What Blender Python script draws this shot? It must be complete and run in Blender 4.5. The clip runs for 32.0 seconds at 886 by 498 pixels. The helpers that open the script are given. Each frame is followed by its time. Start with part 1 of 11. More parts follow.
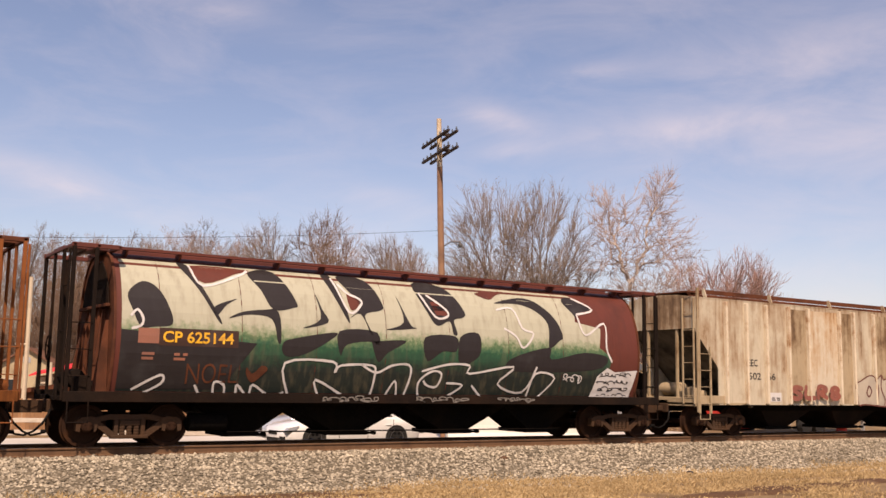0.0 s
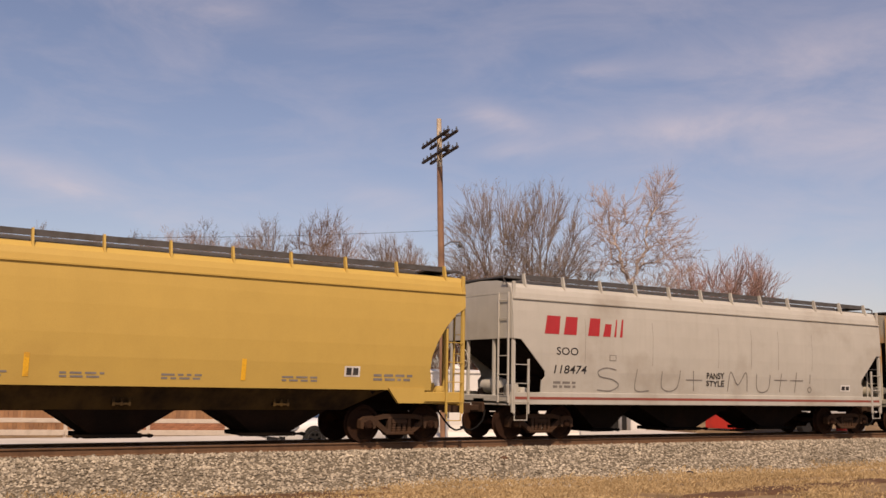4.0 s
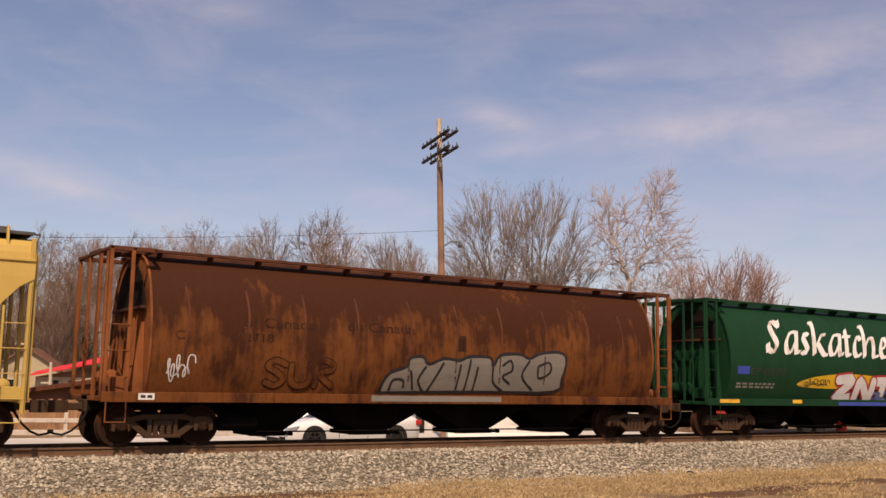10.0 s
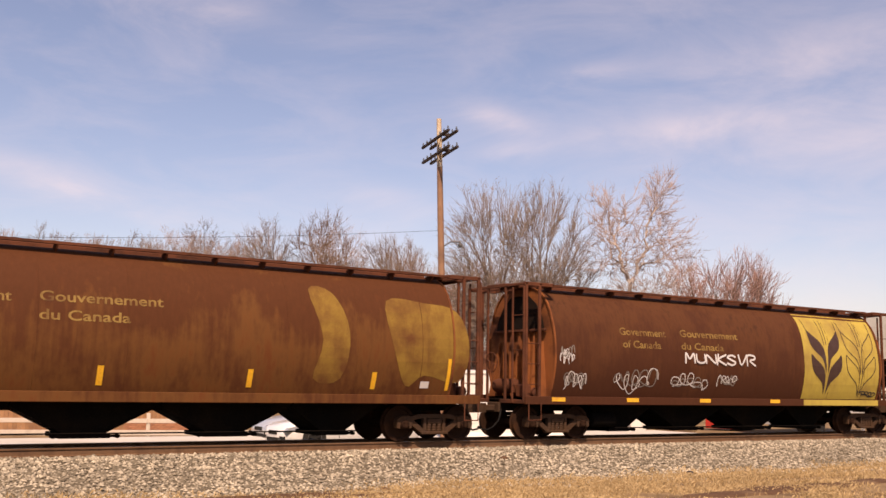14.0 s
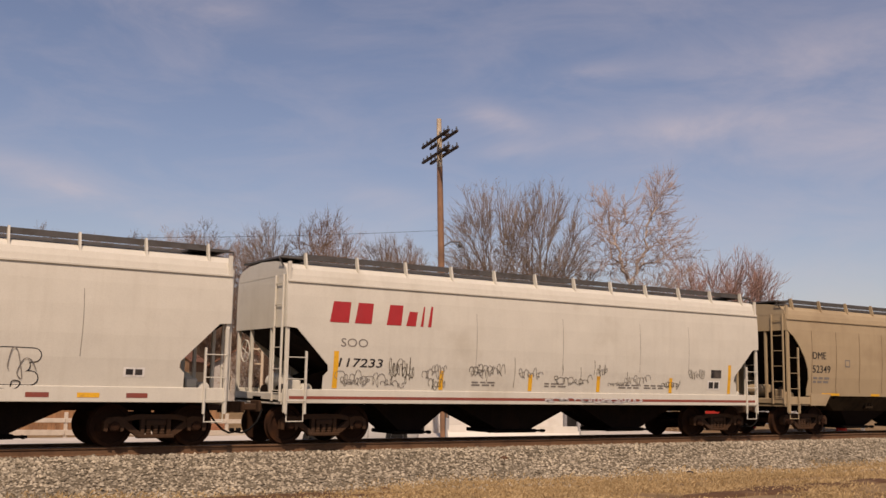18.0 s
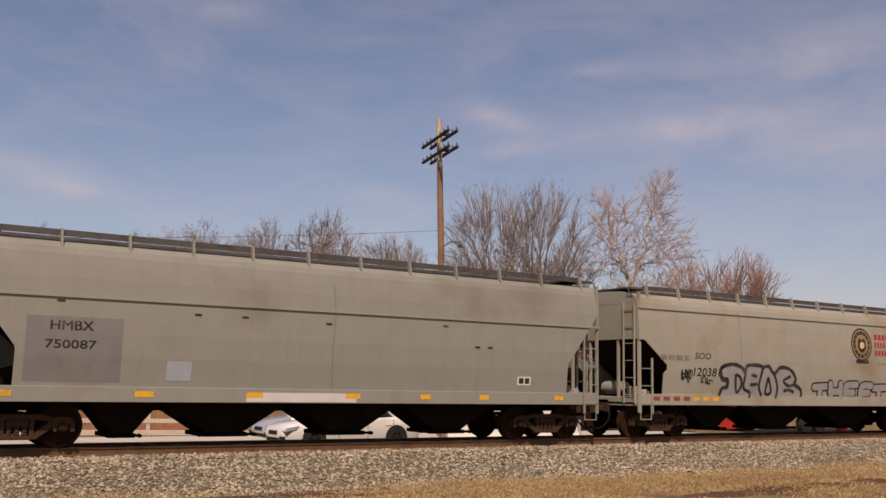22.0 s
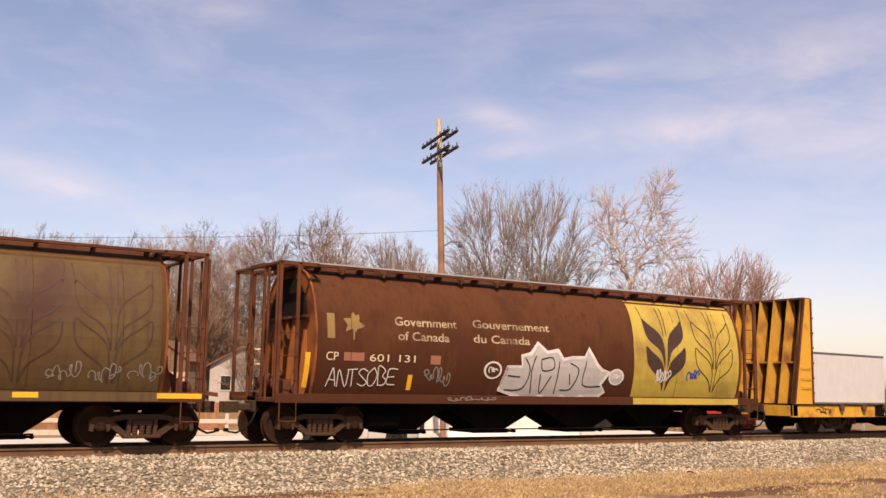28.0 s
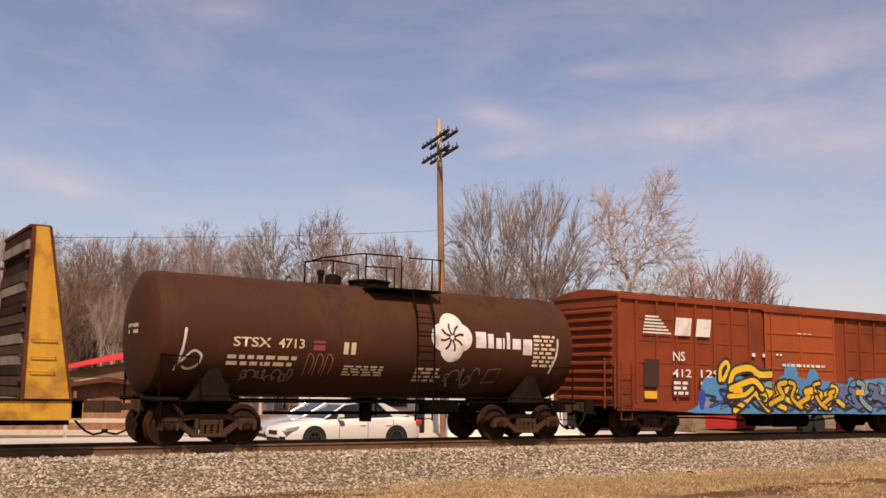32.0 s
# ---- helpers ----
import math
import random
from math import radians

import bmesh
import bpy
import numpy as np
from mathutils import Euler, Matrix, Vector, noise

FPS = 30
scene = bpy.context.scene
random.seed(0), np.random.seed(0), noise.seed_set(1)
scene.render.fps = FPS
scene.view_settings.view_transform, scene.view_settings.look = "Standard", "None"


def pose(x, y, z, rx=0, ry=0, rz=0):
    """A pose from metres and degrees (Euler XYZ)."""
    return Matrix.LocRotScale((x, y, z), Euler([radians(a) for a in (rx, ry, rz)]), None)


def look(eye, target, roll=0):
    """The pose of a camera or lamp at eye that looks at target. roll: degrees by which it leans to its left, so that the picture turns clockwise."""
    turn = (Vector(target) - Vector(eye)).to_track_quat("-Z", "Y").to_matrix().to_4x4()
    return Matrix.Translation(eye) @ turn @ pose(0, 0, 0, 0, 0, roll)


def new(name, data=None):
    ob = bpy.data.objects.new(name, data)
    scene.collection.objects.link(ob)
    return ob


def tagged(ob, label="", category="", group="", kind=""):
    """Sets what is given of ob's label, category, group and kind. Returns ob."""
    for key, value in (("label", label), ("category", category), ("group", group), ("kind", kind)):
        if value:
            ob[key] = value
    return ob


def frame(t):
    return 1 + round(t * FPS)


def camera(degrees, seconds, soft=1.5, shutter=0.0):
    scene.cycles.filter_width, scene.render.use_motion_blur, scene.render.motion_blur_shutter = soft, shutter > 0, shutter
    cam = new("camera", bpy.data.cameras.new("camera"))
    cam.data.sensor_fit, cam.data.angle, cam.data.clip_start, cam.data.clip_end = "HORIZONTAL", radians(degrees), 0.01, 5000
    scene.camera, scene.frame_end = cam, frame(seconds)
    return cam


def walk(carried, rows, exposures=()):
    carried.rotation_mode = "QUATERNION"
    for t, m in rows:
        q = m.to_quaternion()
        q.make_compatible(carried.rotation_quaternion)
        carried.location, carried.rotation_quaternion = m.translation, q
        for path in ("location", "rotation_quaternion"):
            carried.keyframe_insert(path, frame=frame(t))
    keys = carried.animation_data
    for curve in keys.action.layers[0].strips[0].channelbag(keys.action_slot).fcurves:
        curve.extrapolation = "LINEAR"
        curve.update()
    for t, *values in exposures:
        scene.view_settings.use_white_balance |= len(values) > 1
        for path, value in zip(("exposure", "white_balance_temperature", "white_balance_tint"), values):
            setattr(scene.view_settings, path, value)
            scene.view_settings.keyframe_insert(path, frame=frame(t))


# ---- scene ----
EXPO = ((0.0, 0.25, 7500, 27), (1.0, 0.25, 7500, 27), (2.0, 0.09, 7500, 27), (5.0, -0.13, 7500, 27), (6.0, -0.16, 7500, 27), (7.0, -0.16, 7500, 27), (8.0, -0.20, 7500, 27), (9.0, -0.16, 7500, 27), (10.0, -0.03, 7500, 27), (11.0, 0.23, 7500, 27), (12.0, 0.34, 7700, 29), (13.0, 0.35, 8000, 32), (16.0, 0.27, 7400, 26), (17.0, 0.05, 7400, 26), (18.0, -0.31, 7400, 26), (19.0, -0.43, 7400, 26), (20.0, -0.43, 7400, 26), (21.0, -0.43, 7400, 26), (22.0, -0.33, 7400, 26), (23.0, -0.12, 7400, 26), (24.0, -0.03, 7400, 26), (25.0, -0.03, 7400, 26), (28.0, 0.45, 7750, 28), (29.0, 0.45, 7750, 28), (30.0, 0.25, 7750, 28), (31.0, 0.02, 7750, 28), (32.0, 0.03, 7750, 28))
CLOUD = (6.3, 6.05, 6.3, 1)
SKY_TINT = (1.03, 1.0, 1.0, 1)
SKY_STRENGTH = 0.115
SUN_POWER = 4.6


# Freight train passing a small-town lot. x runs along the track, y away from the viewer, z up; rail tops are at z = 0.
EYE = (0.0, -23.0, 1.45)
YAW, PITCH, ROLL = 32.936, 7.697, 1.018
cam = camera(47.63, 32.0, soft=1.5)
AIM = (math.sin(radians(YAW)) * 40, -23.0 + math.cos(radians(YAW)) * 40, 1.45 + math.tan(radians(PITCH)) * 40)
VIEW = look(EYE, AIM, ROLL)
walk(cam, [(0.0, VIEW), (32.0, VIEW)], exposures=EXPO)


def run(t):
    """Metres that the train has rolled towards -x by time t, counted from 16 s."""
    q = (t - 16) / 16
    return 10.820 * (t - 16) - 0.153 * q * q + 0.422 * q ** 3


# ---------------- world and sun ----------------
SUN_AZ, SUN_EL = 212.0, 50.0      # degrees: azimuth of the sun from +y towards +x, and its height
to_sun = Vector((math.sin(radians(SUN_AZ)) * math.cos(radians(SUN_EL)), math.cos(radians(SUN_AZ)) * math.cos(radians(SUN_EL)), math.sin(radians(SUN_EL))))
world = bpy.data.worlds.new("sky")
scene.world = world
world.use_nodes = True
wn, wl = world.node_tree.nodes, world.node_tree.links
wn.clear()
sky = wn.new("ShaderNodeTexSky")
sky.sky_type, sky.sun_disc = "NISHITA", False
sky.sun_elevation, sky.sun_rotation = radians(SUN_EL), radians(SUN_AZ)
sky.air_density, sky.dust_density, sky.ozone_density = 1.0, 1.0, 2.5
tc = wn.new("ShaderNodeTexCoord")
def sky_math(op, a, b=None, c=None):
    n = wn.new("ShaderNodeMath")
    n.operation = op
    for i, v in enumerate((a, b, c)):
        if v is None:
            continue
        if isinstance(v, (int, float)):
            n.inputs[i].default_value = v
        else:
            wl.new(v, n.inputs[i])
    return n.outputs[0]


mp = wn.new("ShaderNodeMapping")
mp.inputs["Rotation"].default_value = (0, radians(-7), radians(33))
mp.inputs["Scale"].default_value = (2.6, 2.6, 8.0)
wl.new(tc.outputs["Generated"], mp.inputs["Vector"])
cn = wn.new("ShaderNodeTexNoise")
cn.inputs["Scale"].default_value, cn.inputs["Detail"].default_value, cn.inputs["Roughness"].default_value = 2.2, 9, 0.62
cn.inputs["Distortion"].default_value = 0.5
wl.new(mp.outputs["Vector"], cn.inputs["Vector"])
axes = wn.new("ShaderNodeSeparateXYZ")
wl.new(tc.outputs["Generated"], axes.inputs["Vector"])
azimuth = sky_math("MULTIPLY", sky_math("ARCTAN2", axes.outputs["X"], axes.outputs["Y"]), 57.296)
height = sky_math("MULTIPLY", sky_math("ARCSINE", axes.outputs["Z"]), 57.296)
wobble = sky_math("MULTIPLY_ADD", cn.outputs["Fac"], 1.6, -0.8)
# thin cirrus streaks: azimuth, height, half length, half width in degrees, slope, density
STREAKS = ((10.3, 10.6, 5.0, 1.0, -0.20, 0.55), (19.4, 20.3, 6.0, 1.1, -0.12, 0.30), (36.2, 15.1, 2.2, 0.7, -0.25, 0.40), (37.0, 13.4, 1.6, 0.5, 0.1, 0.30), (47.0, 14.6, 6.5, 0.8, 0.07, 0.30),
           (52.5, 18.0, 6.5, 1.5, 0.08, 0.18), (56.0, 13.2, 9.0, 2.4, 0.05, 0.28), (41.1, 17.6, 2.4, 0.5, 0.1, 0.28), (29.2, 10.6, 3.0, 0.8, -0.1, 0.26), (80.0, 20.0, 16.0, 4.0, 0.1, 0.5),
           (-20.0, 18.0, 14.0, 3.0, -0.1, 0.5), (130.0, 28.0, 25.0, 6.0, 0.1, 0.5), (-80.0, 30.0, 25.0, 6.0, 0.1, 0.5), (15.0, 38.0, 20.0, 4.0, 0.1, 0.4))
thick = 0.0
for az0, el0, half, width, slope, dense in STREAKS:
    da = sky_math("SUBTRACT", azimuth, az0)
    de = sky_math("SUBTRACT", sky_math("ADD", height, wobble), sky_math("MULTIPLY_ADD", da, slope, el0))
    da2 = sky_math("POWER", sky_math("ABSOLUTE", sky_math("DIVIDE", da, half)), 2.0)
    de2 = sky_math("POWER", sky_math("ABSOLUTE", sky_math("DIVIDE", de, width)), 2.0)
    thick = sky_math("MULTIPLY_ADD", sky_math("EXPONENT", sky_math("MULTIPLY", sky_math("ADD", da2, de2), -1.0)), dense, thick)
feather = wn.new("ShaderNodeMapRange")
feather.inputs["From Min"].default_value, feather.inputs["From Max"].default_value = 0.34, 0.66
feather.inputs["To Min"].default_value, feather.inputs["To Max"].default_value = 0.30, 1.0
wl.new(cn.outputs["Fac"], feather.inputs["Value"])
veil = wn.new("ShaderNodeMapRange")
veil.inputs["From Min"].default_value, veil.inputs["From Max"].default_value = 0.40, 0.80
veil.inputs["To Min"].default_value, veil.inputs["To Max"].default_value = 0.0, 0.22
lean = wn.new("ShaderNodeVectorMath")
lean.operation = "DOT_PRODUCT"
lean.inputs[1].default_value = (0.84, -0.54, 0.0)
wl.new(tc.outputs["Generated"], lean.inputs[0])
wl.new(sky_math("MULTIPLY_ADD", lean.outputs["Value"], 0.20, cn.outputs["Fac"]), veil.inputs["Value"])
cover = sky_math("MINIMUM", sky_math("MULTIPLY_ADD", thick, feather.outputs["Result"], veil.outputs["Result"]), 0.8)
cm = wn.new("ShaderNodeMix")
cm.data_type = "RGBA"
cm.inputs["B"].default_value = CLOUD
tint = wn.new("ShaderNodeMix")
tint.data_type, tint.blend_type = "RGBA", "MULTIPLY"
tint.inputs["Factor"].default_value = 1.0
tint.inputs["B"].default_value = SKY_TINT
wl.new(sky.outputs["Color"], tint.inputs["A"])
wl.new(cover, cm.inputs["Factor"])
wl.new(tint.outputs["Result"], cm.inputs["A"])
bgn = wn.new("ShaderNodeBackground")
bgn.inputs["Strength"].default_value = SKY_STRENGTH
wl.new(cm.outputs["Result"], bgn.inputs["Color"])
wo = wn.new("ShaderNodeOutputWorld")
wl.new(bgn.outputs["Background"], wo.inputs["Surface"])
sun = new("sun", bpy.data.lights.new("sun", "SUN"))
sun.data.energy, sun.data.angle, sun.data.color = SUN_POWER, radians(0.55), (1.0, 0.9, 0.742)
sun.matrix_world = look((0, 0, 30), tuple(Vector((0, 0, 30)) - to_sun))


# ---------------- materials ----------------
def nodes_of(name):
    m = bpy.data.materials.new(name)
    m.use_nodes = True
    n, l = m.node_tree.nodes, m.node_tree.links
    return m, n, l, n["Principled BSDF"]


def noise_tex(n, l, vec, scale, detail=5.0, seed=0.0, rough=0.55):
    t = n.new("ShaderNodeTexNoise")
    t.noise_dimensions = "4D"
    t.inputs["W"].default_value = seed
    t.inputs["Scale"].default_value, t.inputs["Detail"].default_value, t.inputs["Roughness"].default_value = scale, detail, rough
    l.new(vec, t.inputs["Vector"])
    return t.outputs["Fac"]


def remap(n, l, val, a, b, c=0.0, d=1.0):
    r = n.new("ShaderNodeMapRange")
    for k, v in zip(("From Min", "From Max", "To Min", "To Max"), (a, b, c, d)):
        r.inputs[k].default_value = v
    l.new(val, r.inputs["Value"])
    return r.outputs["Result"]


def blend(n, l, fac, a, b):
    m = n.new("ShaderNodeMix")
    m.data_type = "RGBA"
    for sock, v in (("A", a), ("B", b)):
        if isinstance(v, tuple):
            m.inputs[sock].default_value = (*v[:3], 1)
        else:
            l.new(v, m.inputs[sock])
    if isinstance(fac, float):
        m.inputs["Factor"].default_value = fac
    else:
        l.new(fac, m.inputs["Factor"])
    return m.outputs["Result"]


def stretched(n, l, vec, sx, sy, sz):
    m = n.new("ShaderNodeMapping")
    m.inputs["Scale"].default_value = (sx, sy, sz)
    l.new(vec, m.inputs["Vector"])
    return m.outputs["Vector"]


SEED = [0.0]


def weathered(name, base, stain=(0.12, 0.05, 0.02), amount=0.4, scale=0.7, streak=0.5, grime=(0.05, 0.04, 0.03), grime_amount=0.3,
              rough=0.6, metal=0.0, bump=0.15, fine=45.0, vary=0.0, gloss=0.3):
    """Paint or plain surface with blotches of stain, vertical streaks, fine grime and relief."""
    SEED[0] += 3.7
    s = SEED[0]
    m, n, l, b = nodes_of(name)
    vec = n.new("ShaderNodeTexCoord").outputs["Object"]
    big = noise_tex(n, l, vec, scale, 6, s)
    streaks = noise_tex(n, l, stretched(n, l, vec, 3.2, 3.2, 0.28), 1.6, 5, s + 1)
    small = noise_tex(n, l, vec, fine, 4, s + 2)
    tone = noise_tex(n, l, vec, scale * 3.1, 5, s + 3)
    fac = remap(n, l, big, 0.66 - amount * 0.42, 0.80 - amount * 0.22)
    col = blend(n, l, remap(n, l, tone, 0.3, 0.75, 0.0, 0.35), tuple(base), tuple(c * 0.72 for c in base))
    col = blend(n, l, fac, col, tuple(stain))
    if streak > 0:
        col = blend(n, l, remap(n, l, streaks, 0.50, 0.78, 0.0, streak), col, tuple(stain))
    if grime_amount > 0:
        col = blend(n, l, remap(n, l, small, 0.45, 0.75, 0.0, grime_amount), col, tuple(grime))
    if vary > 0:
        info = n.new("ShaderNodeObjectInfo").outputs["Random"]
        hsv = n.new("ShaderNodeHueSaturation")
        l.new(remap(n, l, info, 0, 1, 1 - vary, 1 + vary), hsv.inputs["Value"])
        l.new(col, hsv.inputs["Color"])
        col = hsv.outputs["Color"]
    l.new(col, b.inputs["Base Color"])
    l.new(remap(n, l, tone, 0.3, 0.7, rough - 0.08, min(1.0, rough + 0.12)), b.inputs["Roughness"])
    b.inputs["Metallic"].default_value = metal
    b.inputs["Specular IOR Level"].default_value = gloss
    bp = n.new("ShaderNodeBump")
    bp.inputs["Strength"].default_value, bp.inputs["Distance"].default_value = bump, 0.02
    l.new(small, bp.inputs["Height"])
    l.new(bp.outputs["Normal"], b.inputs["Normal"])
    return m


def streaked(name, base, bloom, rust, low, high, gloss=0.2, size=1.3, drawn=0.5, tall=0.75):
    """Old paint with ragged rust blooms drawn out into vertical runs; they grow denser between the heights low and high."""
    SEED[0] += 3.7
    s = SEED[0]
    m, n, l, b = nodes_of(name)
    vec = n.new("ShaderNodeTexCoord").outputs["Object"]
    sep = n.new("ShaderNodeSeparateXYZ")
    l.new(vec, sep.inputs["Vector"])
    patch = noise_tex(n, l, stretched(n, l, vec, 1.0, 1.0, tall), size, 8, s, 0.68 if drawn > 0.3 else 0.55)
    runs = noise_tex(n, l, stretched(n, l, vec, 3.0, 3.0, 0.22), 2.4, 6, s + 1, 0.6)
    fine = noise_tex(n, l, stretched(n, l, vec, 1.0, 1.0, 0.35), 12.0, 5, s + 2, 0.7)
    grow_ = remap(n, l, sep.outputs["Z"], low, high, -0.14, 0.08)
    mix = n.new("ShaderNodeMath")
    mix.operation = "MULTIPLY_ADD"
    mix.inputs[1].default_value = drawn
    l.new(runs, mix.inputs[0])
    l.new(patch, mix.inputs[2])
    add = n.new("ShaderNodeMath")
    add.operation = "ADD"
    l.new(mix.outputs[0], add.inputs[0])
    l.new(grow_, add.inputs[1])
    col = blend(n, l, remap(n, l, fine, 0.35, 0.75, 0.0, 0.45), tuple(base), tuple(c * 0.62 for c in base))
    col = blend(n, l, remap(n, l, add.outputs[0], 0.47 + drawn * 0.46, 0.67 + drawn * 0.46, 0.0, 0.85), col, tuple(bloom))
    col = blend(n, l, remap(n, l, runs, 0.56, 0.78, 0.0, 0.8 * drawn), col, tuple(rust))
    col = blend(n, l, remap(n, l, add.outputs[0], 0.61 + drawn * 0.5, 0.75 + drawn * 0.5, 0.0, 0.8), col, tuple(rust))
    l.new(col, b.inputs["Base Color"])
    b.inputs["Roughness"].default_value = 0.72
    b.inputs["Specular IOR Level"].default_value = gloss
    bp = n.new("ShaderNodeBump")
    bp.inputs["Strength"].default_value, bp.inputs["Distance"].default_value = 0.2, 0.02
    l.new(fine, bp.inputs["Height"])
    l.new(bp.outputs["Normal"], b.inputs["Normal"])
    return m


def island_mat(name, dark, light, rough=0.9, fine=20.0):
    """Loose stuff, each piece with a tone of its own."""
    m, n, l, b = nodes_of(name)
    g = n.new("ShaderNodeNewGeometry").outputs["Random Per Island"]
    vec = n.new("ShaderNodeTexCoord").outputs["Object"]
    col = blend(n, l, g, tuple(dark), tuple(light))
    col = blend(n, l, remap(n, l, noise_tex(n, l, vec, 0.8, 4, 5.0), 0.35, 0.7, 0.0, 0.5), col, tuple(c * 0.7 for c in dark))
    l.new(col, b.inputs["Base Color"])
    b.inputs["Roughness"].default_value = rough
    b.inputs["Specular IOR Level"].default_value = 0.15
    return m


def glossy(name, color, rough=0.25, metal=0.0, coat=0.0):
    m, n, l, b = nodes_of(name)
    vec = n.new("ShaderNodeTexCoord").outputs["Object"]
    f = noise_tex(n, l, vec, 6.0, 4, 9.0)
    l.new(blend(n, l, remap(n, l, f, 0.3, 0.8, 0, 0.3), tuple(color), tuple(c * 0.8 for c in color)), b.inputs["Base Color"])
    b.inputs["Roughness"].default_value, b.inputs["Metallic"].default_value = rough, metal
    b.inputs["Coat Weight"].default_value = coat
    return m


# ---------------- mesh helpers ----------------
class Build:
    """Collects vertices and faces for one mesh."""

    def __init__(self):
        self.v, self.f = [], []

    def add(self, verts, faces):
        k = len(self.v)
        self.v += [tuple(p) for p in verts]
        self.f += [tuple(i + k for i in f) for f in faces]
        return self

    def box(self, x0, x1, y0, y1, z0, z1, c=0.0):
        x0, x1, y0, y1, z0, z1 = min(x0, x1), max(x0, x1), min(y0, y1), max(y0, y1), min(z0, z1), max(z0, z1)
        c = min(c, (x1 - x0) * 0.3, (y1 - y0) * 0.3, (z1 - z0) * 0.3)
        if c <= 0:
            vs = [(x, y, z) for z in (z0, z1) for x, y in ((x0, y0), (x1, y0), (x1, y1), (x0, y1))]
            return self.add(vs, [(3, 2, 1, 0), (4, 5, 6, 7), (0, 1, 5, 4), (1, 2, 6, 5), (2, 3, 7, 6), (3, 0, 4, 7)])
        ring = lambda a, z: [(x0 + a, y0 + c, z), (x0 + c, y0 + a, z), (x1 - c, y0 + a, z), (x1 - a, y0 + c, z), (x1 - a, y1 - c, z), (x1 - c, y1 - a, z), (x0 + c, y1 - a, z), (x0 + a, y1 - c, z)]
        inner = lambda z: [(x0 + c, y0 + c, z), (x0 + c, y0 + c, z), (x1 - c, y0 + c, z), (x1 - c, y0 + c, z), (x1 - c, y1 - c, z), (x1 - c, y1 - c, z), (x0 + c, y1 - c, z), (x0 + c, y1 - c, z)]
        vs = ring(0, z0 + c) + ring(0, z1 - c)
        fs = [(i, (i + 1) % 8, 8 + (i + 1) % 8, 8 + i) for i in range(8)]
        top = [(x0 + c, y0 + c, z1), (x1 - c, y0 + c, z1), (x1 - c, y1 - c, z1), (x0 + c, y1 - c, z1)]
        bot = [(p[0], p[1], z0) for p in top]
        vs += top + bot
        fs += [(16, 17, 18, 19), (23, 22, 21, 20)]
        for i in range(4):
            j = (i + 1) % 4
            a, b_, d, e = 8 + 2 * i + 1, 8 + (2 * i + 2) % 8, 16 + j, 16 + i
            fs.append((a, b_, d, e))
            fs.append((8 + 2 * i, 8 + 2 * i + 1, 16 + i))
            fs.append((20 + i, 20 + j, (2 * i + 2) % 8, 2 * i + 1))
            fs.append((20 + i, 2 * i + 1, 2 * i))
        return self.add(vs, fs)

    def prism(self, pts, a, b, plane="xz"):
        """The outline pts extruded from a to b along the axis that the plane lacks."""
        n = len(pts)
        put = {"xz": lambda p, h: (p[0], h, p[1]), "yz": lambda p, h: (h, p[0], p[1]), "xy": lambda p, h: (p[0], p[1], h)}[plane]
        vs = [put(p, a) for p in pts] + [put(p, b) for p in pts]
        fs = [tuple(range(n)), tuple(range(2 * n - 1, n - 1, -1))] + [((i + 1) % n, i, n + i, n + (i + 1) % n) for i in range(n)]
        return self.add(vs, fs)

    def tube(self, pts, r, n=6, r1=None):
        pts = [Vector(p) for p in pts]
        k = len(self.v)
        m = len(pts)
        for i, p in enumerate(pts):
            d = (pts[min(i + 1, m - 1)] - pts[max(i - 1, 0)]).normalized()
            u = d.cross(Vector((0, 0, 1)) if abs(d.z) < 0.9 else Vector((1, 0, 0))).normalized()
            w = d.cross(u)
            rr = r if r1 is None else r + (r1 - r) * i / (m - 1)
            for j in range(n):
                a = 2 * math.pi * j / n
                self.v.append(tuple(p + u * (math.cos(a) * rr) + w * (math.sin(a) * rr)))
        for i in range(m - 1):
            for j in range(n):
                self.f.append((k + i * n + j, k + i * n + (j + 1) % n, k + (i + 1) * n + (j + 1) % n, k + (i + 1) * n + j))
        self.f.append(tuple(k + j for j in range(n - 1, -1, -1)))
        self.f.append(tuple(k + (m - 1) * n + j for j in range(n)))
        return self

    def lathe(self, prof, n=20, axis="y", at=(0, 0, 0)):
        """prof: (radius, distance along the axis) pairs, turned round the axis through at."""
        k = len(self.v)
        for r, h in prof:
            for j in range(n):
                a = 2 * math.pi * j / n
                c, s = math.cos(a) * r, math.sin(a) * r
                p = {"y": (c, h, s), "x": (h, c, s), "z": (c, s, h)}[axis]
                self.v.append((p[0] + at[0], p[1] + at[1], p[2] + at[2]))
        for i in range(len(prof) - 1):
            for j in range(n):
                self.f.append((k + i * n + j, k + i * n + (j + 1) % n, k + (i + 1) * n + (j + 1) % n, k + (i + 1) * n + j))
        self.f.append(tuple(k + j for j in range(n)))
        self.f.append(tuple(k + (len(prof) - 1) * n + j for j in range(n - 1, -1, -1)))
        return self

    def loft(self, rings, closed=True, caps=True):
        k, n = len(self.v), len(rings[0])
        for r in rings:
            self.v += [tuple(p) for p in r]
        for i in range(len(rings) - 1):
            for j in range(n if closed else n - 1):
                self.f.append((k + i * n + j, k + i * n + (j + 1) % n, k + (i + 1) * n + (j + 1) % n, k + (i + 1) * n + j))
        if caps:
            self.f.append(tuple(k + j for j in range(n - 1, -1, -1)))
            self.f.append(tuple(k + (len(rings) - 1) * n + j for j in range(n)))
        return self

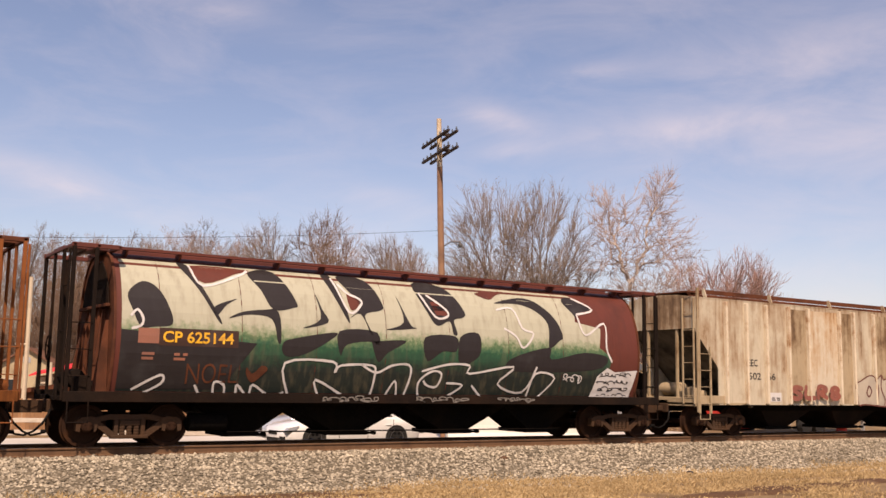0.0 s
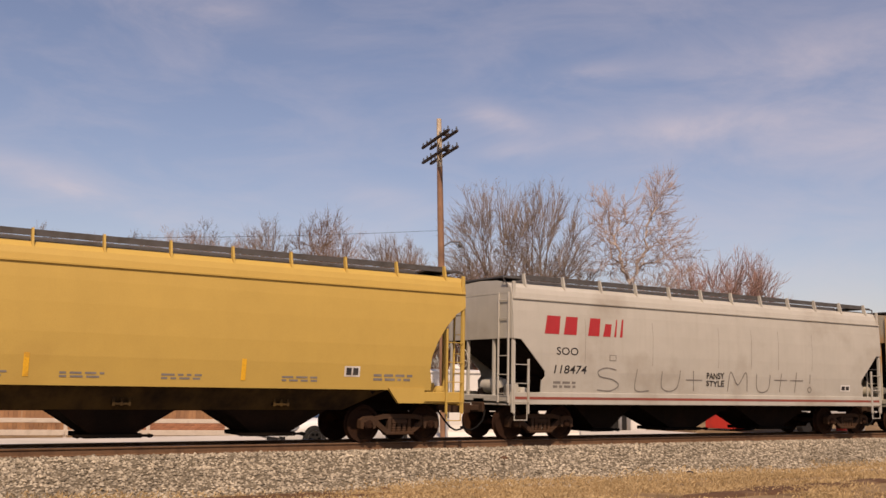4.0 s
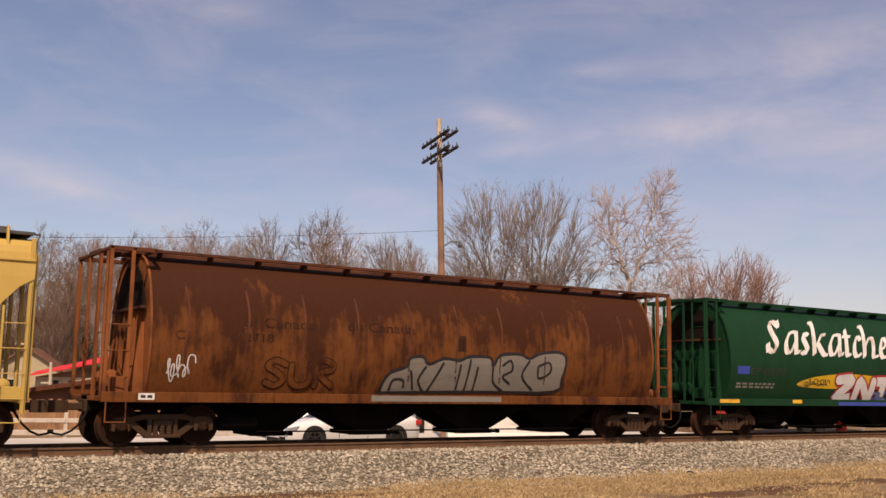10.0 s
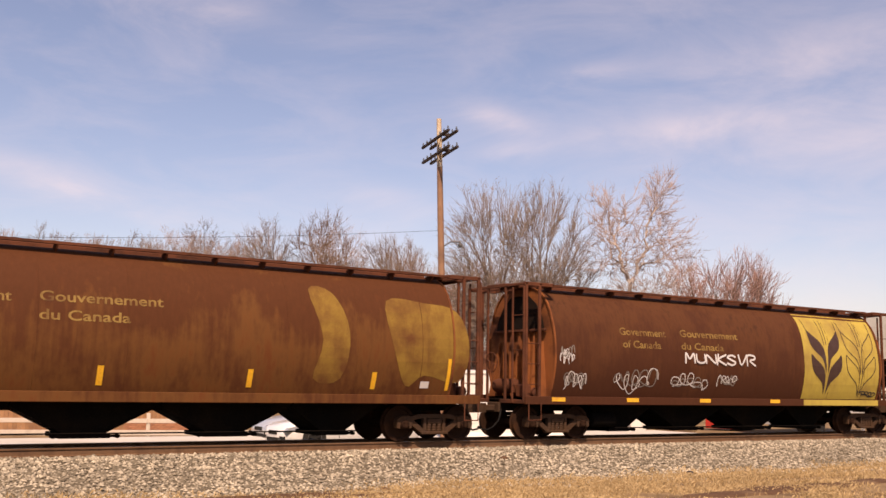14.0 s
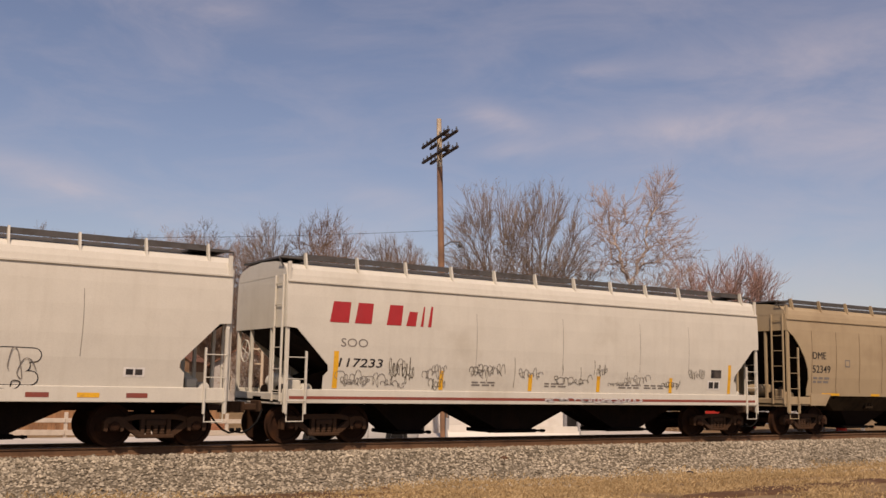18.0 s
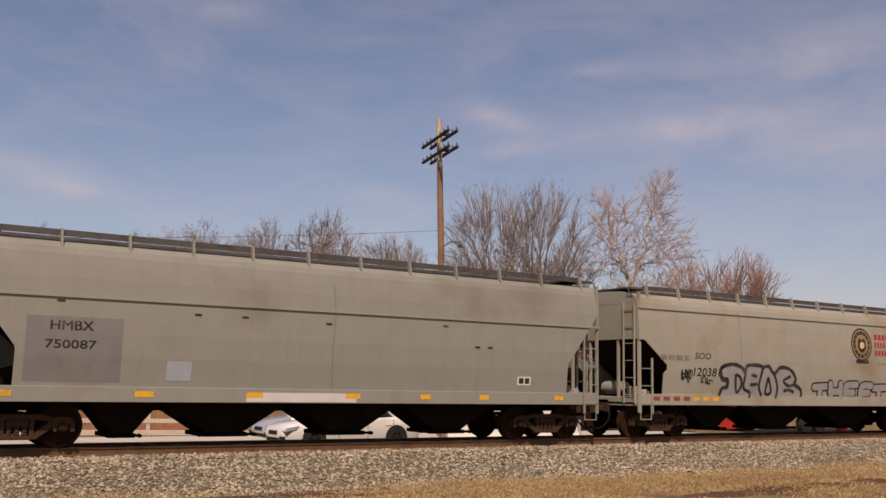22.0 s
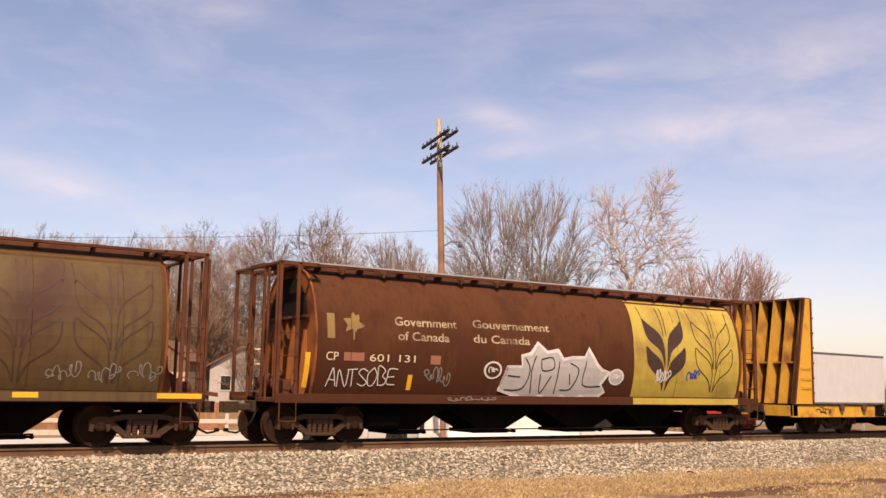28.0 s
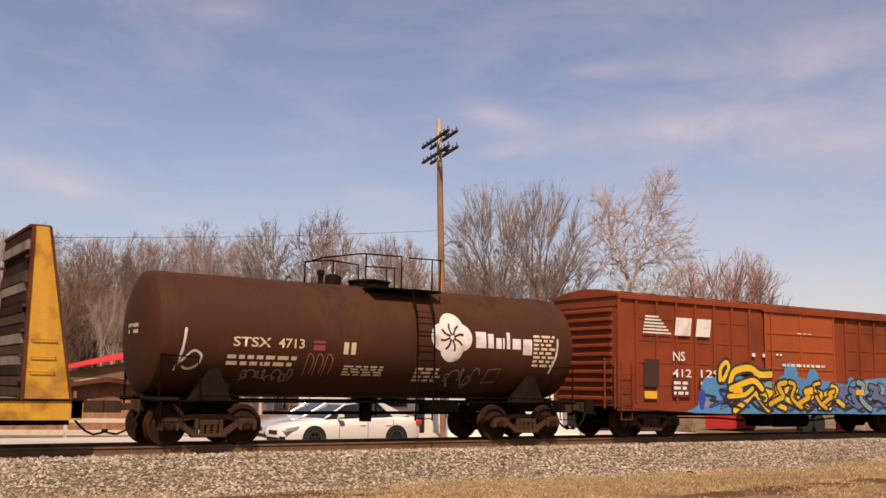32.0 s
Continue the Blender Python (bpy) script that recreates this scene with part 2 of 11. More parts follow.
    def mesh(self, name, mat, smooth=0.0):
        me = bpy.data.meshes.new(name)
        me.from_pydata(self.v, [], self.f)
        bm = bmesh.new()
        bm.from_mesh(me)
        bmesh.ops.recalc_face_normals(bm, faces=bm.faces)
        if smooth:
            for f in bm.faces:
                f.smooth = True
            for e in bm.edges:
                if len(e.link_faces) == 2 and e.calc_face_angle(0) > radians(smooth):
                    e.smooth = False
        bm.to_mesh(me)
        bm.free()
        me.materials.append(mat)
        return me


def part(name, what, mat, parent=None, label="", at=None, smooth=0.0):
    """One mesh object under a thing or a part. what: a Build, or a mesh to share."""
    me = what if isinstance(what, bpy.types.Mesh) else what.mesh(name, mat, smooth)
    ob = new(name, me)
    if parent is not None:
        ob.parent = parent
    if at is not None:
        ob.matrix_basis = at if isinstance(at, Matrix) else Matrix.Translation(at)
    if label:
        ob["label"] = label
    return ob


def thing(name, label, category, group="", kind="", at=None):
    ob = new(name)
    ob.empty_display_size = 0.3
    if at is not None:
        ob.matrix_basis = at if isinstance(at, Matrix) else Matrix.Translation(at)
    return tagged(ob, label, category, group, kind)


def solid(name, what, mat, label="", category="", group="", kind="", at=None, smooth=0.0):
    """A top-level thing of one mesh."""
    return tagged(part(name, what, mat, None, "", at, smooth), label, category, group, kind)


def interp(table, z):
    """Piecewise straight value of table [(z, y), ...] at z."""
    if z <= table[0][0]:
        return table[0][1]
    for (a, p), (b, q) in zip(table, table[1:]):
        if z <= b:
            return p + (q - p) * (z - a) / (b - a)
    return table[-1][1]


def wrapped(bm, table, side, proud, cuts=True):
    """Bends a flat mesh, drawn in x and z, onto a car's side whose half width at height z is in the table."""
    if cuts and len(table) > 2:
        bm.normal_update()
        bmesh.ops.triangulate(bm, faces=bm.faces[:])
        zs = [v.co.z for v in bm.verts]
        lo, hi = min(zs), max(zs)
        k = max(1, int((hi - lo) / 0.12))
        for i in range(1, k):
            bmesh.ops.bisect_plane(bm, geom=bm.verts[:] + bm.edges[:] + bm.faces[:], plane_co=(0, 0, lo + (hi - lo) * i / k), plane_no=(0, 0, 1))
    for v in bm.verts:
        v.co.y = side * (interp(table, v.co.z) + proud + v.co.y)
    return bm


def sheet(outline, table, side=-1, thick=0.03, proud=0.0):
    """A plate cut to the outline (x, z) and bent to the table; it has thickness."""
    bm = bmesh.new()
    f = bm.faces.new([bm.verts.new((x, 0, z)) for x, z in outline])
    f.normal_update()
    bmesh.ops.triangulate(bm, faces=[f])
    wrapped(bm, table, side, proud)
    bmesh.ops.recalc_face_normals(bm, faces=bm.faces)
    if sum(f.normal.y * f.calc_area() for f in bm.faces) * side < 0:
        bmesh.ops.reverse_faces(bm, faces=bm.faces)
    if thick:
        faces, verts = bm.faces[:], bm.verts[:]
        rim = [e for e in bm.edges if len(e.link_faces) == 1]
        rim = [(l.vert, l.link_loop_next.vert) for e in rim for l in e.link_faces[0].loops if l.edge is e]
        twin = {v: bm.verts.new((v.co.x, v.co.y - side * thick, v.co.z)) for v in verts}
        for f in faces:
            bm.faces.new([twin[v] for v in reversed(f.verts)])
        for a, b_ in rim:
            bm.faces.new((b_, a, twin[a], twin[b_]))
    return bm


def part_bm(name, bm, mat, parent, label=""):
    me = bpy.data.meshes.new(name)
    bm.to_mesh(me)
    bm.free()
    me.materials.append(mat)
    ob = new(name, me)
    ob.parent = parent
    if label:
        ob["label"] = label
    return ob


# Black steel set below real black paint; undersides get their shade from it.
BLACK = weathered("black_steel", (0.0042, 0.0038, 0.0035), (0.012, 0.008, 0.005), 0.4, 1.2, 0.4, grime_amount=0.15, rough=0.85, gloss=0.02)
TRUCK = weathered("truck_steel", (0.062, 0.037, 0.024), (0.078, 0.040, 0.021), 0.5, 2.5, 0.3, (0.011, 0.0088, 0.0066), 0.5, rough=0.85, bump=0.4, gloss=0.03)
WHEEL = weathered("wheel_steel", (0.034, 0.017, 0.0105), (0.065, 0.027, 0.0115), 0.35, 2.0, 0.0, (0.008, 0.0065, 0.005), 0.4, rough=0.8, gloss=0.04)
TREAD = weathered("polished_tread", (0.30, 0.28, 0.26), (0.16, 0.12, 0.1), 0.3, 3.0, 0.0, rough=0.35, metal=0.9)
RAIL = weathered("rusty_rail", (0.16, 0.088, 0.048), (0.085, 0.046, 0.028), 0.4, 3.0, 0.3, grime_amount=0.4, rough=0.85, gloss=0.08)
TIE = weathered("creosote_timber", (0.033, 0.0248, 0.0193), (0.055, 0.044, 0.033), 0.4, 4.0, 0.0, rough=0.95, bump=0.5, vary=0.25, gloss=0.1)
GALV = weathered("galvanised_grating", (0.10, 0.095, 0.09), (0.06, 0.05, 0.04), 0.4, 3.0, 0.2, rough=0.6, metal=0.3)
HOSE = weathered("rubber_hose", (0.00825, 0.00825, 0.00825), (0.022, 0.0193, 0.0165), 0.3, 5.0, 0.0, rough=0.8, gloss=0.03)
RUSTY = weathered("rusted_frame", (0.125, 0.044, 0.023), (0.050, 0.021, 0.0135), 0.5, 1.6, 0.5, rough=0.88, bump=0.3, gloss=0.06)
ORANGE_RUST = weathered("bright_rust", (0.25, 0.082, 0.026), (0.07, 0.025, 0.014), 0.45, 1.1, 0.6, rough=0.88, bump=0.3, gloss=0.08)
REFLECT = weathered("yellow_reflective_tape", (0.80, 0.42, 0.03), (0.4, 0.2, 0.05), 0.25, 4.0, 0.1, rough=0.35)
WHITE_INK = weathered("white_lettering", (0.72, 0.70, 0.64), (0.35, 0.27, 0.2), 0.3, 2.0, 0.3, rough=0.6)
BLACK_INK = weathered("black_lettering", (0.022, 0.02, 0.02), (0.12, 0.1, 0.08), 0.3, 2.0, 0.3, rough=0.6)
GREY_INK = weathered("faded_lettering", (0.20, 0.18, 0.155), (0.3, 0.26, 0.2), 0.3, 2.0, 0.3, rough=0.6)

# Car bodies
CREAM_SOILED = streaked("soot_streaked_cream_paint", (0.38, 0.295, 0.185), (0.17, 0.10, 0.05), (0.08, 0.048, 0.03), 0.0, 4.6, 0.15, 1.4)
CREAM_CLEAN = streaked("cleaner_cream_paint", (0.56, 0.485, 0.36), (0.40, 0.23, 0.10), (0.16, 0.08, 0.036), 0.5, 4.2, 0.15, 0.8)
CREAM_POST = streaked("rust_edged_cream_posts", (0.62, 0.53, 0.39), (0.30, 0.15, 0.06), (0.12, 0.055, 0.026), 0.0, 5.6, 0.15, 2.2)
CREAM_OLD = streaked("weathered_cream_paint", (0.50, 0.44, 0.325), (0.25, 0.145, 0.07), (0.085, 0.050, 0.030), 0.0, 3.6, 0.15, 0.6)
YELLOW = weathered("yellow_hopper_paint", (0.50, 0.33, 0.078), (0.41, 0.26, 0.062), 0.15, 0.35, 0.16, (0.185, 0.118, 0.0444), 0.10, rough=0.55)
CREAM_WHITE = weathered("dusty_white_paint", (0.445, 0.42, 0.352), (0.311, 0.274, 0.215), 0.30, 0.5, 0.25, (0.222, 0.185, 0.141), 0.12, rough=0.55)
WHITE_BODY = weathered("white_hopper_paint", (0.60, 0.572, 0.48), (0.44, 0.40, 0.315), 0.25, 0.5, 0.3, (0.27, 0.23, 0.178), 0.15, rough=0.6, gloss=0.2)
GREY_RUSTED = streaked("grey_paint_with_rust", (0.40, 0.362, 0.272), (0.42, 0.205, 0.055), (0.30, 0.12, 0.03), 1.7, 3.4, 0.2, 1.7, 0.2, 0.6)
TAN = weathered("tan_hopper_paint", (0.385, 0.296, 0.178), (0.266, 0.192, 0.111), 0.28, 0.5, 0.25, (0.148, 0.104, 0.0592), 0.15, rough=0.6)
GREY = weathered("grey_hopper_paint", (0.262, 0.262, 0.225), (0.192, 0.174, 0.141), 0.35, 0.45, 0.3, (0.126, 0.104, 0.074), 0.2, rough=0.65)
PALE_GREY = weathered("pale_grey_paint", (0.325, 0.312, 0.253), (0.25, 0.198, 0.13), 0.3, 0.5, 0.25, (0.185, 0.148, 0.111), 0.15, rough=0.6)
# Where low exceeds high, bloom thins upward: sun-angle shade and soot painted in.
RUST_BARREL = streaked("rust_brown_barrel", (0.054, 0.018, 0.008), (0.19, 0.064, 0.0165), (0.031, 0.0135, 0.008), 3.5, 2.0, 0.08, 0.8)
GREEN = weathered("deep_green_paint", (0.0052, 0.040, 0.0145), (0.0045, 0.018, 0.009), 0.34, 0.5, 0.4, (0.013, 0.014, 0.009), 0.22, rough=0.55, gloss=0.12)
BROWN = streaked("faded_brown_paint", (0.085, 0.030, 0.012), (0.135, 0.058, 0.018), (0.115, 0.035, 0.012), 3.8, 2.2, 0.08, 0.8)
DARK_BROWN = streaked("dark_brown_paint", (0.068, 0.0245, 0.012), (0.098, 0.038, 0.0155), (0.050, 0.019, 0.010), 1.0, 3.4, 0.08, 0.8)
RED_BROWN = streaked("red_brown_paint", (0.064, 0.0195, 0.0085), (0.145, 0.047, 0.0145), (0.036, 0.0145, 0.0085), 3.7, 2.0, 0.08, 0.8)
OLIVE_BROWN = streaked("olive_brown_paint", (0.072, 0.032, 0.0135), (0.096, 0.048, 0.018), (0.045, 0.021, 0.012), 1.0, 3.4, 0.1)
MAROON = weathered("maroon_paint", (0.118, 0.029, 0.018), (0.055, 0.018, 0.013), 0.35, 0.5, 0.4, grime_amount=0.2, rough=0.6)
# Darker copies of the body paints: bay shade in the base colour, grime blotches over it.
SHADED_YELLOW = weathered("shaded_yellow_steel", (0.085, 0.052, 0.018), (0.022, 0.014, 0.009), 0.6, 1.2, 0.5, (0.03, 0.02, 0.014), 0.3, rough=0.85, gloss=0.05)
SHADED_GREY = weathered("shaded_grey_steel", (0.15, 0.125, 0.092), (0.022, 0.017, 0.013), 0.6, 1.2, 0.5, (0.03, 0.024, 0.02), 0.3, rough=0.85, gloss=0.05)
SHADED_TAN = weathered("shaded_tan_steel", (0.055, 0.038, 0.022), (0.018, 0.012, 0.008), 0.6, 1.2, 0.5, (0.03, 0.022, 0.016), 0.3, rough=0.85, gloss=0.05)
# Rusted steel toned down to hold the shade of recesses and undersides.
SHADE_STEEL = weathered("shade_toned_rusted_steel", (0.0125, 0.0088, 0.0072), (0.026, 0.0145, 0.0095), 0.4, 1.0, 0.3, grime_amount=0.25, rough=0.88, gloss=0.02)
FLAT_YELLOW = weathered("flat_car_yellow", (0.58, 0.305, 0.034), (0.20, 0.072, 0.02), 0.34, 2.2, 0.4, (0.074, 0.037, 0.0148), 0.22, rough=0.6)
TANK_BROWN = streaked("tank_brown_paint", (0.060, 0.0235, 0.0125), (0.074, 0.031, 0.0155), (0.034, 0.0145, 0.0085), 1.2, 3.8, 0.12, 0.7, 0.3)
BOX_RED = weathered("boxcar_red_paint", (0.245, 0.052, 0.0185), (0.13, 0.034, 0.0165), 0.4, 0.5, 0.45, (0.08, 0.03, 0.017), 0.25, rough=0.65, gloss=0.1)
DOOR_RED = weathered("boxcar_door_red", (0.34, 0.075, 0.022), (0.24, 0.06, 0.022), 0.3, 0.6, 0.25, (0.12, 0.04, 0.022), 0.15, rough=0.65, gloss=0.12)
PLANKS = [weathered(n_, c_, tuple(a * 0.45 for a in c_), 0.45, 1.3, 0.0, tuple(a * 0.3 for a in c_), 0.5, rough=0.95, bump=0.7, gloss=0.05) for n_, c_ in (("dark_brown_planks", (0.042, 0.024, 0.017)), ("brown_planks", (0.085, 0.055, 0.038)), ("pale_weathered_planks", (0.26, 0.21, 0.17)))]
RUSTY_YELLOW = weathered("rust_streaked_yellow", (0.54, 0.28, 0.038), (0.16, 0.058, 0.02), 0.46, 1.4, 0.7, (0.06, 0.03, 0.015), 0.3, rough=0.75)
POCKET = weathered("rusty_yellow_pocket", (0.13, 0.055, 0.02), (0.04, 0.02, 0.012), 0.5, 3.0, 0.3, rough=0.85)
OLD_WOOD = weathered("weathered_planks", (0.126, 0.0962, 0.0777), (0.0407, 0.0296, 0.0252), 0.45, 1.0, 0.0, (0.037, 0.0259, 0.0222), 0.4, rough=0.95, bump=0.6, vary=0.6, gloss=0.1)

# Ground and surroundings
BALLAST_BED = weathered("ballast_bed", (0.18, 0.15, 0.105), (0.09, 0.072, 0.05), 0.45, 5.0, 0.0, (0.035, 0.027, 0.02), 0.75, rough=0.95, bump=1.0, fine=16.0, gloss=0.05)
STONE = island_mat("ballast_stone", (0.125, 0.102, 0.070), (0.55, 0.475, 0.35))
GROUND = weathered("dry_ground", (0.27, 0.185, 0.10), (0.13, 0.085, 0.05), 0.5, 1.1, 0.0, (0.075, 0.05, 0.032), 0.6, rough=0.95, bump=0.9, fine=14.0, gloss=0.05)
SOIL = weathered("dark_soil", (0.11, 0.062, 0.038), (0.17, 0.11, 0.065), 0.4, 1.2, 0.0, (0.04, 0.025, 0.018), 0.4, rough=0.95, bump=0.8, fine=12.0, gloss=0.05)
GRASS = island_mat("dry_grass", (0.29, 0.19, 0.085), (0.60, 0.44, 0.23))
CONCRETE = weathered("pale_concrete", (0.54, 0.495, 0.425), (0.40, 0.355, 0.29), 0.35, 0.5, 0.0, (0.28, 0.24, 0.19), 0.2, rough=0.9)
WHITE_SIDING = weathered("white_metal_siding", (0.66, 0.63, 0.56), (0.5, 0.46, 0.38), 0.25, 0.6, 0.2, (0.42, 0.38, 0.31), 0.12, rough=0.55)
SHED_TIN = weathered("dull_shed_tin", (0.13, 0.135, 0.135), (0.08, 0.075, 0.07), 0.35, 0.8, 0.2, rough=0.6)
TRAILER_WHITE = weathered("weathered_trailer_white", (0.56, 0.56, 0.54), (0.42, 0.40, 0.36), 0.3, 0.6, 0.25, (0.34, 0.31, 0.26), 0.15, rough=0.5)
GREY_SIDING = weathered("grey_metal_siding", (0.36, 0.36, 0.36), (0.22, 0.21, 0.2), 0.3, 0.8, 0.2, rough=0.55)
# Dark tone that puts the shade inside sheds and openings into the surface.
DARK_INSIDE = weathered("dark_lining_and_inside_shade", (0.033, 0.0319, 0.0303), (0.0165, 0.0154, 0.0143), 0.4, 1.0, 0.3, rough=0.9, gloss=0.03)
BROWN_WALL = weathered("brown_board_wall", (0.19, 0.11, 0.06), (0.10, 0.06, 0.035), 0.35, 1.0, 0.3, rough=0.9)
TAN_WALL = weathered("tan_wall", (0.46, 0.37, 0.23), (0.26, 0.19, 0.115), 0.35, 1.0, 0.2, rough=0.9)
RED_ROOF = weathered("red_metal_roof", (0.72, 0.035, 0.035), (0.5, 0.05, 0.04), 0.2, 1.0, 0.0, grime_amount=0.1, rough=0.5)
BROWN_ROOF = weathered("brown_shingle_roof", (0.19, 0.088, 0.052), (0.10, 0.05, 0.034), 0.4, 2.0, 0.0, rough=0.9)
FENCE_WOOD = weathered("cedar_fence_boards", (0.36, 0.19, 0.09), (0.2, 0.1, 0.055), 0.4, 1.5, 0.2, rough=0.9, vary=0.15)
PALE_WOOD = weathered("pale_rail_timber", (0.58, 0.50, 0.40), (0.4, 0.33, 0.25), 0.3, 2.0, 0.1, rough=0.9)
POLE_WOOD = weathered("utility_pole_wood", (0.30, 0.165, 0.095), (0.15, 0.085, 0.055), 0.4, 1.2, 0.5, rough=0.95, bump=0.5)
PALE_POLE = weathered("bare_pole_top", (0.58, 0.47, 0.33), (0.36, 0.26, 0.17), 0.3, 1.5, 0.3, rough=0.9)
DARK_WOOD = weathered("dark_crossarm_wood", (0.05, 0.038, 0.034), (0.025, 0.02, 0.018), 0.4, 2.0, 0.0, rough=0.9, gloss=0.1)
GLASS_INS = glossy("insulator_glass", (0.10, 0.12, 0.14), 0.15)
BARK_GREY = weathered("grey_bark", (0.26, 0.21, 0.18), (0.085, 0.066, 0.055), 0.4, 1.5, 0.0, rough=0.95, gloss=0.03)
BARK_DARK = weathered("brown_bark", (0.19, 0.145, 0.115), (0.066, 0.048, 0.04), 0.4, 1.5, 0.0, rough=0.95, gloss=0.03)
BARK_PALE = weathered("pale_sycamore_bark", (0.50, 0.42, 0.35), (0.26, 0.19, 0.14), 0.4, 1.2, 0.0, rough=0.9, gloss=0.03)
TWIG_WARM = weathered("warm_twigs", (0.24, 0.158, 0.108), (0.15, 0.098, 0.07), 0.4, 0.6, 0.0, rough=0.95, gloss=0.03)
TWIG_GREY = weathered("grey_twigs", (0.25, 0.195, 0.155), (0.16, 0.12, 0.098), 0.4, 0.6, 0.0, rough=0.95, gloss=0.03)
TWIG_PINK = weathered("pinkish_budding_twigs", (0.40, 0.305, 0.255), (0.27, 0.20, 0.165), 0.4, 0.6, 0.0, rough=0.95, gloss=0.03)
TWIG_RED = weathered("reddish_twigs", (0.36, 0.225, 0.185), (0.25, 0.155, 0.13), 0.4, 0.6, 0.0, rough=0.95, gloss=0.03)
CAR_WHITE = glossy("white_car_paint", (0.78, 0.77, 0.74), 0.25, 0.0, 0.6)
CAR_SILVER = glossy("silver_car_paint", (0.58, 0.59, 0.60), 0.3, 0.4, 0.6)
TYRE = weathered("tyre_rubber", (0.018, 0.018, 0.018), (0.04, 0.035, 0.03), 0.3, 6.0, 0.0, rough=0.85)
ALLOY = glossy("alloy_rim", (0.55, 0.56, 0.58), 0.3, 0.9)
CAR_GLASS = glossy("dark_car_glass", (0.02, 0.024, 0.028), 0.05)
LAMP_GLASS = glossy("headlamp_lens", (0.35, 0.37, 0.4), 0.08)
RED_PAINT = weathered("bright_red_paint", (0.58, 0.045, 0.03), (0.36, 0.04, 0.03), 0.25, 2.0, 0.1, rough=0.5)
BRICK = weathered("orange_brick", (0.46, 0.20, 0.10), (0.3, 0.13, 0.075), 0.35, 3.0, 0.0, rough=0.9, vary=0.2)


# ---------------- ground and track ----------------
GZ = -0.75          # level of the ground beside the raised track bed

b = Build()
xs = [-3000, -300, -60, -20, 0, 20, 40, 80, 300, 3000]
ys = [-3000, -300, -60, -30, -20, -12, -8, -6, -4.4, 4.6, 10, 20, 40, 80, 300, 3000]
for y in ys:
    for x in xs:
        b.v.append((x, y, GZ - 0.02 + (0.10 * math.exp(-((y + 9) / 3.0) ** 2))))
for j in range(len(ys) - 1):
    for i in range(len(xs) - 1):
        k = j * len(xs) + i
        b.f.append((k, k + 1, k + 1 + len(xs), k + len(xs)))
solid("ground", b, GROUND, "dry tan ground with sparse winter grass", "ground", kind="structure")

b = Build()
bed = [(-4.3, GZ - 0.05), (-3.7, GZ + 0.03), (-1.75, -0.20), (1.75, -0.20), (3.7, GZ + 0.03), (4.5, GZ - 0.05)]
b.prism(bed, -600, 900, "yz")
solid("ballast_bed", b, BALLAST_BED, "raised bed of pale crushed-stone railway ballast", "track bed", kind="structure")


def rail_at(y):
    r = Build()
    prof = [(-0.07, -0.18), (0.07, -0.18), (0.07, -0.165), (0.012, -0.145), (0.010, -0.05), (0.036, -0.035), (0.036, -0.008), (0.028, 0.0), (-0.028, 0.0), (-0.036, -0.008), (-0.036, -0.035), (-0.010, -0.05), (-0.012, -0.145), (-0.07, -0.165)]
    r.prism([(p[0] + y, p[1]) for p in prof], -600, 900, "yz")
    ob = solid("rail", r, RAIL, "rust-brown steel rail on timber sleepers", "rail", "track rails", "structure")
    top = Build()
    top.box(-600, 900, y - 0.022, y + 0.022, 0.0005, 0.002)
    part("running_surface", top, TREAD, ob, "polished running surface")


rail_at(-0.755)
rail_at(0.755)
tie = Build().box(-0.11, 0.11, -1.3, 1.3, -0.36, -0.183, 0.012).mesh("sleeper", TIE)
track = thing("sleepers", "dark creosoted timber sleepers bedded in the ballast", "sleepers", kind="structure")
for i in range(100):
    part("sleeper", tie, TIE, track, at=(-6 + i * 0.53, 0, 0))
far_ties = Build()
for i in range(300):
    far_ties.box(47.0 + i * 0.53 - 0.11, 47.0 + i * 0.53 + 0.11, -1.3, 1.3, -0.36, -0.183)
for i in range(60):
    far_ties.box(-6.53 - i * 0.53 - 0.11, -6.53 - i * 0.53 + 0.11, -1.3, 1.3, -0.36, -0.183)
solid("far_sleepers", far_ties, TIE, "dark timber sleepers further along the track", "sleepers", kind="stuff")


def bed_height(y):
    return interp([(p[0], p[1]) for p in bed], y)


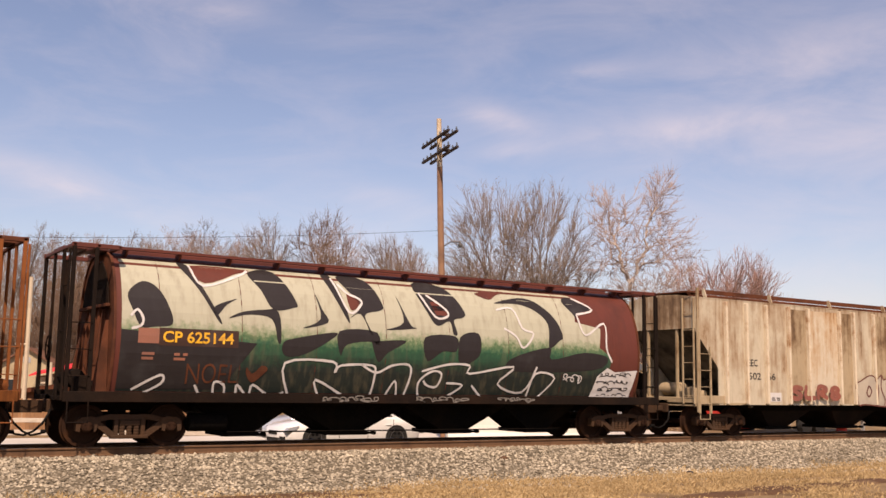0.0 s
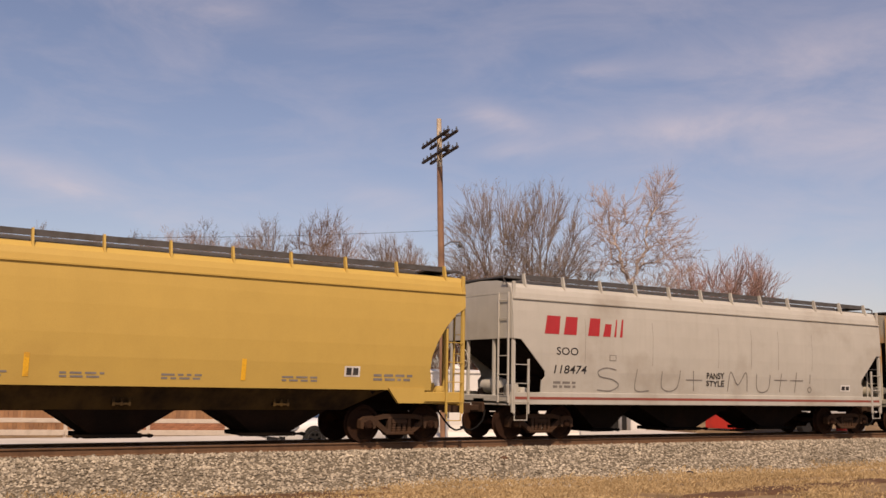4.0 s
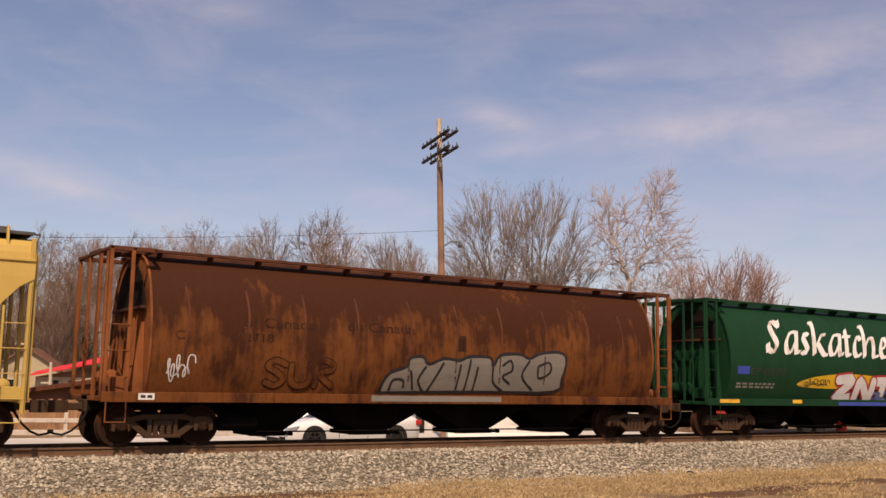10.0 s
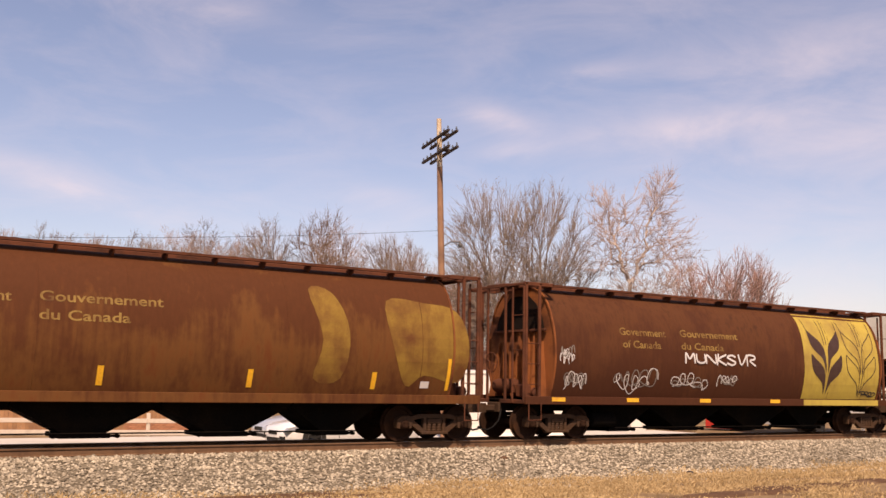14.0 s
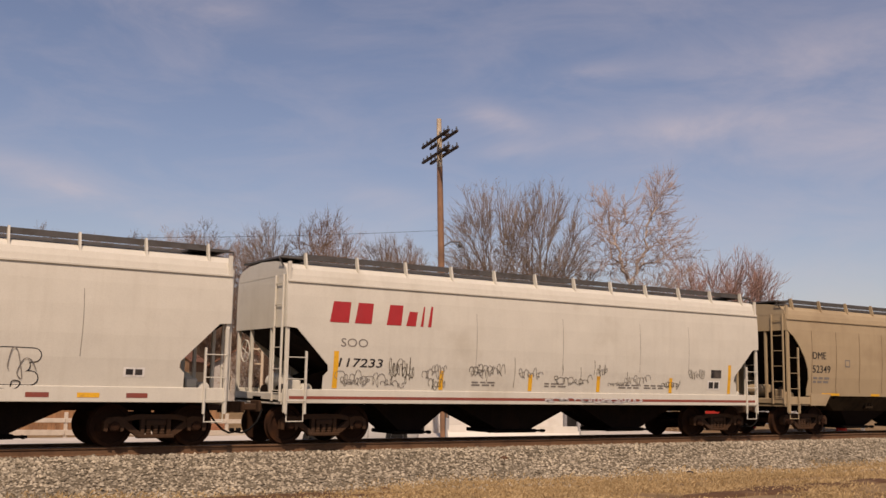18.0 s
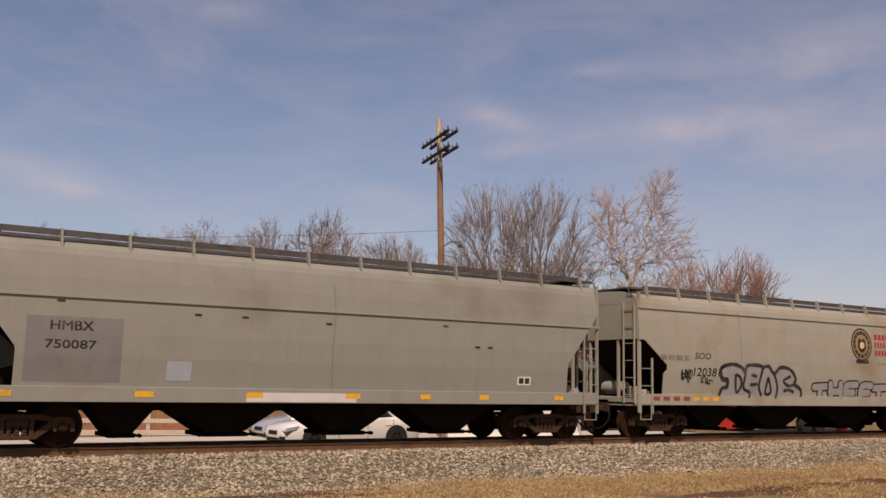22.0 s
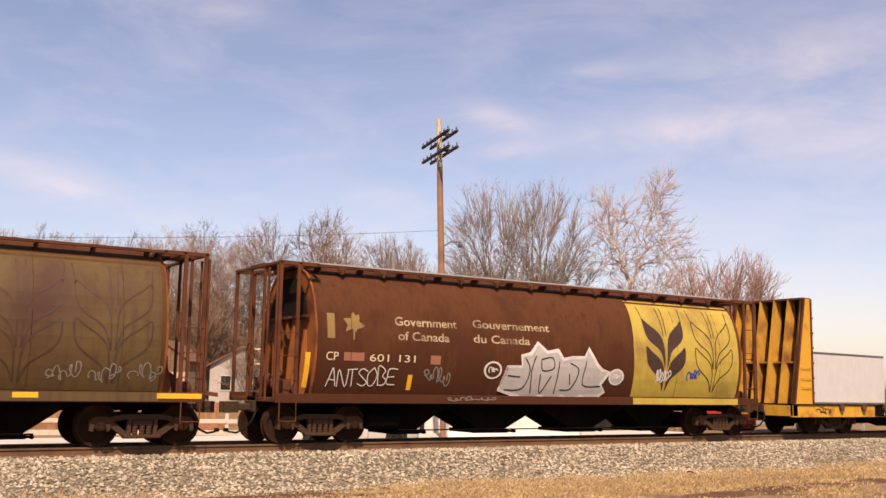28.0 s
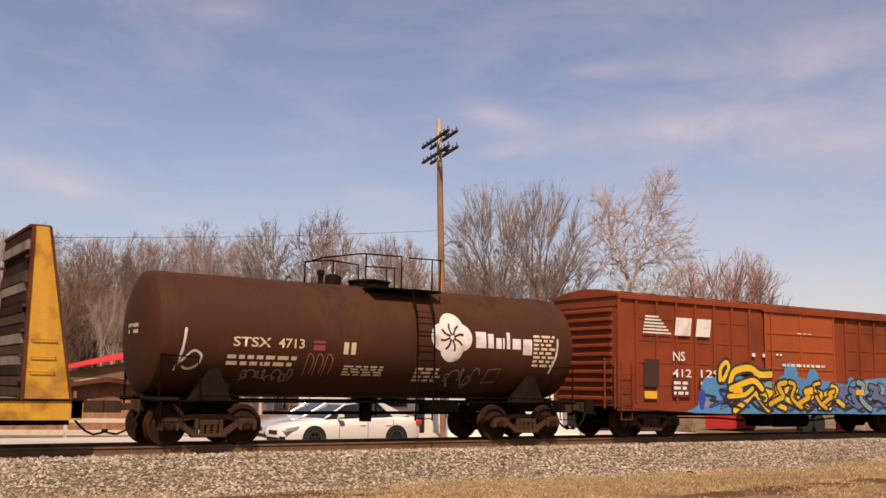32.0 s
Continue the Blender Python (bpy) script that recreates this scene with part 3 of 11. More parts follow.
def stones(n, x0, x1, y0, y1, size, rnd):
    """Many small broken stones lying on the bed, joined in one mesh."""
    base = np.array([(1, 0, 0), (-1, 0, 0), (0, 1, 0), (0, -1, 0), (0, 0, 1), (0, 0, -1)], float)
    tri = np.array([(0, 2, 4), (2, 1, 4), (1, 3, 4), (3, 0, 4), (2, 0, 5), (1, 2, 5), (3, 1, 5), (0, 3, 5)])
    px, py = rnd.uniform(x0, x1, n), rnd.uniform(y0, y1, n)
    pz = np.array([bed_height(v) for v in py])
    s = size * rnd.uniform(0.55, 1.25, n)
    v = base[None] * rnd.uniform(0.6, 1.25, (n, 6, 1)) + rnd.normal(0, 0.16, (n, 6, 3))
    v *= s[:, None, None] * np.array([1.15, 1.15, 0.85])
    a = rnd.uniform(0, 6.283, n)
    c, d = np.cos(a)[:, None], np.sin(a)[:, None]
    v = np.stack([v[:, :, 0] * c - v[:, :, 1] * d, v[:, :, 0] * d + v[:, :, 1] * c, v[:, :, 2]], 2)
    v += np.stack([px, py, pz + s * rnd.uniform(-0.1, 0.5, n)], 1)[:, None, :]
    f = (tri[None] + (np.arange(n) * 6)[:, None, None]).reshape(-1, 3)
    me = bpy.data.meshes.new("ballast_stones")
    me.from_pydata(v.reshape(-1, 3).tolist(), [], f.tolist())
    me.materials.append(STONE)
    return me


rnd = np.random.RandomState(4)
tagged(new("ballast_stones", stones(30000, 1.0, 38.0, -3.95, -0.85, 0.040, rnd)), "loose pale grey and tan crushed ballast stones", "ballast", kind="stuff")
tagged(new("far_ballast_stones", stones(9000, 36.0, 75.0, -3.9, -0.85, 0.055, rnd)), "loose pale grey crushed ballast stones further along", "ballast", kind="stuff")
tagged(new("ballast_stones_behind", stones(5000, 2.0, 50.0, 0.9, 3.6, 0.05, rnd)), "loose pale ballast stones beyond the rails", "ballast", kind="stuff")


scatter = stones(4500, 6.0, 40.0, -5.6, -3.85, 0.036, rnd)
for v in scatter.vertices:
    if v.co.y < -4.1:
        v.co.z += 0.045
tagged(new("scattered_stones", scatter), "stray ballast stones lying in dry grass", "ballast", kind="stuff")


def blades(n, spots, height, rnd):
    """Dry grass blades round the given spots (x, y, radius x, radius y)."""
    v, f = [], []
    for i in range(n):
        sx, sy, rx, ry = spots[i % len(spots)]
        x, y = sx + rnd.normal(0, rx), sy + rnd.normal(0, ry)
        if y > -3.35 or y < -12:
            continue
        z = max(bed_height(y), GZ - 0.02) if y > -4.3 else GZ - 0.03 + 0.10 * math.exp(-((y + 9) / 3.0) ** 2)
        a, h, w, t = rnd.uniform(0, 6.28), height * rnd.uniform(0.4, 1.3), rnd.uniform(0.006, 0.014), rnd.uniform(0.1, 0.9)
        dx, dy = math.cos(a), math.sin(a)
        k = len(v)
        v += [(x - dy * w, y + dx * w, z), (x + dy * w, y - dx * w, z), (x + dx * h * t * 0.4, y + dy * h * t * 0.4, z + h * 0.6), (x + dx * h * t, y + dy * h * t, z + h * (1 - 0.4 * t))]
        f += [(k, k + 1, k + 2), (k + 2, k + 1, k + 3)]
    me = bpy.data.meshes.new("dry_grass")
    me.from_pydata(v, [], f)
    me.materials.append(GRASS)
    return me


spots = [(8 + 1.1 * i + rnd.uniform(-1, 1), -4.0 - rnd.uniform(0, 1) ** 1.5 * 5.0, rnd.uniform(0.3, 0.9), rnd.uniform(0.12, 0.5)) for i in range(34)]
spots += [(rnd.uniform(3, 44), -3.75 - rnd.uniform(0, 2.2), rnd.uniform(0.5, 1.5), rnd.uniform(0.1, 0.4)) for i in range(60)]
spots += [(10 + 14 * rnd.uniform(0, 1), -4.4 - rnd.uniform(0, 1) * 6.0, rnd.uniform(0.25, 0.8), rnd.uniform(0.15, 0.5)) for i in range(60)]
tagged(new("dry_grass", blades(70000, spots, 0.10, rnd)), "short straw-coloured dry grass along the ballast edge", "grass", kind="stuff")

def clod(x, y, sx, sz, mat, label, name):
    r = np.random.RandomState(int(x * 10))
    c = Build()
    rings = []
    for zz, s in ((0.0, 1.0), (0.35, 1.05), (0.7, 0.75), (1.0, 0.25)):
        rings.append([(x + math.cos(a) * sx * s * r.uniform(0.75, 1.2), y + math.sin(a) * sx * 0.6 * s * r.uniform(0.75, 1.2), bed_height(y) - 0.02 + zz * sz) for a in [k * 0.785 for k in range(8)]])
    c.loft(rings)
    solid(name, c, mat, label, name.replace("_", " "))


clod(15.3, -2.35, 0.13, 0.09, SOIL, "dark clod of earth on the ballast", "earth_clod")
clod(20.1, -4.05, 0.17, 0.12, DARK_WOOD, "dark broken scrap lying in dry grass", "scrap_piece")
clod(10.7, -4.4, 0.16, 0.13, SOIL, "dark rock at the edge of the ballast", "rock")
clod(10.2, -4.5, 0.10, 0.10, SOIL, "small dark rock at the edge of the ballast", "rock")

for x, y, sx, sy in ((7.6, -4.75, 2.6, 0.42), (10.4, -5.3, 1.7, 0.3), (19.0, -8.3, 2.4, 0.55), (16.6, -8.6, 1.6, 0.35), (22.5, -8.0, 1.8, 0.4)):
    r_ = np.random.RandomState(int(x * 10))
    gz = GZ - 0.02 + 0.10 * math.exp(-((y + 9) / 3.0) ** 2)
    rim_ = [(math.cos(a) * sx * r_.uniform(0.7, 1.1), math.sin(a) * sy * r_.uniform(0.6, 1.15)) for a in [k * 0.2618 for k in range(24)]]
    m_ = Build().loft([[(x + u * q, y + v * q, gz + dz) for u, v in rim_] for q, dz in ((1.0, -0.02), (0.9, 0.03), (0.5, 0.045), (0.05, 0.05))])
    solid("bare_soil", m_, SOIL, "low strip of dark bare soil in dry grass", "soil", "bare soil strips", "structure")

# concrete lot behind the track
b = Build()
b.box(2.0, 36.0, 5.0, 13.4, GZ - 0.2, GZ + 0.17)
solid("pavement", b, CONCRETE, "sun-bleached pale concrete lot behind the track", "pavement", kind="structure")


# ---------------- running gear ----------------
WR = 0.457          # wheel radius
WB = 0.89           # half the wheelbase of a truck


def sideframe_mesh():
    s = Build()
    y0, y1 = -0.07, 0.07
    s.prism([(-0.78, 0.62), (-0.45, 0.70), (0.45, 0.70), (0.78, 0.62), (0.74, 0.53), (0.42, 0.59), (-0.42, 0.59), (-0.74, 0.53)], y0, y1)
    for k in (-1, 1):
        s.prism([(k * 0.76, 0.60), (k * 0.70, 0.44), (k * 0.36, 0.20), (k * 0.24, 0.20), (k * 0.24, 0.31), (k * 0.34, 0.33), (k * 0.60, 0.53), (k * 0.66, 0.60)], y0, y1)
        s.prism([(k * 0.66, 0.62), (k * 0.80, 0.66), (k * 1.02, 0.64), (k * 1.12, 0.56), (k * 1.12, 0.36), (k * 1.04, 0.34), (k * 1.02, 0.50), (k * 0.78, 0.50), (k * 0.76, 0.34), (k * 0.70, 0.36)], y0 - 0.03, y1 + 0.02)
        s.box(k * 0.24, k * 0.33, y0 - 0.01, y1, 0.22, 0.62, 0.01)
    s.box(-0.40, 0.40, y0 - 0.04, y1 + 0.02, 0.19, 0.27, 0.015)
    s.box(-0.22, 0.22, -0.09, 0.05, 0.46, 0.58, 0.015)
    return s.mesh("sideframe", TRUCK)


def springs_mesh():
    s = Build().lathe([(0.055, 0.27), (0.065, 0.30), (0.055, 0.33), (0.065, 0.36), (0.055, 0.39), (0.065, 0.42), (0.055, 0.46)], 10, "z", (0, -0.03, 0))
    return s.mesh("spring", TRUCK)


def bolster_mesh():
    s = Build()
    s.prism([(-0.98, 0.46), (-0.98, 0.58), (-0.4, 0.66), (0.4, 0.66), (0.98, 0.58), (0.98, 0.46), (0.4, 0.34), (-0.4, 0.34)], -0.2, 0.2, "yz")
    s.lathe([(0.2, 0.66), (0.2, 0.76)], 12, "z")
    for k in (-1, 1):
        s.box(k * 0.40, k * 0.48, -0.75, 0.75, 0.34, 0.46)
    return s.mesh("bolster", SHADE_STEEL)


def wheelset_mesh():
    s = Build()
    s.lathe([(0.075, -0.72), (0.085, 0.0), (0.075, 0.72)], 10, "y")
    for k in (-1, 1):
        y = k * 0.755
        s.lathe([(0.10, y + k * 0.07), (0.13, y + k * 0.06), (0.20, y + k * 0.015), (0.36, y + k * 0.02), (0.375, y + k * 0.065), (WR - 0.005, y + k * 0.065), (WR, y + k * 0.045), (WR + 0.003, y - k * 0.05), (WR + 0.028, y - k * 0.062), (WR + 0.026, y - k * 0.085), (WR - 0.03, y - k * 0.09), (0.36, y - k * 0.06), (0.2, y - k * 0.04), (0.12, y - k * 0.08)], 28, "y")
    return s.mesh("wheelset", WHEEL, 35)


def cap_mesh(k):
    s = Build().lathe([(0.105, k * 0.92), (0.125, k * 0.94), (0.125, k * 1.09), (0.10, k * 1.10), (0.10, k * 1.13), (0.06, k * 1.14)], 14, "y")
    for a in (0.5, 2.6, 4.7):
        s.lathe([(0.02, k * 1.12), (0.02, k * 1.155)], 6, "y", (math.cos(a) * 0.07, 0, math.sin(a) * 0.07))
    return s.mesh("bearing_cap", WHEEL, 35)


SIDEFRAME, SPRINGS, BOLSTER, WHEELSET, CAPS = sideframe_mesh(), springs_mesh(), bolster_mesh(), wheelset_mesh(), {k: cap_mesh(k) for k in (-1, 1)}
TURNING = []        # (wheelset, its x on the car, its x in the train at 16 s)


def truck(parent, x, train_x):
    t = part("truck", BOLSTER, SHADE_STEEL, parent, at=(x, 0, 0))
    for k in (-1, 1):
        m = Matrix.Translation((0, k * 1.0, 0)) if k < 0 else Matrix.Translation((0, 1.0, 0)) @ pose(0, 0, 0, 0, 0, 180)
        part("sideframe", SIDEFRAME, TRUCK, t, at=m)
        for x in (-0.15, 0.0, 0.15):
            part("spring", SPRINGS, TRUCK, t, at=m @ Matrix.Translation((x, 0, 0)))
        w = part("wheelset", WHEELSET, WHEEL, t, at=(k * WB, 0, WR))
        for q in (-1, 1):
            part("bearing_cap", CAPS[q], WHEEL, t, at=(k * WB, 0, WR))
        TURNING.append((w, k * WB, train_x + x + k * WB))
    return t


def hose_mesh(k):
    s = Build()
    pts = [(k * (0.0), -0.28, 0.78), (k * 0.06, -0.34, 0.66), (k * 0.16, -0.40, 0.50), (k * 0.34, -0.40, 0.33), (k * 0.52, -0.38, 0.25), (k * 0.70, -0.36, 0.28), (k * 0.78, -0.35, 0.33)]
    s.tube(pts, 0.026, 6)
    s.lathe([(0.04, -0.05), (0.045, 0.0), (0.04, 0.05)], 8, "x", (k * 0.76, -0.355, 0.32))
    return s.mesh("air_hose", HOSE, 40)


def coupler_mesh(k):
    s = Build()
    s.box(k * -0.6, k * 0.42, -0.09, 0.09, 0.76, 0.92, 0.02)
    s.prism([(k * 0.40, -0.11), (k * 0.42, 0.12), (k * 0.60, 0.17), (k * 0.80, 0.12), (k * 0.82, 0.02), (k * 0.66, 0.02), (k * 0.66, -0.06), (k * 0.80, -0.10), (k * 0.78, -0.17), (k * 0.55, -0.15)], 0.71, 0.97, "xy")
    s.box(k * 0.02, k * 0.10, -0.28, 0.28, 0.72, 1.0, 0.02)
    return s.mesh("coupler", TRUCK)


HOSES = {k: hose_mesh(k) for k in (-1, 1)}
COUPLERS = {k: coupler_mesh(k) for k in (-1, 1)}


def ends_gear(car, hl):
    for k in (-1, 1):
        part("coupler", COUPLERS[k], TRUCK, car, at=(k * (hl - 0.05), 0, 0))
        part("air_hose", HOSES[k], HOSE, car, at=(k * (hl - 0.02), 0, 0))


def ladder(car, x0, x1, y, z0, z1, step, mat, z1b=None, name="ladder"):
    """Two uprights with rungs between them; the second upright may be shorter."""
    s = Build()
    s.box(x0 - 0.024, x0 + 0.024, y - 0.03, y + 0.03, z0, z1, 0.006)
    s.box(x1 - 0.024, x1 + 0.024, y - 0.03, y + 0.03, z0, z1b or z1, 0.006)
    l = part(name, s, mat, car)
    z = z0 + step * 0.6
    while z < min(z1, z1b or z1) - 0.02:
        r = Build().tube([(x0, y - 0.035, z), (x1, y - 0.035, z)], 0.012, 5)
        part("rung", r, mat, l)
        z += step
    return l


def end_ladder(car, x, y0, y1, z0, z1, step, mat):
    s = Build()
    for y in (y0, y1):
        s.box(x - 0.024, x + 0.024, y - 0.024, y + 0.024, z0, z1, 0.006)
    l = part("end_ladder", s, mat, car)
    z = z0 + step * 0.5
    while z < z1 - 0.02:
        part("rung", Build().tube([(x, y0, z), (x, y1, z)], 0.012, 5), mat, l)
        z += step


def stirrup(car, x, mat, y=-1.46, w=0.42, z0=0.55, z1=1.0):
    s = Build()
    s.tube([(x - w / 2, y, z1), (x - w / 2, y, z0), (x + w / 2, y, z0), (x + w / 2, y, z1)], 0.02, 5)
    part("stirrup_step", s, mat, car)


def brake_gear(car, x, mat):
    """Air reservoir, control valve and brake cylinder on an end platform."""
    s = Build().lathe([(0.02, -0.5), (0.19, -0.45), (0.21, -0.3), (0.21, 0.3), (0.19, 0.45), (0.02, 0.5)], 14, "y", (x, 0.1, 1.45))
    part("air_reservoir", s, mat, car, smooth=40)
    part("control_valve", Build().box(x - 0.14, x + 0.14, -0.85, -0.5, 1.15, 1.5, 0.03), mat, car)
    part("brake_cylinder", Build().lathe([(0.03, -1.0), (0.14, -0.95), (0.14, -0.65), (0.05, -0.62), (0.04, -0.2)], 12, "y", (x + 0.25, 0, 1.28)), mat, car, smooth=40)


def brake_wheel(car, x, mat, y=0.55, z=2.3):
    s = Build()
    ring = [(x, y + math.cos(a) * 0.27, z + math.sin(a) * 0.27) for a in [i * math.pi / 8 for i in range(17)]]
    s.tube(ring, 0.016, 5)
    for a in (0.4, 1.97, 3.54, 5.11):
        s.tube([(x, y, z), (x, y + math.cos(a) * 0.26, z + math.sin(a) * 0.26)], 0.012, 4)
    part("brake_wheel", s, mat, car)


def bays(car, x0, x1, count, top, mat, gate, y_top=1.3, y_bot=0.62, merge=0.86, bottom=0.28, label="", pitch=0.0, trough=None, shift=0.0):
    """A row of hopper bays that narrow to outlet gates; where trough is given, a wall of that material joins them above merge."""
    pitch = pitch or (x1 - x0) / count
    mid = (x0 + x1) / 2 + shift
    ym = y_top - (y_top - y_bot) * (0.50 if trough else 0.85)
    # The trough's dark material carries the shade below the side sheet.
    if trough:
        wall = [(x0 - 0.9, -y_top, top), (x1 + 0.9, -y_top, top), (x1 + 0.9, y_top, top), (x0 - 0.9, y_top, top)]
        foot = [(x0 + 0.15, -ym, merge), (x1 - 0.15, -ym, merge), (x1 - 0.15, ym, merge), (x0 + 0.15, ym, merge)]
        part("hopper_trough", Build().loft([wall, foot]), trough, car, "lower body wall with its shade in the colour")
    for i in range(count):
        l = max(x0, mid + pitch * (i - count / 2))
        r = min(x1, mid + pitch * (i + 1 - count / 2))
        h = (r - l) / 2
        c = (l + r) / 2
        rings = []
        steps = ((merge + 0.02, 0.70, ym - 0.004), (bottom, 0.27, y_bot)) if trough else ((top, 1.0, y_top), (merge, 0.985, ym), (bottom, 0.27, y_bot))
        for z, f, yy in steps:
            rings.append([(c - h * f, -yy, z), (c + h * f, -yy, z), (c + h * f, yy, z), (c - h * f, yy, z)])
        bay = part("hopper_bay", Build().loft(rings), mat, car, label)
        g = Build().box(c - h * 0.34, c + h * 0.34, -y_bot - 0.05, y_bot + 0.05, bottom - 0.10, bottom, 0.015)
        g.box(c - h * 0.46, c + h * 0.46, -y_bot - 0.13, -y_bot - 0.04, bottom - 0.075, bottom - 0.02)
        part("outlet_gate", g, gate, bay)
        for k in (-1, 1):
            part("gate_capstan", Build().lathe([(0.045, -y_bot - 0.16), (0.045, -y_bot - 0.02)], 8, "y", (c + k * h * 0.42, 0, bottom - 0.05)), gate, bay)
        if trough:
            yv = ym + (y_top - ym) * 0.35
            v = Build().box(c - 0.2, c + 0.2, -yv - 0.07, -yv + 0.05, merge + 0.10, merge + 0.16, 0.01)
            for dx in (-0.17, 0.0, 0.17):
                v.box(c + dx - 0.03, c + dx + 0.03, -yv - 0.08, -yv + 0.06, merge + 0.08, merge + 0.26, 0.008)
            part("vibrator_bracket", v, trough, bay)


# ---------------- round-sided hopper ----------------
BARREL = [(1.18, 1.30), (1.4, 1.385), (1.7, 1.475), (2.0, 1.535), (2.3, 1.56), (2.6, 1.55), (2.9, 1.51), (3.2, 1.44), (3.5, 1.33), (3.75, 1.20), (3.95, 1.04), (4.10, 0.86), (4.20, 0.62)]


def barrel_hopper(name, label, left, right, tl, tr, shell, frame, board, endmat, seams=8, lip=False, sill=None):
    c, hl = (left + right) / 2, (right - left) / 2
    car = thing(name, label, "hopper car", "freight cars of the train")
    ins = 0.95
    ring = lambda x, g=0.0: [(x, -(y + g), z) for z, y in BARREL] + [(x, y + g, z) for z, y in reversed(BARREL)]
    body = Build().loft([ring(x) for x in np.linspace(-hl + ins, hl - ins, 6)])
    part("barrel", body, shell, car, smooth=30)
    for i in range(seams):
        x = -hl + ins + (2 * hl - 2 * ins) * (i + 0.5) / seams
        part("weld_seam", Build().loft([ring(x - 0.012, 0.0), ring(x - 0.008, 0.006), ring(x + 0.008, 0.006), ring(x + 0.012, 0.0)], caps=False), shell, car, smooth=30)
    for k in (-1, 1):
        xe = k * (hl - ins)
        rim = Build().loft([ring(xe, 0.0), ring(xe, 0.025), ring(xe + k * 0.05, 0.025), ring(xe + k * 0.05, -0.03), ring(xe + k * 0.012, -0.03)], caps=True)
        e = part("end_wall", rim, endmat, car)
        for y, lean, z1 in ((-1.12, 0.14, 2.7), (-0.80, 0.12, 2.95), (-0.42, 0.06, 3.0), (0.0, 0.0, 3.0), (0.42, -0.06, 3.0), (0.80, -0.12, 2.95), (1.12, -0.14, 2.7)):
            s = Build().loft([[(xe + k * 0.02, y - 0.05, 1.15), (xe + k * 0.32, y - 0.04, 1.15), (xe + k * 0.32, y + 0.04, 1.15), (xe + k * 0.02, y + 0.05, 1.15)],
                              [(xe + k * 0.02, y + lean - 0.05, z1), (xe + k * 0.07, y + lean - 0.04, z1), (xe + k * 0.07, y + lean + 0.04, z1), (xe + k * 0.02, y + lean + 0.05, z1)]])
            part("stiffener", s, endmat, e)
        part("upper_end_plate", Build().prism([(-1.12, 3.02), (-1.0, 3.4), (-0.75, 3.75), (-0.4, 4.0), (0.4, 4.0), (0.75, 3.75), (1.0, 3.4), (1.12, 3.02)], xe + k * 0.05, xe + k * 0.075, "yz"), SHADE_STEEL, e, "dark upper end plate")
        part("end_beam", Build().box(xe + k * 0.05, xe + k * 0.14, -1.2, 1.2, 2.98, 3.05, 0.01), RUSTY, e)
        # platform, corner posts and the walkway over the end
        part("end_platform", Build().box(k * (hl - ins - 0.1), k * hl, -1.4, 1.4, 0.98, 1.08, 0.01), frame, car)
        for y in (-1.36, 1.36):
            for x in (hl - 0.06, hl - 0.52):
                part("corner_post", Build().box(k * x - 0.04, k * x + 0.04, y - 0.035, y + 0.035, 1.08, 4.20, 0.008), frame, car)
        for y in (-0.42, 0.42):
            part("end_post", Build().box(k * (hl - 0.09), k * (hl - 0.03), y - 0.035, y + 0.035, 1.08, 4.20, 0.008), frame, car)
        w = Build()
        for x in (hl - 0.06, hl - 0.55, hl - 1.0):
            w.box(k * x - 0.04, k * x + 0.04, -1.38, 1.38, 4.20, 4.27, 0.01)
        for y in (-1.34, 1.34):
            w.box(k * (hl - 1.02), k * hl, y - 0.04, y + 0.04, 4.18, 4.28, 0.01)
        w.box(k * (hl - 0.98), k * (hl - 0.02), -0.45, 0.45, 4.25, 4.30, 0.01)
        part("end_walkway", w, board, car)
        brake_gear(car, k * (hl - 0.5), frame)
        end_ladder(car, k * (hl + 0.02), -1.36, -0.86, 1.0, 4.15, 0.95, frame)
        stirrup(car, k * (hl - 0.3), frame)
    for k in (-1, 1):
        for z in (1.5, 2.05, 2.6):
            part("grab_iron", Build().tube([(k * (hl - 0.06), -1.40, z), (k * (hl - 0.29), -1.44, z), (k * (hl - 0.52), -1.40, z)], 0.012, 5), frame, car)
    brake_wheel(car, -hl - 0.03, frame, 0.1, 2.1)
    for y in (-1, 1):
        part("side_sill", Build().box(-hl, hl, y * 1.30, y * 1.44, 0.965, 1.185, 0.01), sill or shell, car)
        part("running_board", Build().box(-hl + 0.9, hl - 0.9, y * 0.72, y * 1.02, 4.265, 4.305, 0.008), board, car)
        part("board_edge", Build().box(-hl + 0.9, hl - 0.9, y * 1.02, y * 1.05, 4.24, 4.30), board, car)
        # Pale strip: sunlight on the galvanised board edge is put into its colour.
        if lip:
            part("board_lip", Build().box(-hl + 0.9, hl - 0.9, y * 1.015, y * 1.055, 4.303, 4.335), GREY_SIDING, car, "running board edge, pale to show sunlight on it")
            for i in range(12):
                x = -hl + 1.8 + (2 * hl - 3.6) * i / 11
                q = Build().box(x - 0.10, x + 0.10, y * 1.0, y * 1.07, 4.17, 4.25, 0.01)
                q.box(x - 0.03, x + 0.03, y * 1.02, y * 1.10, 4.08, 4.20, 0.008)
                part("hatch_latch", q, board, car)
        for i in range(13):
            x = -hl + 1.25 + (2 * hl - 2.5) * i / 12
            part("board_bracket", Build().prism([(y * 1.02, 4.26), (y * 0.62, 4.26), (y * 0.62, 4.20), (y * 0.86, 4.10), (y * 0.96, 4.16)], x - 0.02, x + 0.02, "yz"), board, car)
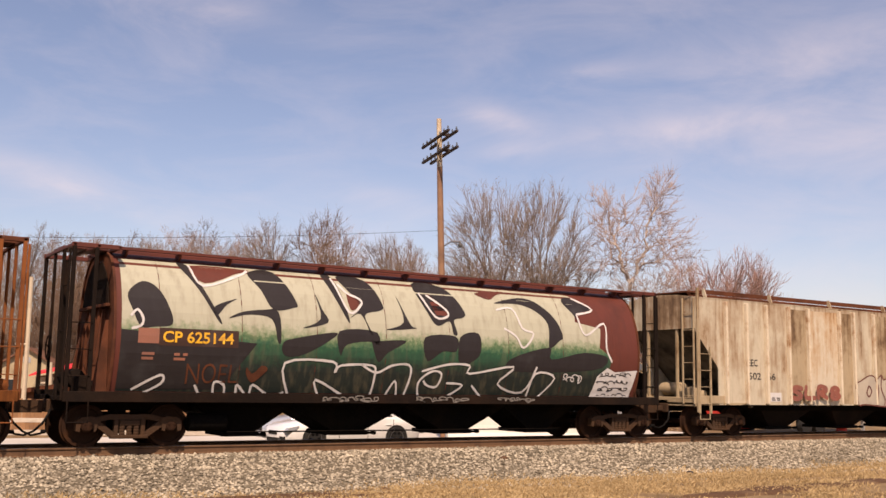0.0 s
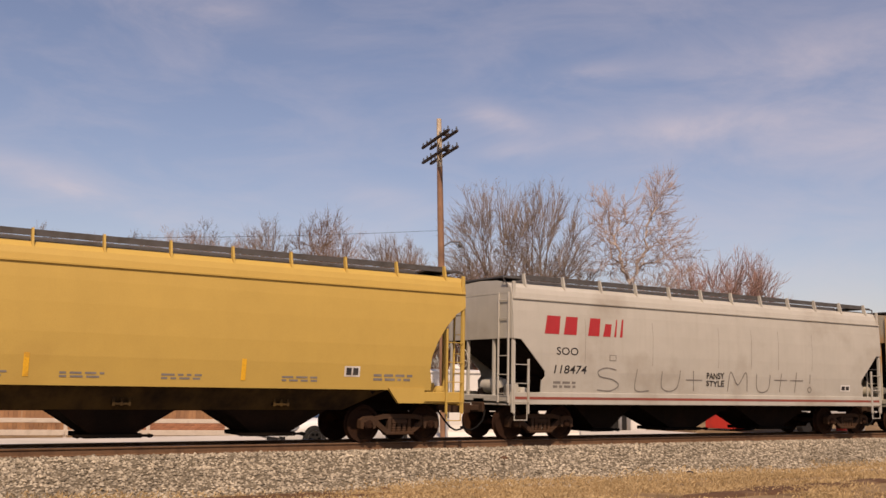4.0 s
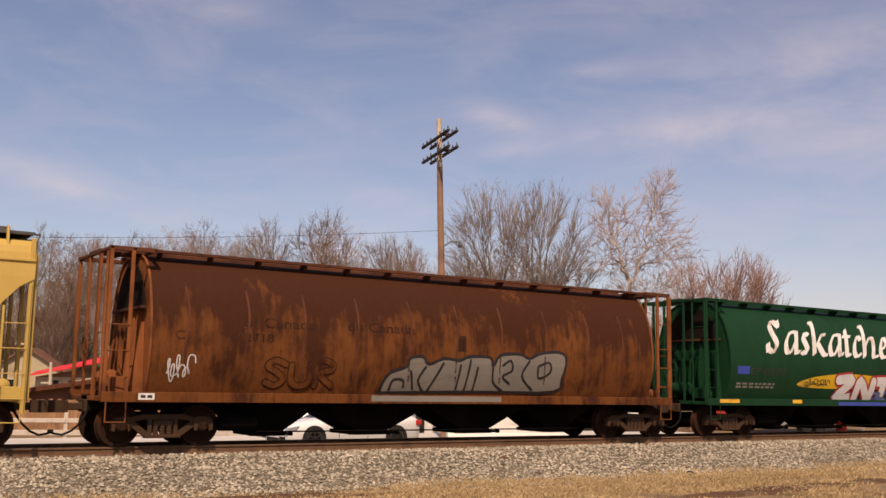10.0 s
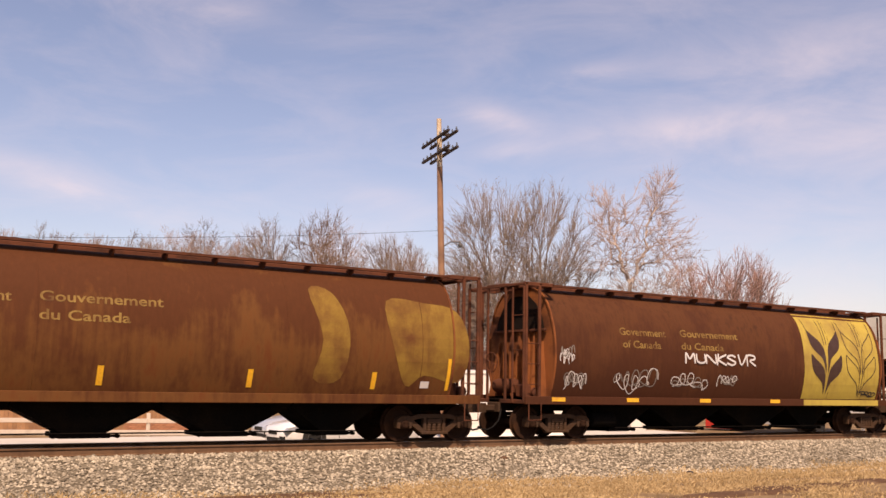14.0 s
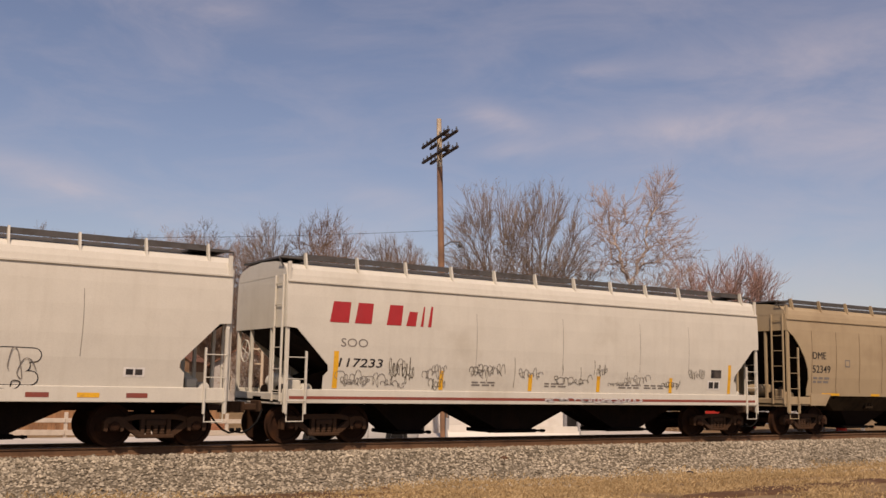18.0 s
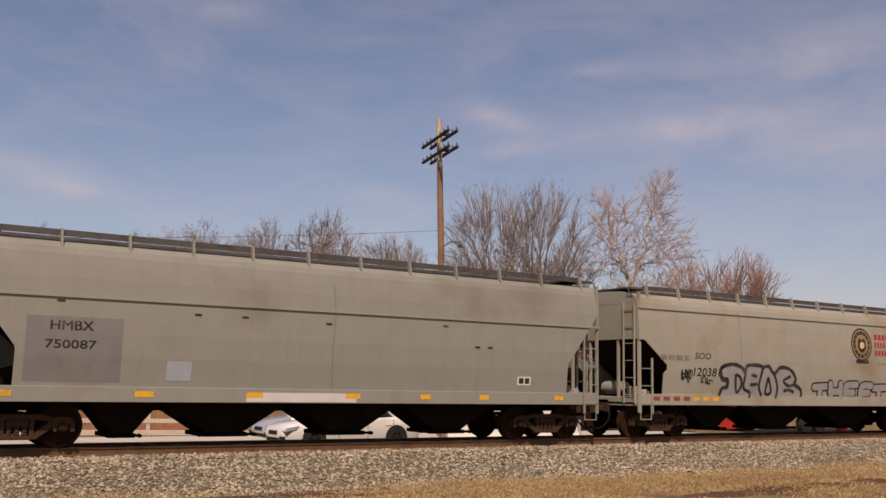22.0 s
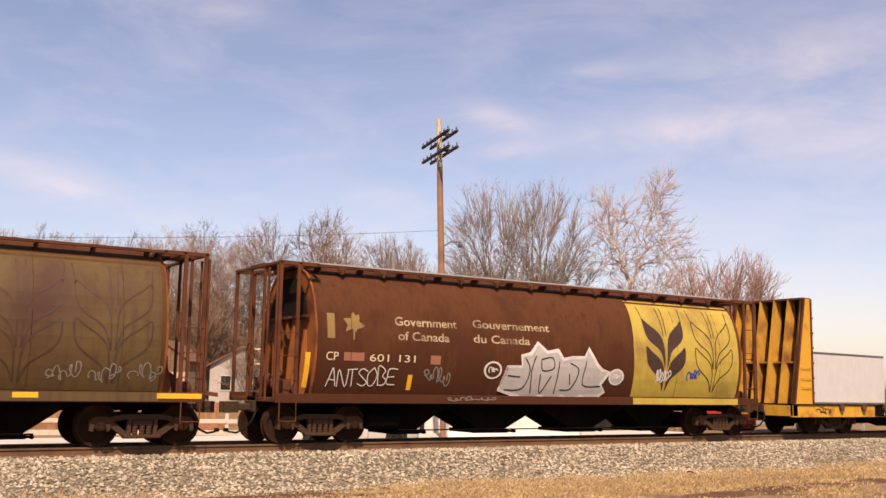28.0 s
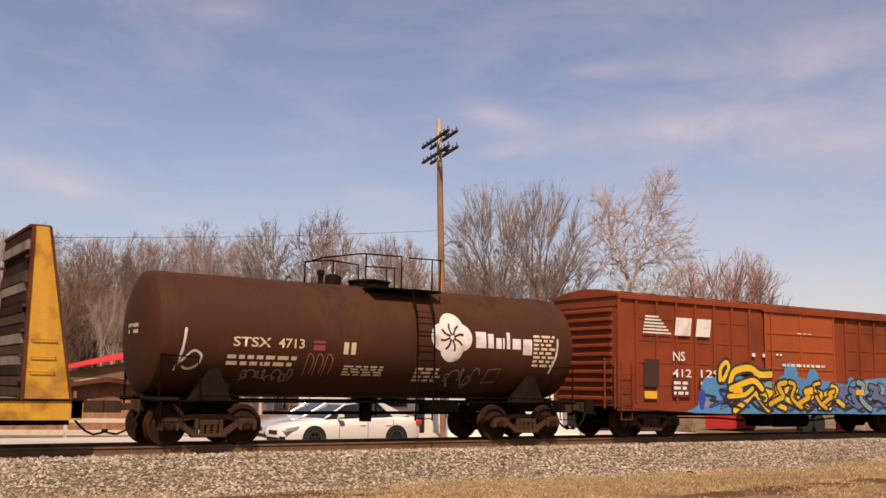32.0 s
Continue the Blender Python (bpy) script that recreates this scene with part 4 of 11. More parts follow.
    part("hatch_trough", Build().box(-hl + 1.1, hl - 1.1, -0.36, 0.36, 4.18, 4.33, 0.03), board, car)
    part("centre_sill", Build().box(-hl, hl, -0.25, 0.25, 0.76, 1.1), SHADE_STEEL, car)
    # Bays in BLACK: the shadow under the barrel is put into their colour.
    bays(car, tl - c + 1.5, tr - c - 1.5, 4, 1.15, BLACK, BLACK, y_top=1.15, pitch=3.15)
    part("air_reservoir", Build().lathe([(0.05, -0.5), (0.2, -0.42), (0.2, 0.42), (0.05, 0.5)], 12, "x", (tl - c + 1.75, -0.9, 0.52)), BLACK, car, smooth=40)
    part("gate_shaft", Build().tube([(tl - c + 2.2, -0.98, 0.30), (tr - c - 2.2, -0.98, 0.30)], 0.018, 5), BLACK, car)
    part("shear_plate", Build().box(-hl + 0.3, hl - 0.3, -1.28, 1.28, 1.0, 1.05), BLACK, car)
    ends_gear(car, hl)
    truck(car, tl - c, c)
    truck(car, tr - c, c)
    return car, c, hl


# ---------------- hoppers with sloped ends ----------------
PLATE = [(1.0, 1.455), (1.30, 1.47), (1.9, 1.535), (2.4, 1.56), (3.0, 1.56), (3.5, 1.54), (3.80, 1.51), (4.05, 1.47)]
FLATSIDE = [(0.9, 1.45), (4.4, 1.45)]


def side_outline(hl, bottom, top, cut):
    """Outline of a side: full length above, both lower corners cut back along the points of cut (inset, z) from the top down."""
    pts = [(-hl, top), (hl, top)] + [(hl - x, z) for x, z in cut] + [(hl - cut[-1][0], bottom), (-hl + cut[-1][0], bottom)] + [(-hl + x, z) for x, z in reversed(cut)]
    return pts


def sloped_hopper(name, label, left, right, tl, tr, body, cut, bottom, eave, table, frame=None, board=None, under=None, bay_count=3, end_low=3.0, sill=True, ribs=0, groove=None, brackets=12, roof_flat=False, sill_mat=None, bay_mat=None, slope_mat=None, end_group=None, posts_at=None, rib_mat=None, bay_pitch=0.0, bay_shift=0.0):
    c, hl = (left + right) / 2, (right - left) / 2
    frame, board, under, bay_mat = frame or body, board or GALV, under or BLACK, bay_mat or SHADE_STEEL
    car = thing(name, label, "hopper car", "freight cars of the train")
    ye = interp(table, eave)
    for y in (-1, 1):
        part_bm("side_sheet", sheet(side_outline(hl, bottom, eave, cut), table, y), body, car)
        if groove:
            part("eave_channel", Build().box(-hl + 0.02, hl - 0.02, y * (interp(table, groove) + 0.004), y * (interp(table, groove) + 0.04), groove - 0.03, groove + 0.02, 0.006), body, car)
    if roof_flat:
        prof = [(-ye, eave - 0.01), (-ye, eave + 0.03), (-0.7, eave + 0.13), (0, eave + 0.16), (0.7, eave + 0.13), (ye, eave + 0.03), (ye, eave - 0.01)]
    else:
        prof = [(-ye, eave - 0.01), (-ye + 0.05, eave + 0.14), (-ye + 0.20, eave + 0.26), (-0.8, eave + 0.36), (0, eave + 0.40), (0.8, eave + 0.36), (ye - 0.20, eave + 0.26), (ye - 0.05, eave + 0.14), (ye, eave - 0.01)]
    part("roof", Build().prism(prof, -hl, hl, "yz"), body, car)
    rt = eave + (0.16 if roof_flat else 0.40)
    for k in (-1, 1):
        # upper end plate, then the slope sheet running inwards and down
        ep = [(-interp(table, eave) + 0.03, eave), (-interp(table, end_low) + 0.03, end_low), (interp(table, end_low) - 0.03, end_low), (interp(table, eave) - 0.03, eave)]
        part("end_plate", Build().prism(ep, k * (hl - 0.03), k * (hl - 0.005), "yz"), body, car)
        xi = hl - cut[-1][0] - 1.6
        # slope_mat darkens this sheet: the end recess's shade is in its colour.
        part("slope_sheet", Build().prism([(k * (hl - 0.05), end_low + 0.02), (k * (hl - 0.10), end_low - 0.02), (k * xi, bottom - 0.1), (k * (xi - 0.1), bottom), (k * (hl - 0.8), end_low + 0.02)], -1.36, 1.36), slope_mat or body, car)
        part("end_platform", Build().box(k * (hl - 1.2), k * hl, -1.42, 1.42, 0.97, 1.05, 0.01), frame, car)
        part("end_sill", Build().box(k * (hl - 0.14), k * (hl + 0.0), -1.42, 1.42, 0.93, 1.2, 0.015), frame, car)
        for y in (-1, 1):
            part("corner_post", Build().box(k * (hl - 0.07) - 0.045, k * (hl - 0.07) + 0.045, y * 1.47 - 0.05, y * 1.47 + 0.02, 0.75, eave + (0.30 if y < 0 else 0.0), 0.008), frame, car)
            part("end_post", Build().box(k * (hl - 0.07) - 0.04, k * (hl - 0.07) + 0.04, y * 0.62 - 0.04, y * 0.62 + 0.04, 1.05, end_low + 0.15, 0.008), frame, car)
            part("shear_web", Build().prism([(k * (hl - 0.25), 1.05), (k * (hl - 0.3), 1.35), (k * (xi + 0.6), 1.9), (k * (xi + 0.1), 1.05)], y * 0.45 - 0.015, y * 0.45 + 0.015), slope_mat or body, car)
        ladder(car, k * (hl - 0.08), k * (hl - 0.56), -1.52, 0.72, end_low - 0.1, 0.50, frame, end_low - 0.55)
        end_ladder(car, k * (hl + 0.03), -1.40, -0.95, 1.0, eave, 0.50, frame)
        stirrup(car, k * (hl - 0.32), frame, y=-1.5)
        brake_gear(car, k * (hl - 0.62), frame)
        if not sill:
            part("side_bolster", Build().prism([(k * (hl - 1.2), bottom + 0.06), (k * (hl - 1.2), 0.98), (k * (hl - 1.95), 0.98), (k * (hl - 2.25), bottom + 0.06)], -1.50, -1.40), frame, car)
        gx = Build()
        gx.box(k * (hl - 0.85), k * (hl - 0.0), -1.2, 1.2, rt + 0.03, rt + 0.07)
        part("crossover_board", gx, board, car)
        part("board_strut", Build().tube([(k * (hl - 0.1), -1.42, eave - 0.05), (k * (hl + 0.10), -1.2, rt + 0.02), (k * (hl - 0.55), -1.2, rt + 0.02)], 0.025, 5), board, car)
    brake_wheel(car, -hl - 0.04, frame, 0.75, 2.2)
    for y in (-1, 1):
        part("running_board", Build().box(-hl + 0.5, hl - 0.5, y * 0.82, y * 1.22, rt + 0.05, rt + 0.10, 0.006), board, car)
        part("board_edge", Build().box(-hl + 0.5, hl - 0.5, y * 1.22, y * 1.245, rt + 0.0, rt + 0.13), board, car)
        for i in range(brackets):
            x = -hl + 0.55 + (2 * hl - 1.1) * i / (brackets - 1)
            part("board_bracket", Build().prism([(y * 1.25, rt + 0.15), (y * 1.33, rt + 0.15), (y * (ye - 0.03), eave + 0.05), (y * (ye - 0.12), eave + 0.05), (y * 1.25, rt - 0.02)], x - 0.022, x + 0.022, "yz"), body, car)
    part("hatch_trough", Build().box(-hl + 0.8, hl - 0.8, -0.35, 0.35, rt - 0.06, rt + 0.10, 0.03), board, car)
    if sill:
        for y in (-1, 1):
            part("side_sill", Build().box(-hl + 0.02, hl - 0.02, y * 1.40, y * 1.50, 0.965, bottom + 0.02, 0.01), sill_mat or body, car)
    else:
        for y in (-1, 1):
            for k in (-1, 1):
                part("side_sill", Build().box(k * (hl - 1.3), k * (hl - 0.02), y * 1.38, y * 1.46, 1.02, 1.26, 0.01), frame, car)
    for i in range(ribs):
        lo, hi = -hl + cut[-1][0] + 0.15, hl - cut[-1][0] - 0.15
        x = posts_at[i] if posts_at else lo + (hi - lo) * (i + 0.5) / ribs
        r = Build().box(x - 0.045, x + 0.045, -interp(table, 2) - 0.13, -interp(table, 2) + 0.01, bottom + 0.02, eave - 0.06, 0.015)
        part("side_post", r, rib_mat or body, car)
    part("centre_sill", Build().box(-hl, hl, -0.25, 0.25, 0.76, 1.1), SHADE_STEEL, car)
    # Bay colours stand in for the shadow below the car sides.
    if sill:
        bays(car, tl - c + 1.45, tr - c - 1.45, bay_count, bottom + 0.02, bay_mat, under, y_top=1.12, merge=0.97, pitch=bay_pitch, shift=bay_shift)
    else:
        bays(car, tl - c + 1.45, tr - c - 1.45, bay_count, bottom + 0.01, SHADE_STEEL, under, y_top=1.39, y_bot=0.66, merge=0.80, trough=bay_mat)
    ends_gear(car, hl)
    truck(car, tl - c, c)
    truck(car, tr - c, c)
    return car, c, hl


CUT_CURVED = [(0.02, 3.42), (0.30, 3.25), (0.60, 2.92), (0.85, 2.55), (1.02, 2.15), (1.06, 1.80), (1.0, 1.50)]
CUT_ANGLE = [(0.02, 2.72), (0.28, 2.70), (1.12, 1.86), (1.14, 1.72), (1.02, 1.60)]
CUT_SHORT = [(0.02, 3.20), (0.98, 2.12), (1.0, 2.0)]
CUT_LONG = [(0.02, 3.20), (1.42, 2.12), (1.46, 2.0)]
CUT_MID = [(0.02, 2.86), (0.24, 2.86), (1.16, 2.14), (1.16, 2.0), (1.02, 1.90)]
CUT_HIGH = [(0.05, 3.50), (1.15, 2.08), (1.17, 2.0)]


# ---------------- bulkhead flat car ----------------
def bulkhead_flat(left, right, tl, tr):
    c, hl = (left + right) / 2, (right - left) / 2
    car = thing("bulkhead_flat_car", "empty yellow bulkhead flat car with tall plank-faced end frames", "flat car", "freight cars of the train")
    for y in (-1, 1):
        web = [(-hl, 0.62), (-hl, 1.0), (hl, 1.0), (hl, 0.62), (hl - 4.6, 0.62), (hl - 6.4, 0.42), (-hl + 6.4, 0.42), (-hl + 4.6, 0.62)]
        part("side_sill", Build().prism([(-hl, 0.60), (-hl, 0.985), (hl, 0.985), (hl, 0.60)], y * 1.36, y * 1.46), FLAT_YELLOW, car)
        part("fish_belly", Build().prism([(-hl + 3.6, 0.62), (hl - 3.6, 0.62), (hl - 5.2, 0.27), (-hl + 5.2, 0.27)], y * 0.95, y * 1.02), BLACK, car)
        part("sill_flange", Build().box(-hl, hl, y * 1.34, y * 1.50, 0.985, 1.03, 0.006), SHADE_STEEL, car)
    part("dark_panel", Build().box(-6.1, -3.1, -1.466, -1.458, 0.61, 0.98), BLACK, car, "black painted panel on the side sill")
    part("dark_panel", Build().box(2.72, 4.03, -1.466, -1.458, 0.61, 0.98), BLACK, car, "black painted panel on the side sill")
    deck = part("deck", Build().box(-hl + 0.1, hl - 0.1, -1.34, 1.34, 0.93, 1.0), SHADE_STEEL, car)
    plank = Build().box(-0.12, 0.12, -1.33, 1.33, 1.0, 1.045, 0.006).mesh("deck_plank", OLD_WOOD)
    for i in range(76):
        part("deck_plank", plank, OLD_WOOD, deck, at=(-hl + 1.3 + (2 * hl - 2.6) * i / 75, 0, 0))
    pocket = Build().prism([(-0.07, 0.80), (-0.11, 0.90), (-0.11, 1.03), (0.11, 1.03), (0.11, 0.90), (0.07, 0.80)], -1.55, -1.46)
    pocket.lathe([(0.06, -1.57), (0.06, -1.47)], 8, "y", (0, 0, 0.86))
    pm = pocket.mesh("stake_pocket", POCKET)
    for i in range(15):
        part("stake_pocket", pm, POCKET, car, "rusty stake pocket", at=(-8.0 + 1.22 * i - (0.35 if i == 14 else 0), 0, 0))
    part("centre_sill", Build().box(-hl, hl, -0.3, 0.3, 0.45, 0.95), BLACK, car)
    for k in (-1, 1):
        xi = k * (hl - 1.22) - (0.2 if k < 0 else 0.0)          # face of the planks, towards the load
        top = 4.52
        bh = part("bulkhead", Build().box(xi, xi + k * 0.03, -1.40, 1.40, 1.03, top + 0.02), SHADE_STEEL, car)
        for i in range(16):
            z = 1.06 + i * 0.2125
            if i in (13,):
                continue
            part("plank", Build().box(xi - k * (0.05 + 0.015 * ((i * 7) % 3)), xi - k * 0.0, -1.38, 1.38, z, z + (0.206 if i % 4 else 0.195), 0.010), PLANKS[(1, 1, 0, 2, 1, 2, 0, 1, 0, 0, 2, 1, 0, 0, 2, 0)[i]], bh)
        part("top_cap", Build().box(xi - k * 0.06, xi + k * 0.36, -1.44, 1.44, top - 0.04, top + 0.04, 0.015), RUSTY, bh)
        for y in (-1.43, -0.86, -0.29, 0.29, 0.86, 1.43):
            w = 0.045 if abs(y) > 1 else 0.03
            part("frame_leg", Build().prism([(xi + k * 0.03, 1.0), (xi + k * 0.03, top), (xi + k * 0.36, top), (xi + k * 0.98, 1.0)], y - w, y + w), FLAT_YELLOW if abs(y) > 1 else RUSTY_YELLOW, bh)
            if abs(y) > 1:
                part("leg_flange", Build().prism([(xi + k * 0.93, 1.0), (xi + k * 0.31, top), (xi + k * 0.36, top), (xi + k * 0.98, 1.0)], y - 0.09, y + 0.09), RUSTY, bh)
                part("leg_flange", Build().box(xi - k * 0.02, xi + k * 0.035, y - 0.09, y + 0.09, 1.0, top), RUSTY, bh)
                for i in range(6):
                    part("stake_tab", Build().box(xi - k * 0.10, xi - k * 0.02, y - 0.07, y + 0.07, 1.35 + i * 0.5, 1.41 + i * 0.5, 0.008), RUSTY, bh)
                for z in (1.55, 1.85, 2.2):
                    s = Build().tube([(xi + k * 0.12, y + 0.05 * (1 if y > 0 else -1), z), (xi + k * 0.12, y + 0.1 * (1 if y > 0 else -1), z + 0.02), (xi + k * 0.60, y + 0.1 * (1 if y > 0 else -1), z + 0.02), (xi + k * 0.60, y + 0.05 * (1 if y > 0 else -1), z)], 0.012, 5)
                    part("grab_iron", s, FLAT_YELLOW, bh)
        for i, z in enumerate((2.4,)):
            part("cross_brace", Build().box(xi + k * 0.03, xi + k * (0.80 - 0.17 * (z - 1.0)), -1.4, 1.4, z - 0.03, z + 0.03), RUSTY_YELLOW, bh)
        part("end_sill", Build().box(k * (hl - 0.25), k * hl, -1.46, 1.46, 0.62, 1.02, 0.015), FLAT_YELLOW, car)
        part("end_deck", Build().box(k * (hl - 1.2), k * hl, -1.44, 1.44, 0.98, 1.03), SHADE_STEEL, car)
    ends_gear(car, hl)
    truck(car, tl - c, c)
    truck(car, tr - c, c)
    return car, c, hl


# ---------------- tank car ----------------
TANK_R, TANK_Z = 1.42, 2.52
TANK = [(TANK_Z - TANK_R * math.cos(a), TANK_R * math.sin(a)) for a in [math.pi * i / 24 for i in range(1, 24)]]


def tank_car(left, right, tl, tr, tank_l, tank_r):
    c, hl = (left + right) / 2, (right - left) / 2
    car = thing("tank_car", "dark brown weathered tank car with dome platform and white emblem", "tank car", "freight cars of the train")
    a, b_ = tank_l - c, tank_r - c
    prof = [(0.02, a), (0.5, a + 0.02), (0.9, a + 0.07), (1.15, a + 0.13), (1.32, a + 0.20), (1.40, a + 0.26), (TANK_R, a + 0.34)]
    prof = prof + [(TANK_R, a + 0.7 + (b_ - a - 1.4) * i / 5) for i in range(6)] + [(r, a + b_ - x) for r, x in reversed(prof)]
    part("tank_shell", Build().lathe(prof, 56, "x", (0, 0, TANK_Z)), TANK_BROWN, car, smooth=22)
    for x in (a + 0.68, b_ - 0.68, a + 2.7, b_ - 2.7):
        part("weld_band", Build().lathe([(TANK_R - 0.01, x - 0.03), (TANK_R + 0.008, x - 0.02), (TANK_R + 0.008, x + 0.02), (TANK_R - 0.01, x + 0.03)], 56, "x", (0, 0, TANK_Z)), TANK_BROWN, car, smooth=30)
    for k, x in ((-1, tl - c), (1, tr - c)):
        for y in (-1, 1):
            part("saddle", Build().prism([(x - 0.45, 0.98), (x - 0.08, 1.75), (x + 0.08, 1.75), (x + 0.45, 0.98)], y * 0.75, y * 1.28), SHADE_STEEL, car)
        part("stub_sill", Build().box(k * hl, x - k * 1.0, -0.28, 0.28, 0.74, 1.12, 0.015), SHADE_STEEL, car)
        part("end_platform", Build().box(k * hl, k * (hl - 0.55), -1.38, 1.38, 1.0, 1.07, 0.01), SHADE_STEEL, car)
        s = Build().tube([(k * (hl - 0.1), -1.33, 0.75), (k * (hl - 0.1), -1.33, 2.0), (k * (hl - 0.16), -1.2, 2.08), (k * (hl - 0.16), 1.2, 2.08), (k * (hl - 0.1), 1.33, 2.0), (k * (hl - 0.1), 1.33, 0.75)], 0.022, 6)
        part("end_railing", s, BLACK, car)
        s = Build().tube([(k * (hl - 0.1), -1.33, 2.0), (k * (hl - 0.9), -1.42, 1.95), (k * (hl - 0.98), -1.42, 1.1)], 0.02, 6)
        part("side_rail", s, BLACK, car)
        stirrup(car, k * (hl - 0.35), BLACK, y=-1.36)
        brake_gear(car, k * (hl - 1.5), BLACK)
    for y in (-1, 1):
        part("running_board", Build().box(-hl, hl, y * 1.12, y * 1.34, 0.97, 1.02, 0.006), BLACK, car)
        part("safety_rail", Build().tube([(-hl + 0.9, y * 1.44, 1.12), (hl - 0.9, y * 1.44, 1.12)], 0.018, 6), BLACK, car)
    # platform, dome, railing and ladders in the middle
    m = (a + b_) / 2 + 0.55
    zt = TANK_Z + TANK_R
    part("manway_dome", Build().lathe([(0.52, zt - 0.12), (0.52, zt + 0.10), (0.56, zt + 0.11), (0.56, zt + 0.15), (0.40, zt + 0.18), (0.1, zt + 0.20)], 22, "z", (m - 0.5, 0, 0)), SHADE_STEEL, car, smooth=40)
    part("valve_bonnet", Build().lathe([(0.2, zt - 0.05), (0.2, zt + 0.22), (0.1, zt + 0.28)], 14, "z", (m - 1.5, 0.1, 0)), SHADE_STEEL, car, smooth=40)
    part("vent_valve", Build().lathe([(0.06, zt - 0.05), (0.06, zt + 0.2), (0.1, zt + 0.22), (0.1, zt + 0.3), (0.04, zt + 0.33)], 10, "z", (m - 2.0, -0.2, 0)), SHADE_STEEL, car)
    for y in (-1, 1):
        part("dome_platform", Build().box(m - 1.0, m + 1.0, y * 0.55, y * 1.2, zt - 0.14, zt - 0.09, 0.006), BLACK, car)
        s = Build().tube([(m + 0.95, y * 1.18, zt - 0.1), (m + 0.95, y * 1.18, zt + 0.72)], 0.018, 5)
        s.tube([(m + 0.7, y * 1.18, zt - 0.1), (m + 0.7, y * 1.18, zt + 0.72)], 0.018, 5)
        s.tube([(m + 1.0, y * 1.18, zt + 0.72), (m + 0.0, y * 1.18, zt + 0.70)], 0.018, 5)
        part("platform_railing", s, BLACK, car)
        s = Build().tube([(m - 0.2, y * 1.16, zt - 0.1), (m - 0.2, y * 1.16, zt + 0.72), (m - 1.2, y * 0.9, zt + 0.74), (m - 2.1, y * 0.55, zt + 0.60), (m - 2.35, 0, zt + 0.5), (m - 2.35, 0, zt - 0.02)], 0.02, 6)
        s.tube([(m - 1.1, y * 0.92, zt + 0.74), (m - 1.1, y * 0.9, zt - 0.2)], 0.018, 5)
        part("hoop_railing", s, BLACK, car)
        s = Build()
        for dx in (0.0, 0.5):
            s.tube([(m + 0.12 + dx, y * 1.18, zt - 0.12), (m + 0.12 + dx, y * 1.44, zt - 0.75), (m + 0.12 + dx, y * 1.50, 2.6), (m + 0.12 + dx, y * 1.48, 1.2), (m + 0.12 + dx, y * 1.44, 0.55)], 0.024, 5)
        lad = part("side_ladder", s, BLACK, car)
        for i in range(10):
            z = 0.6 + i * 0.36
            yy = interp([(0.5, 1.44), (1.2, 1.48), (2.6, 1.50), (zt - 0.75, 1.44), (zt, 1.18)], z)
            part("rung", Build().tube([(m + 0.12, y * yy, z), (m + 0.62, y * yy, z)], 0.014, 5), BLACK, lad)
    part("bottom_outlet", Build().lathe([(0.16, 0.48), (0.16, 1.12), (0.28, 1.16)], 12, "z", (m - 0.5, 0, 0)), BLACK, car)
    part("brake_rigging", Build().box(-2.8, 2.8, -0.06, 0.06, 0.66, 0.74).box(1.4, 2.3, -0.9, -0.3, 0.72, 1.02, 0.03), BLACK, car)
    ends_gear(car, hl)
    truck(car, tl - c, c)
    truck(car, tr - c, c)
    return car, c, hl


# ---------------- boxcar ----------------


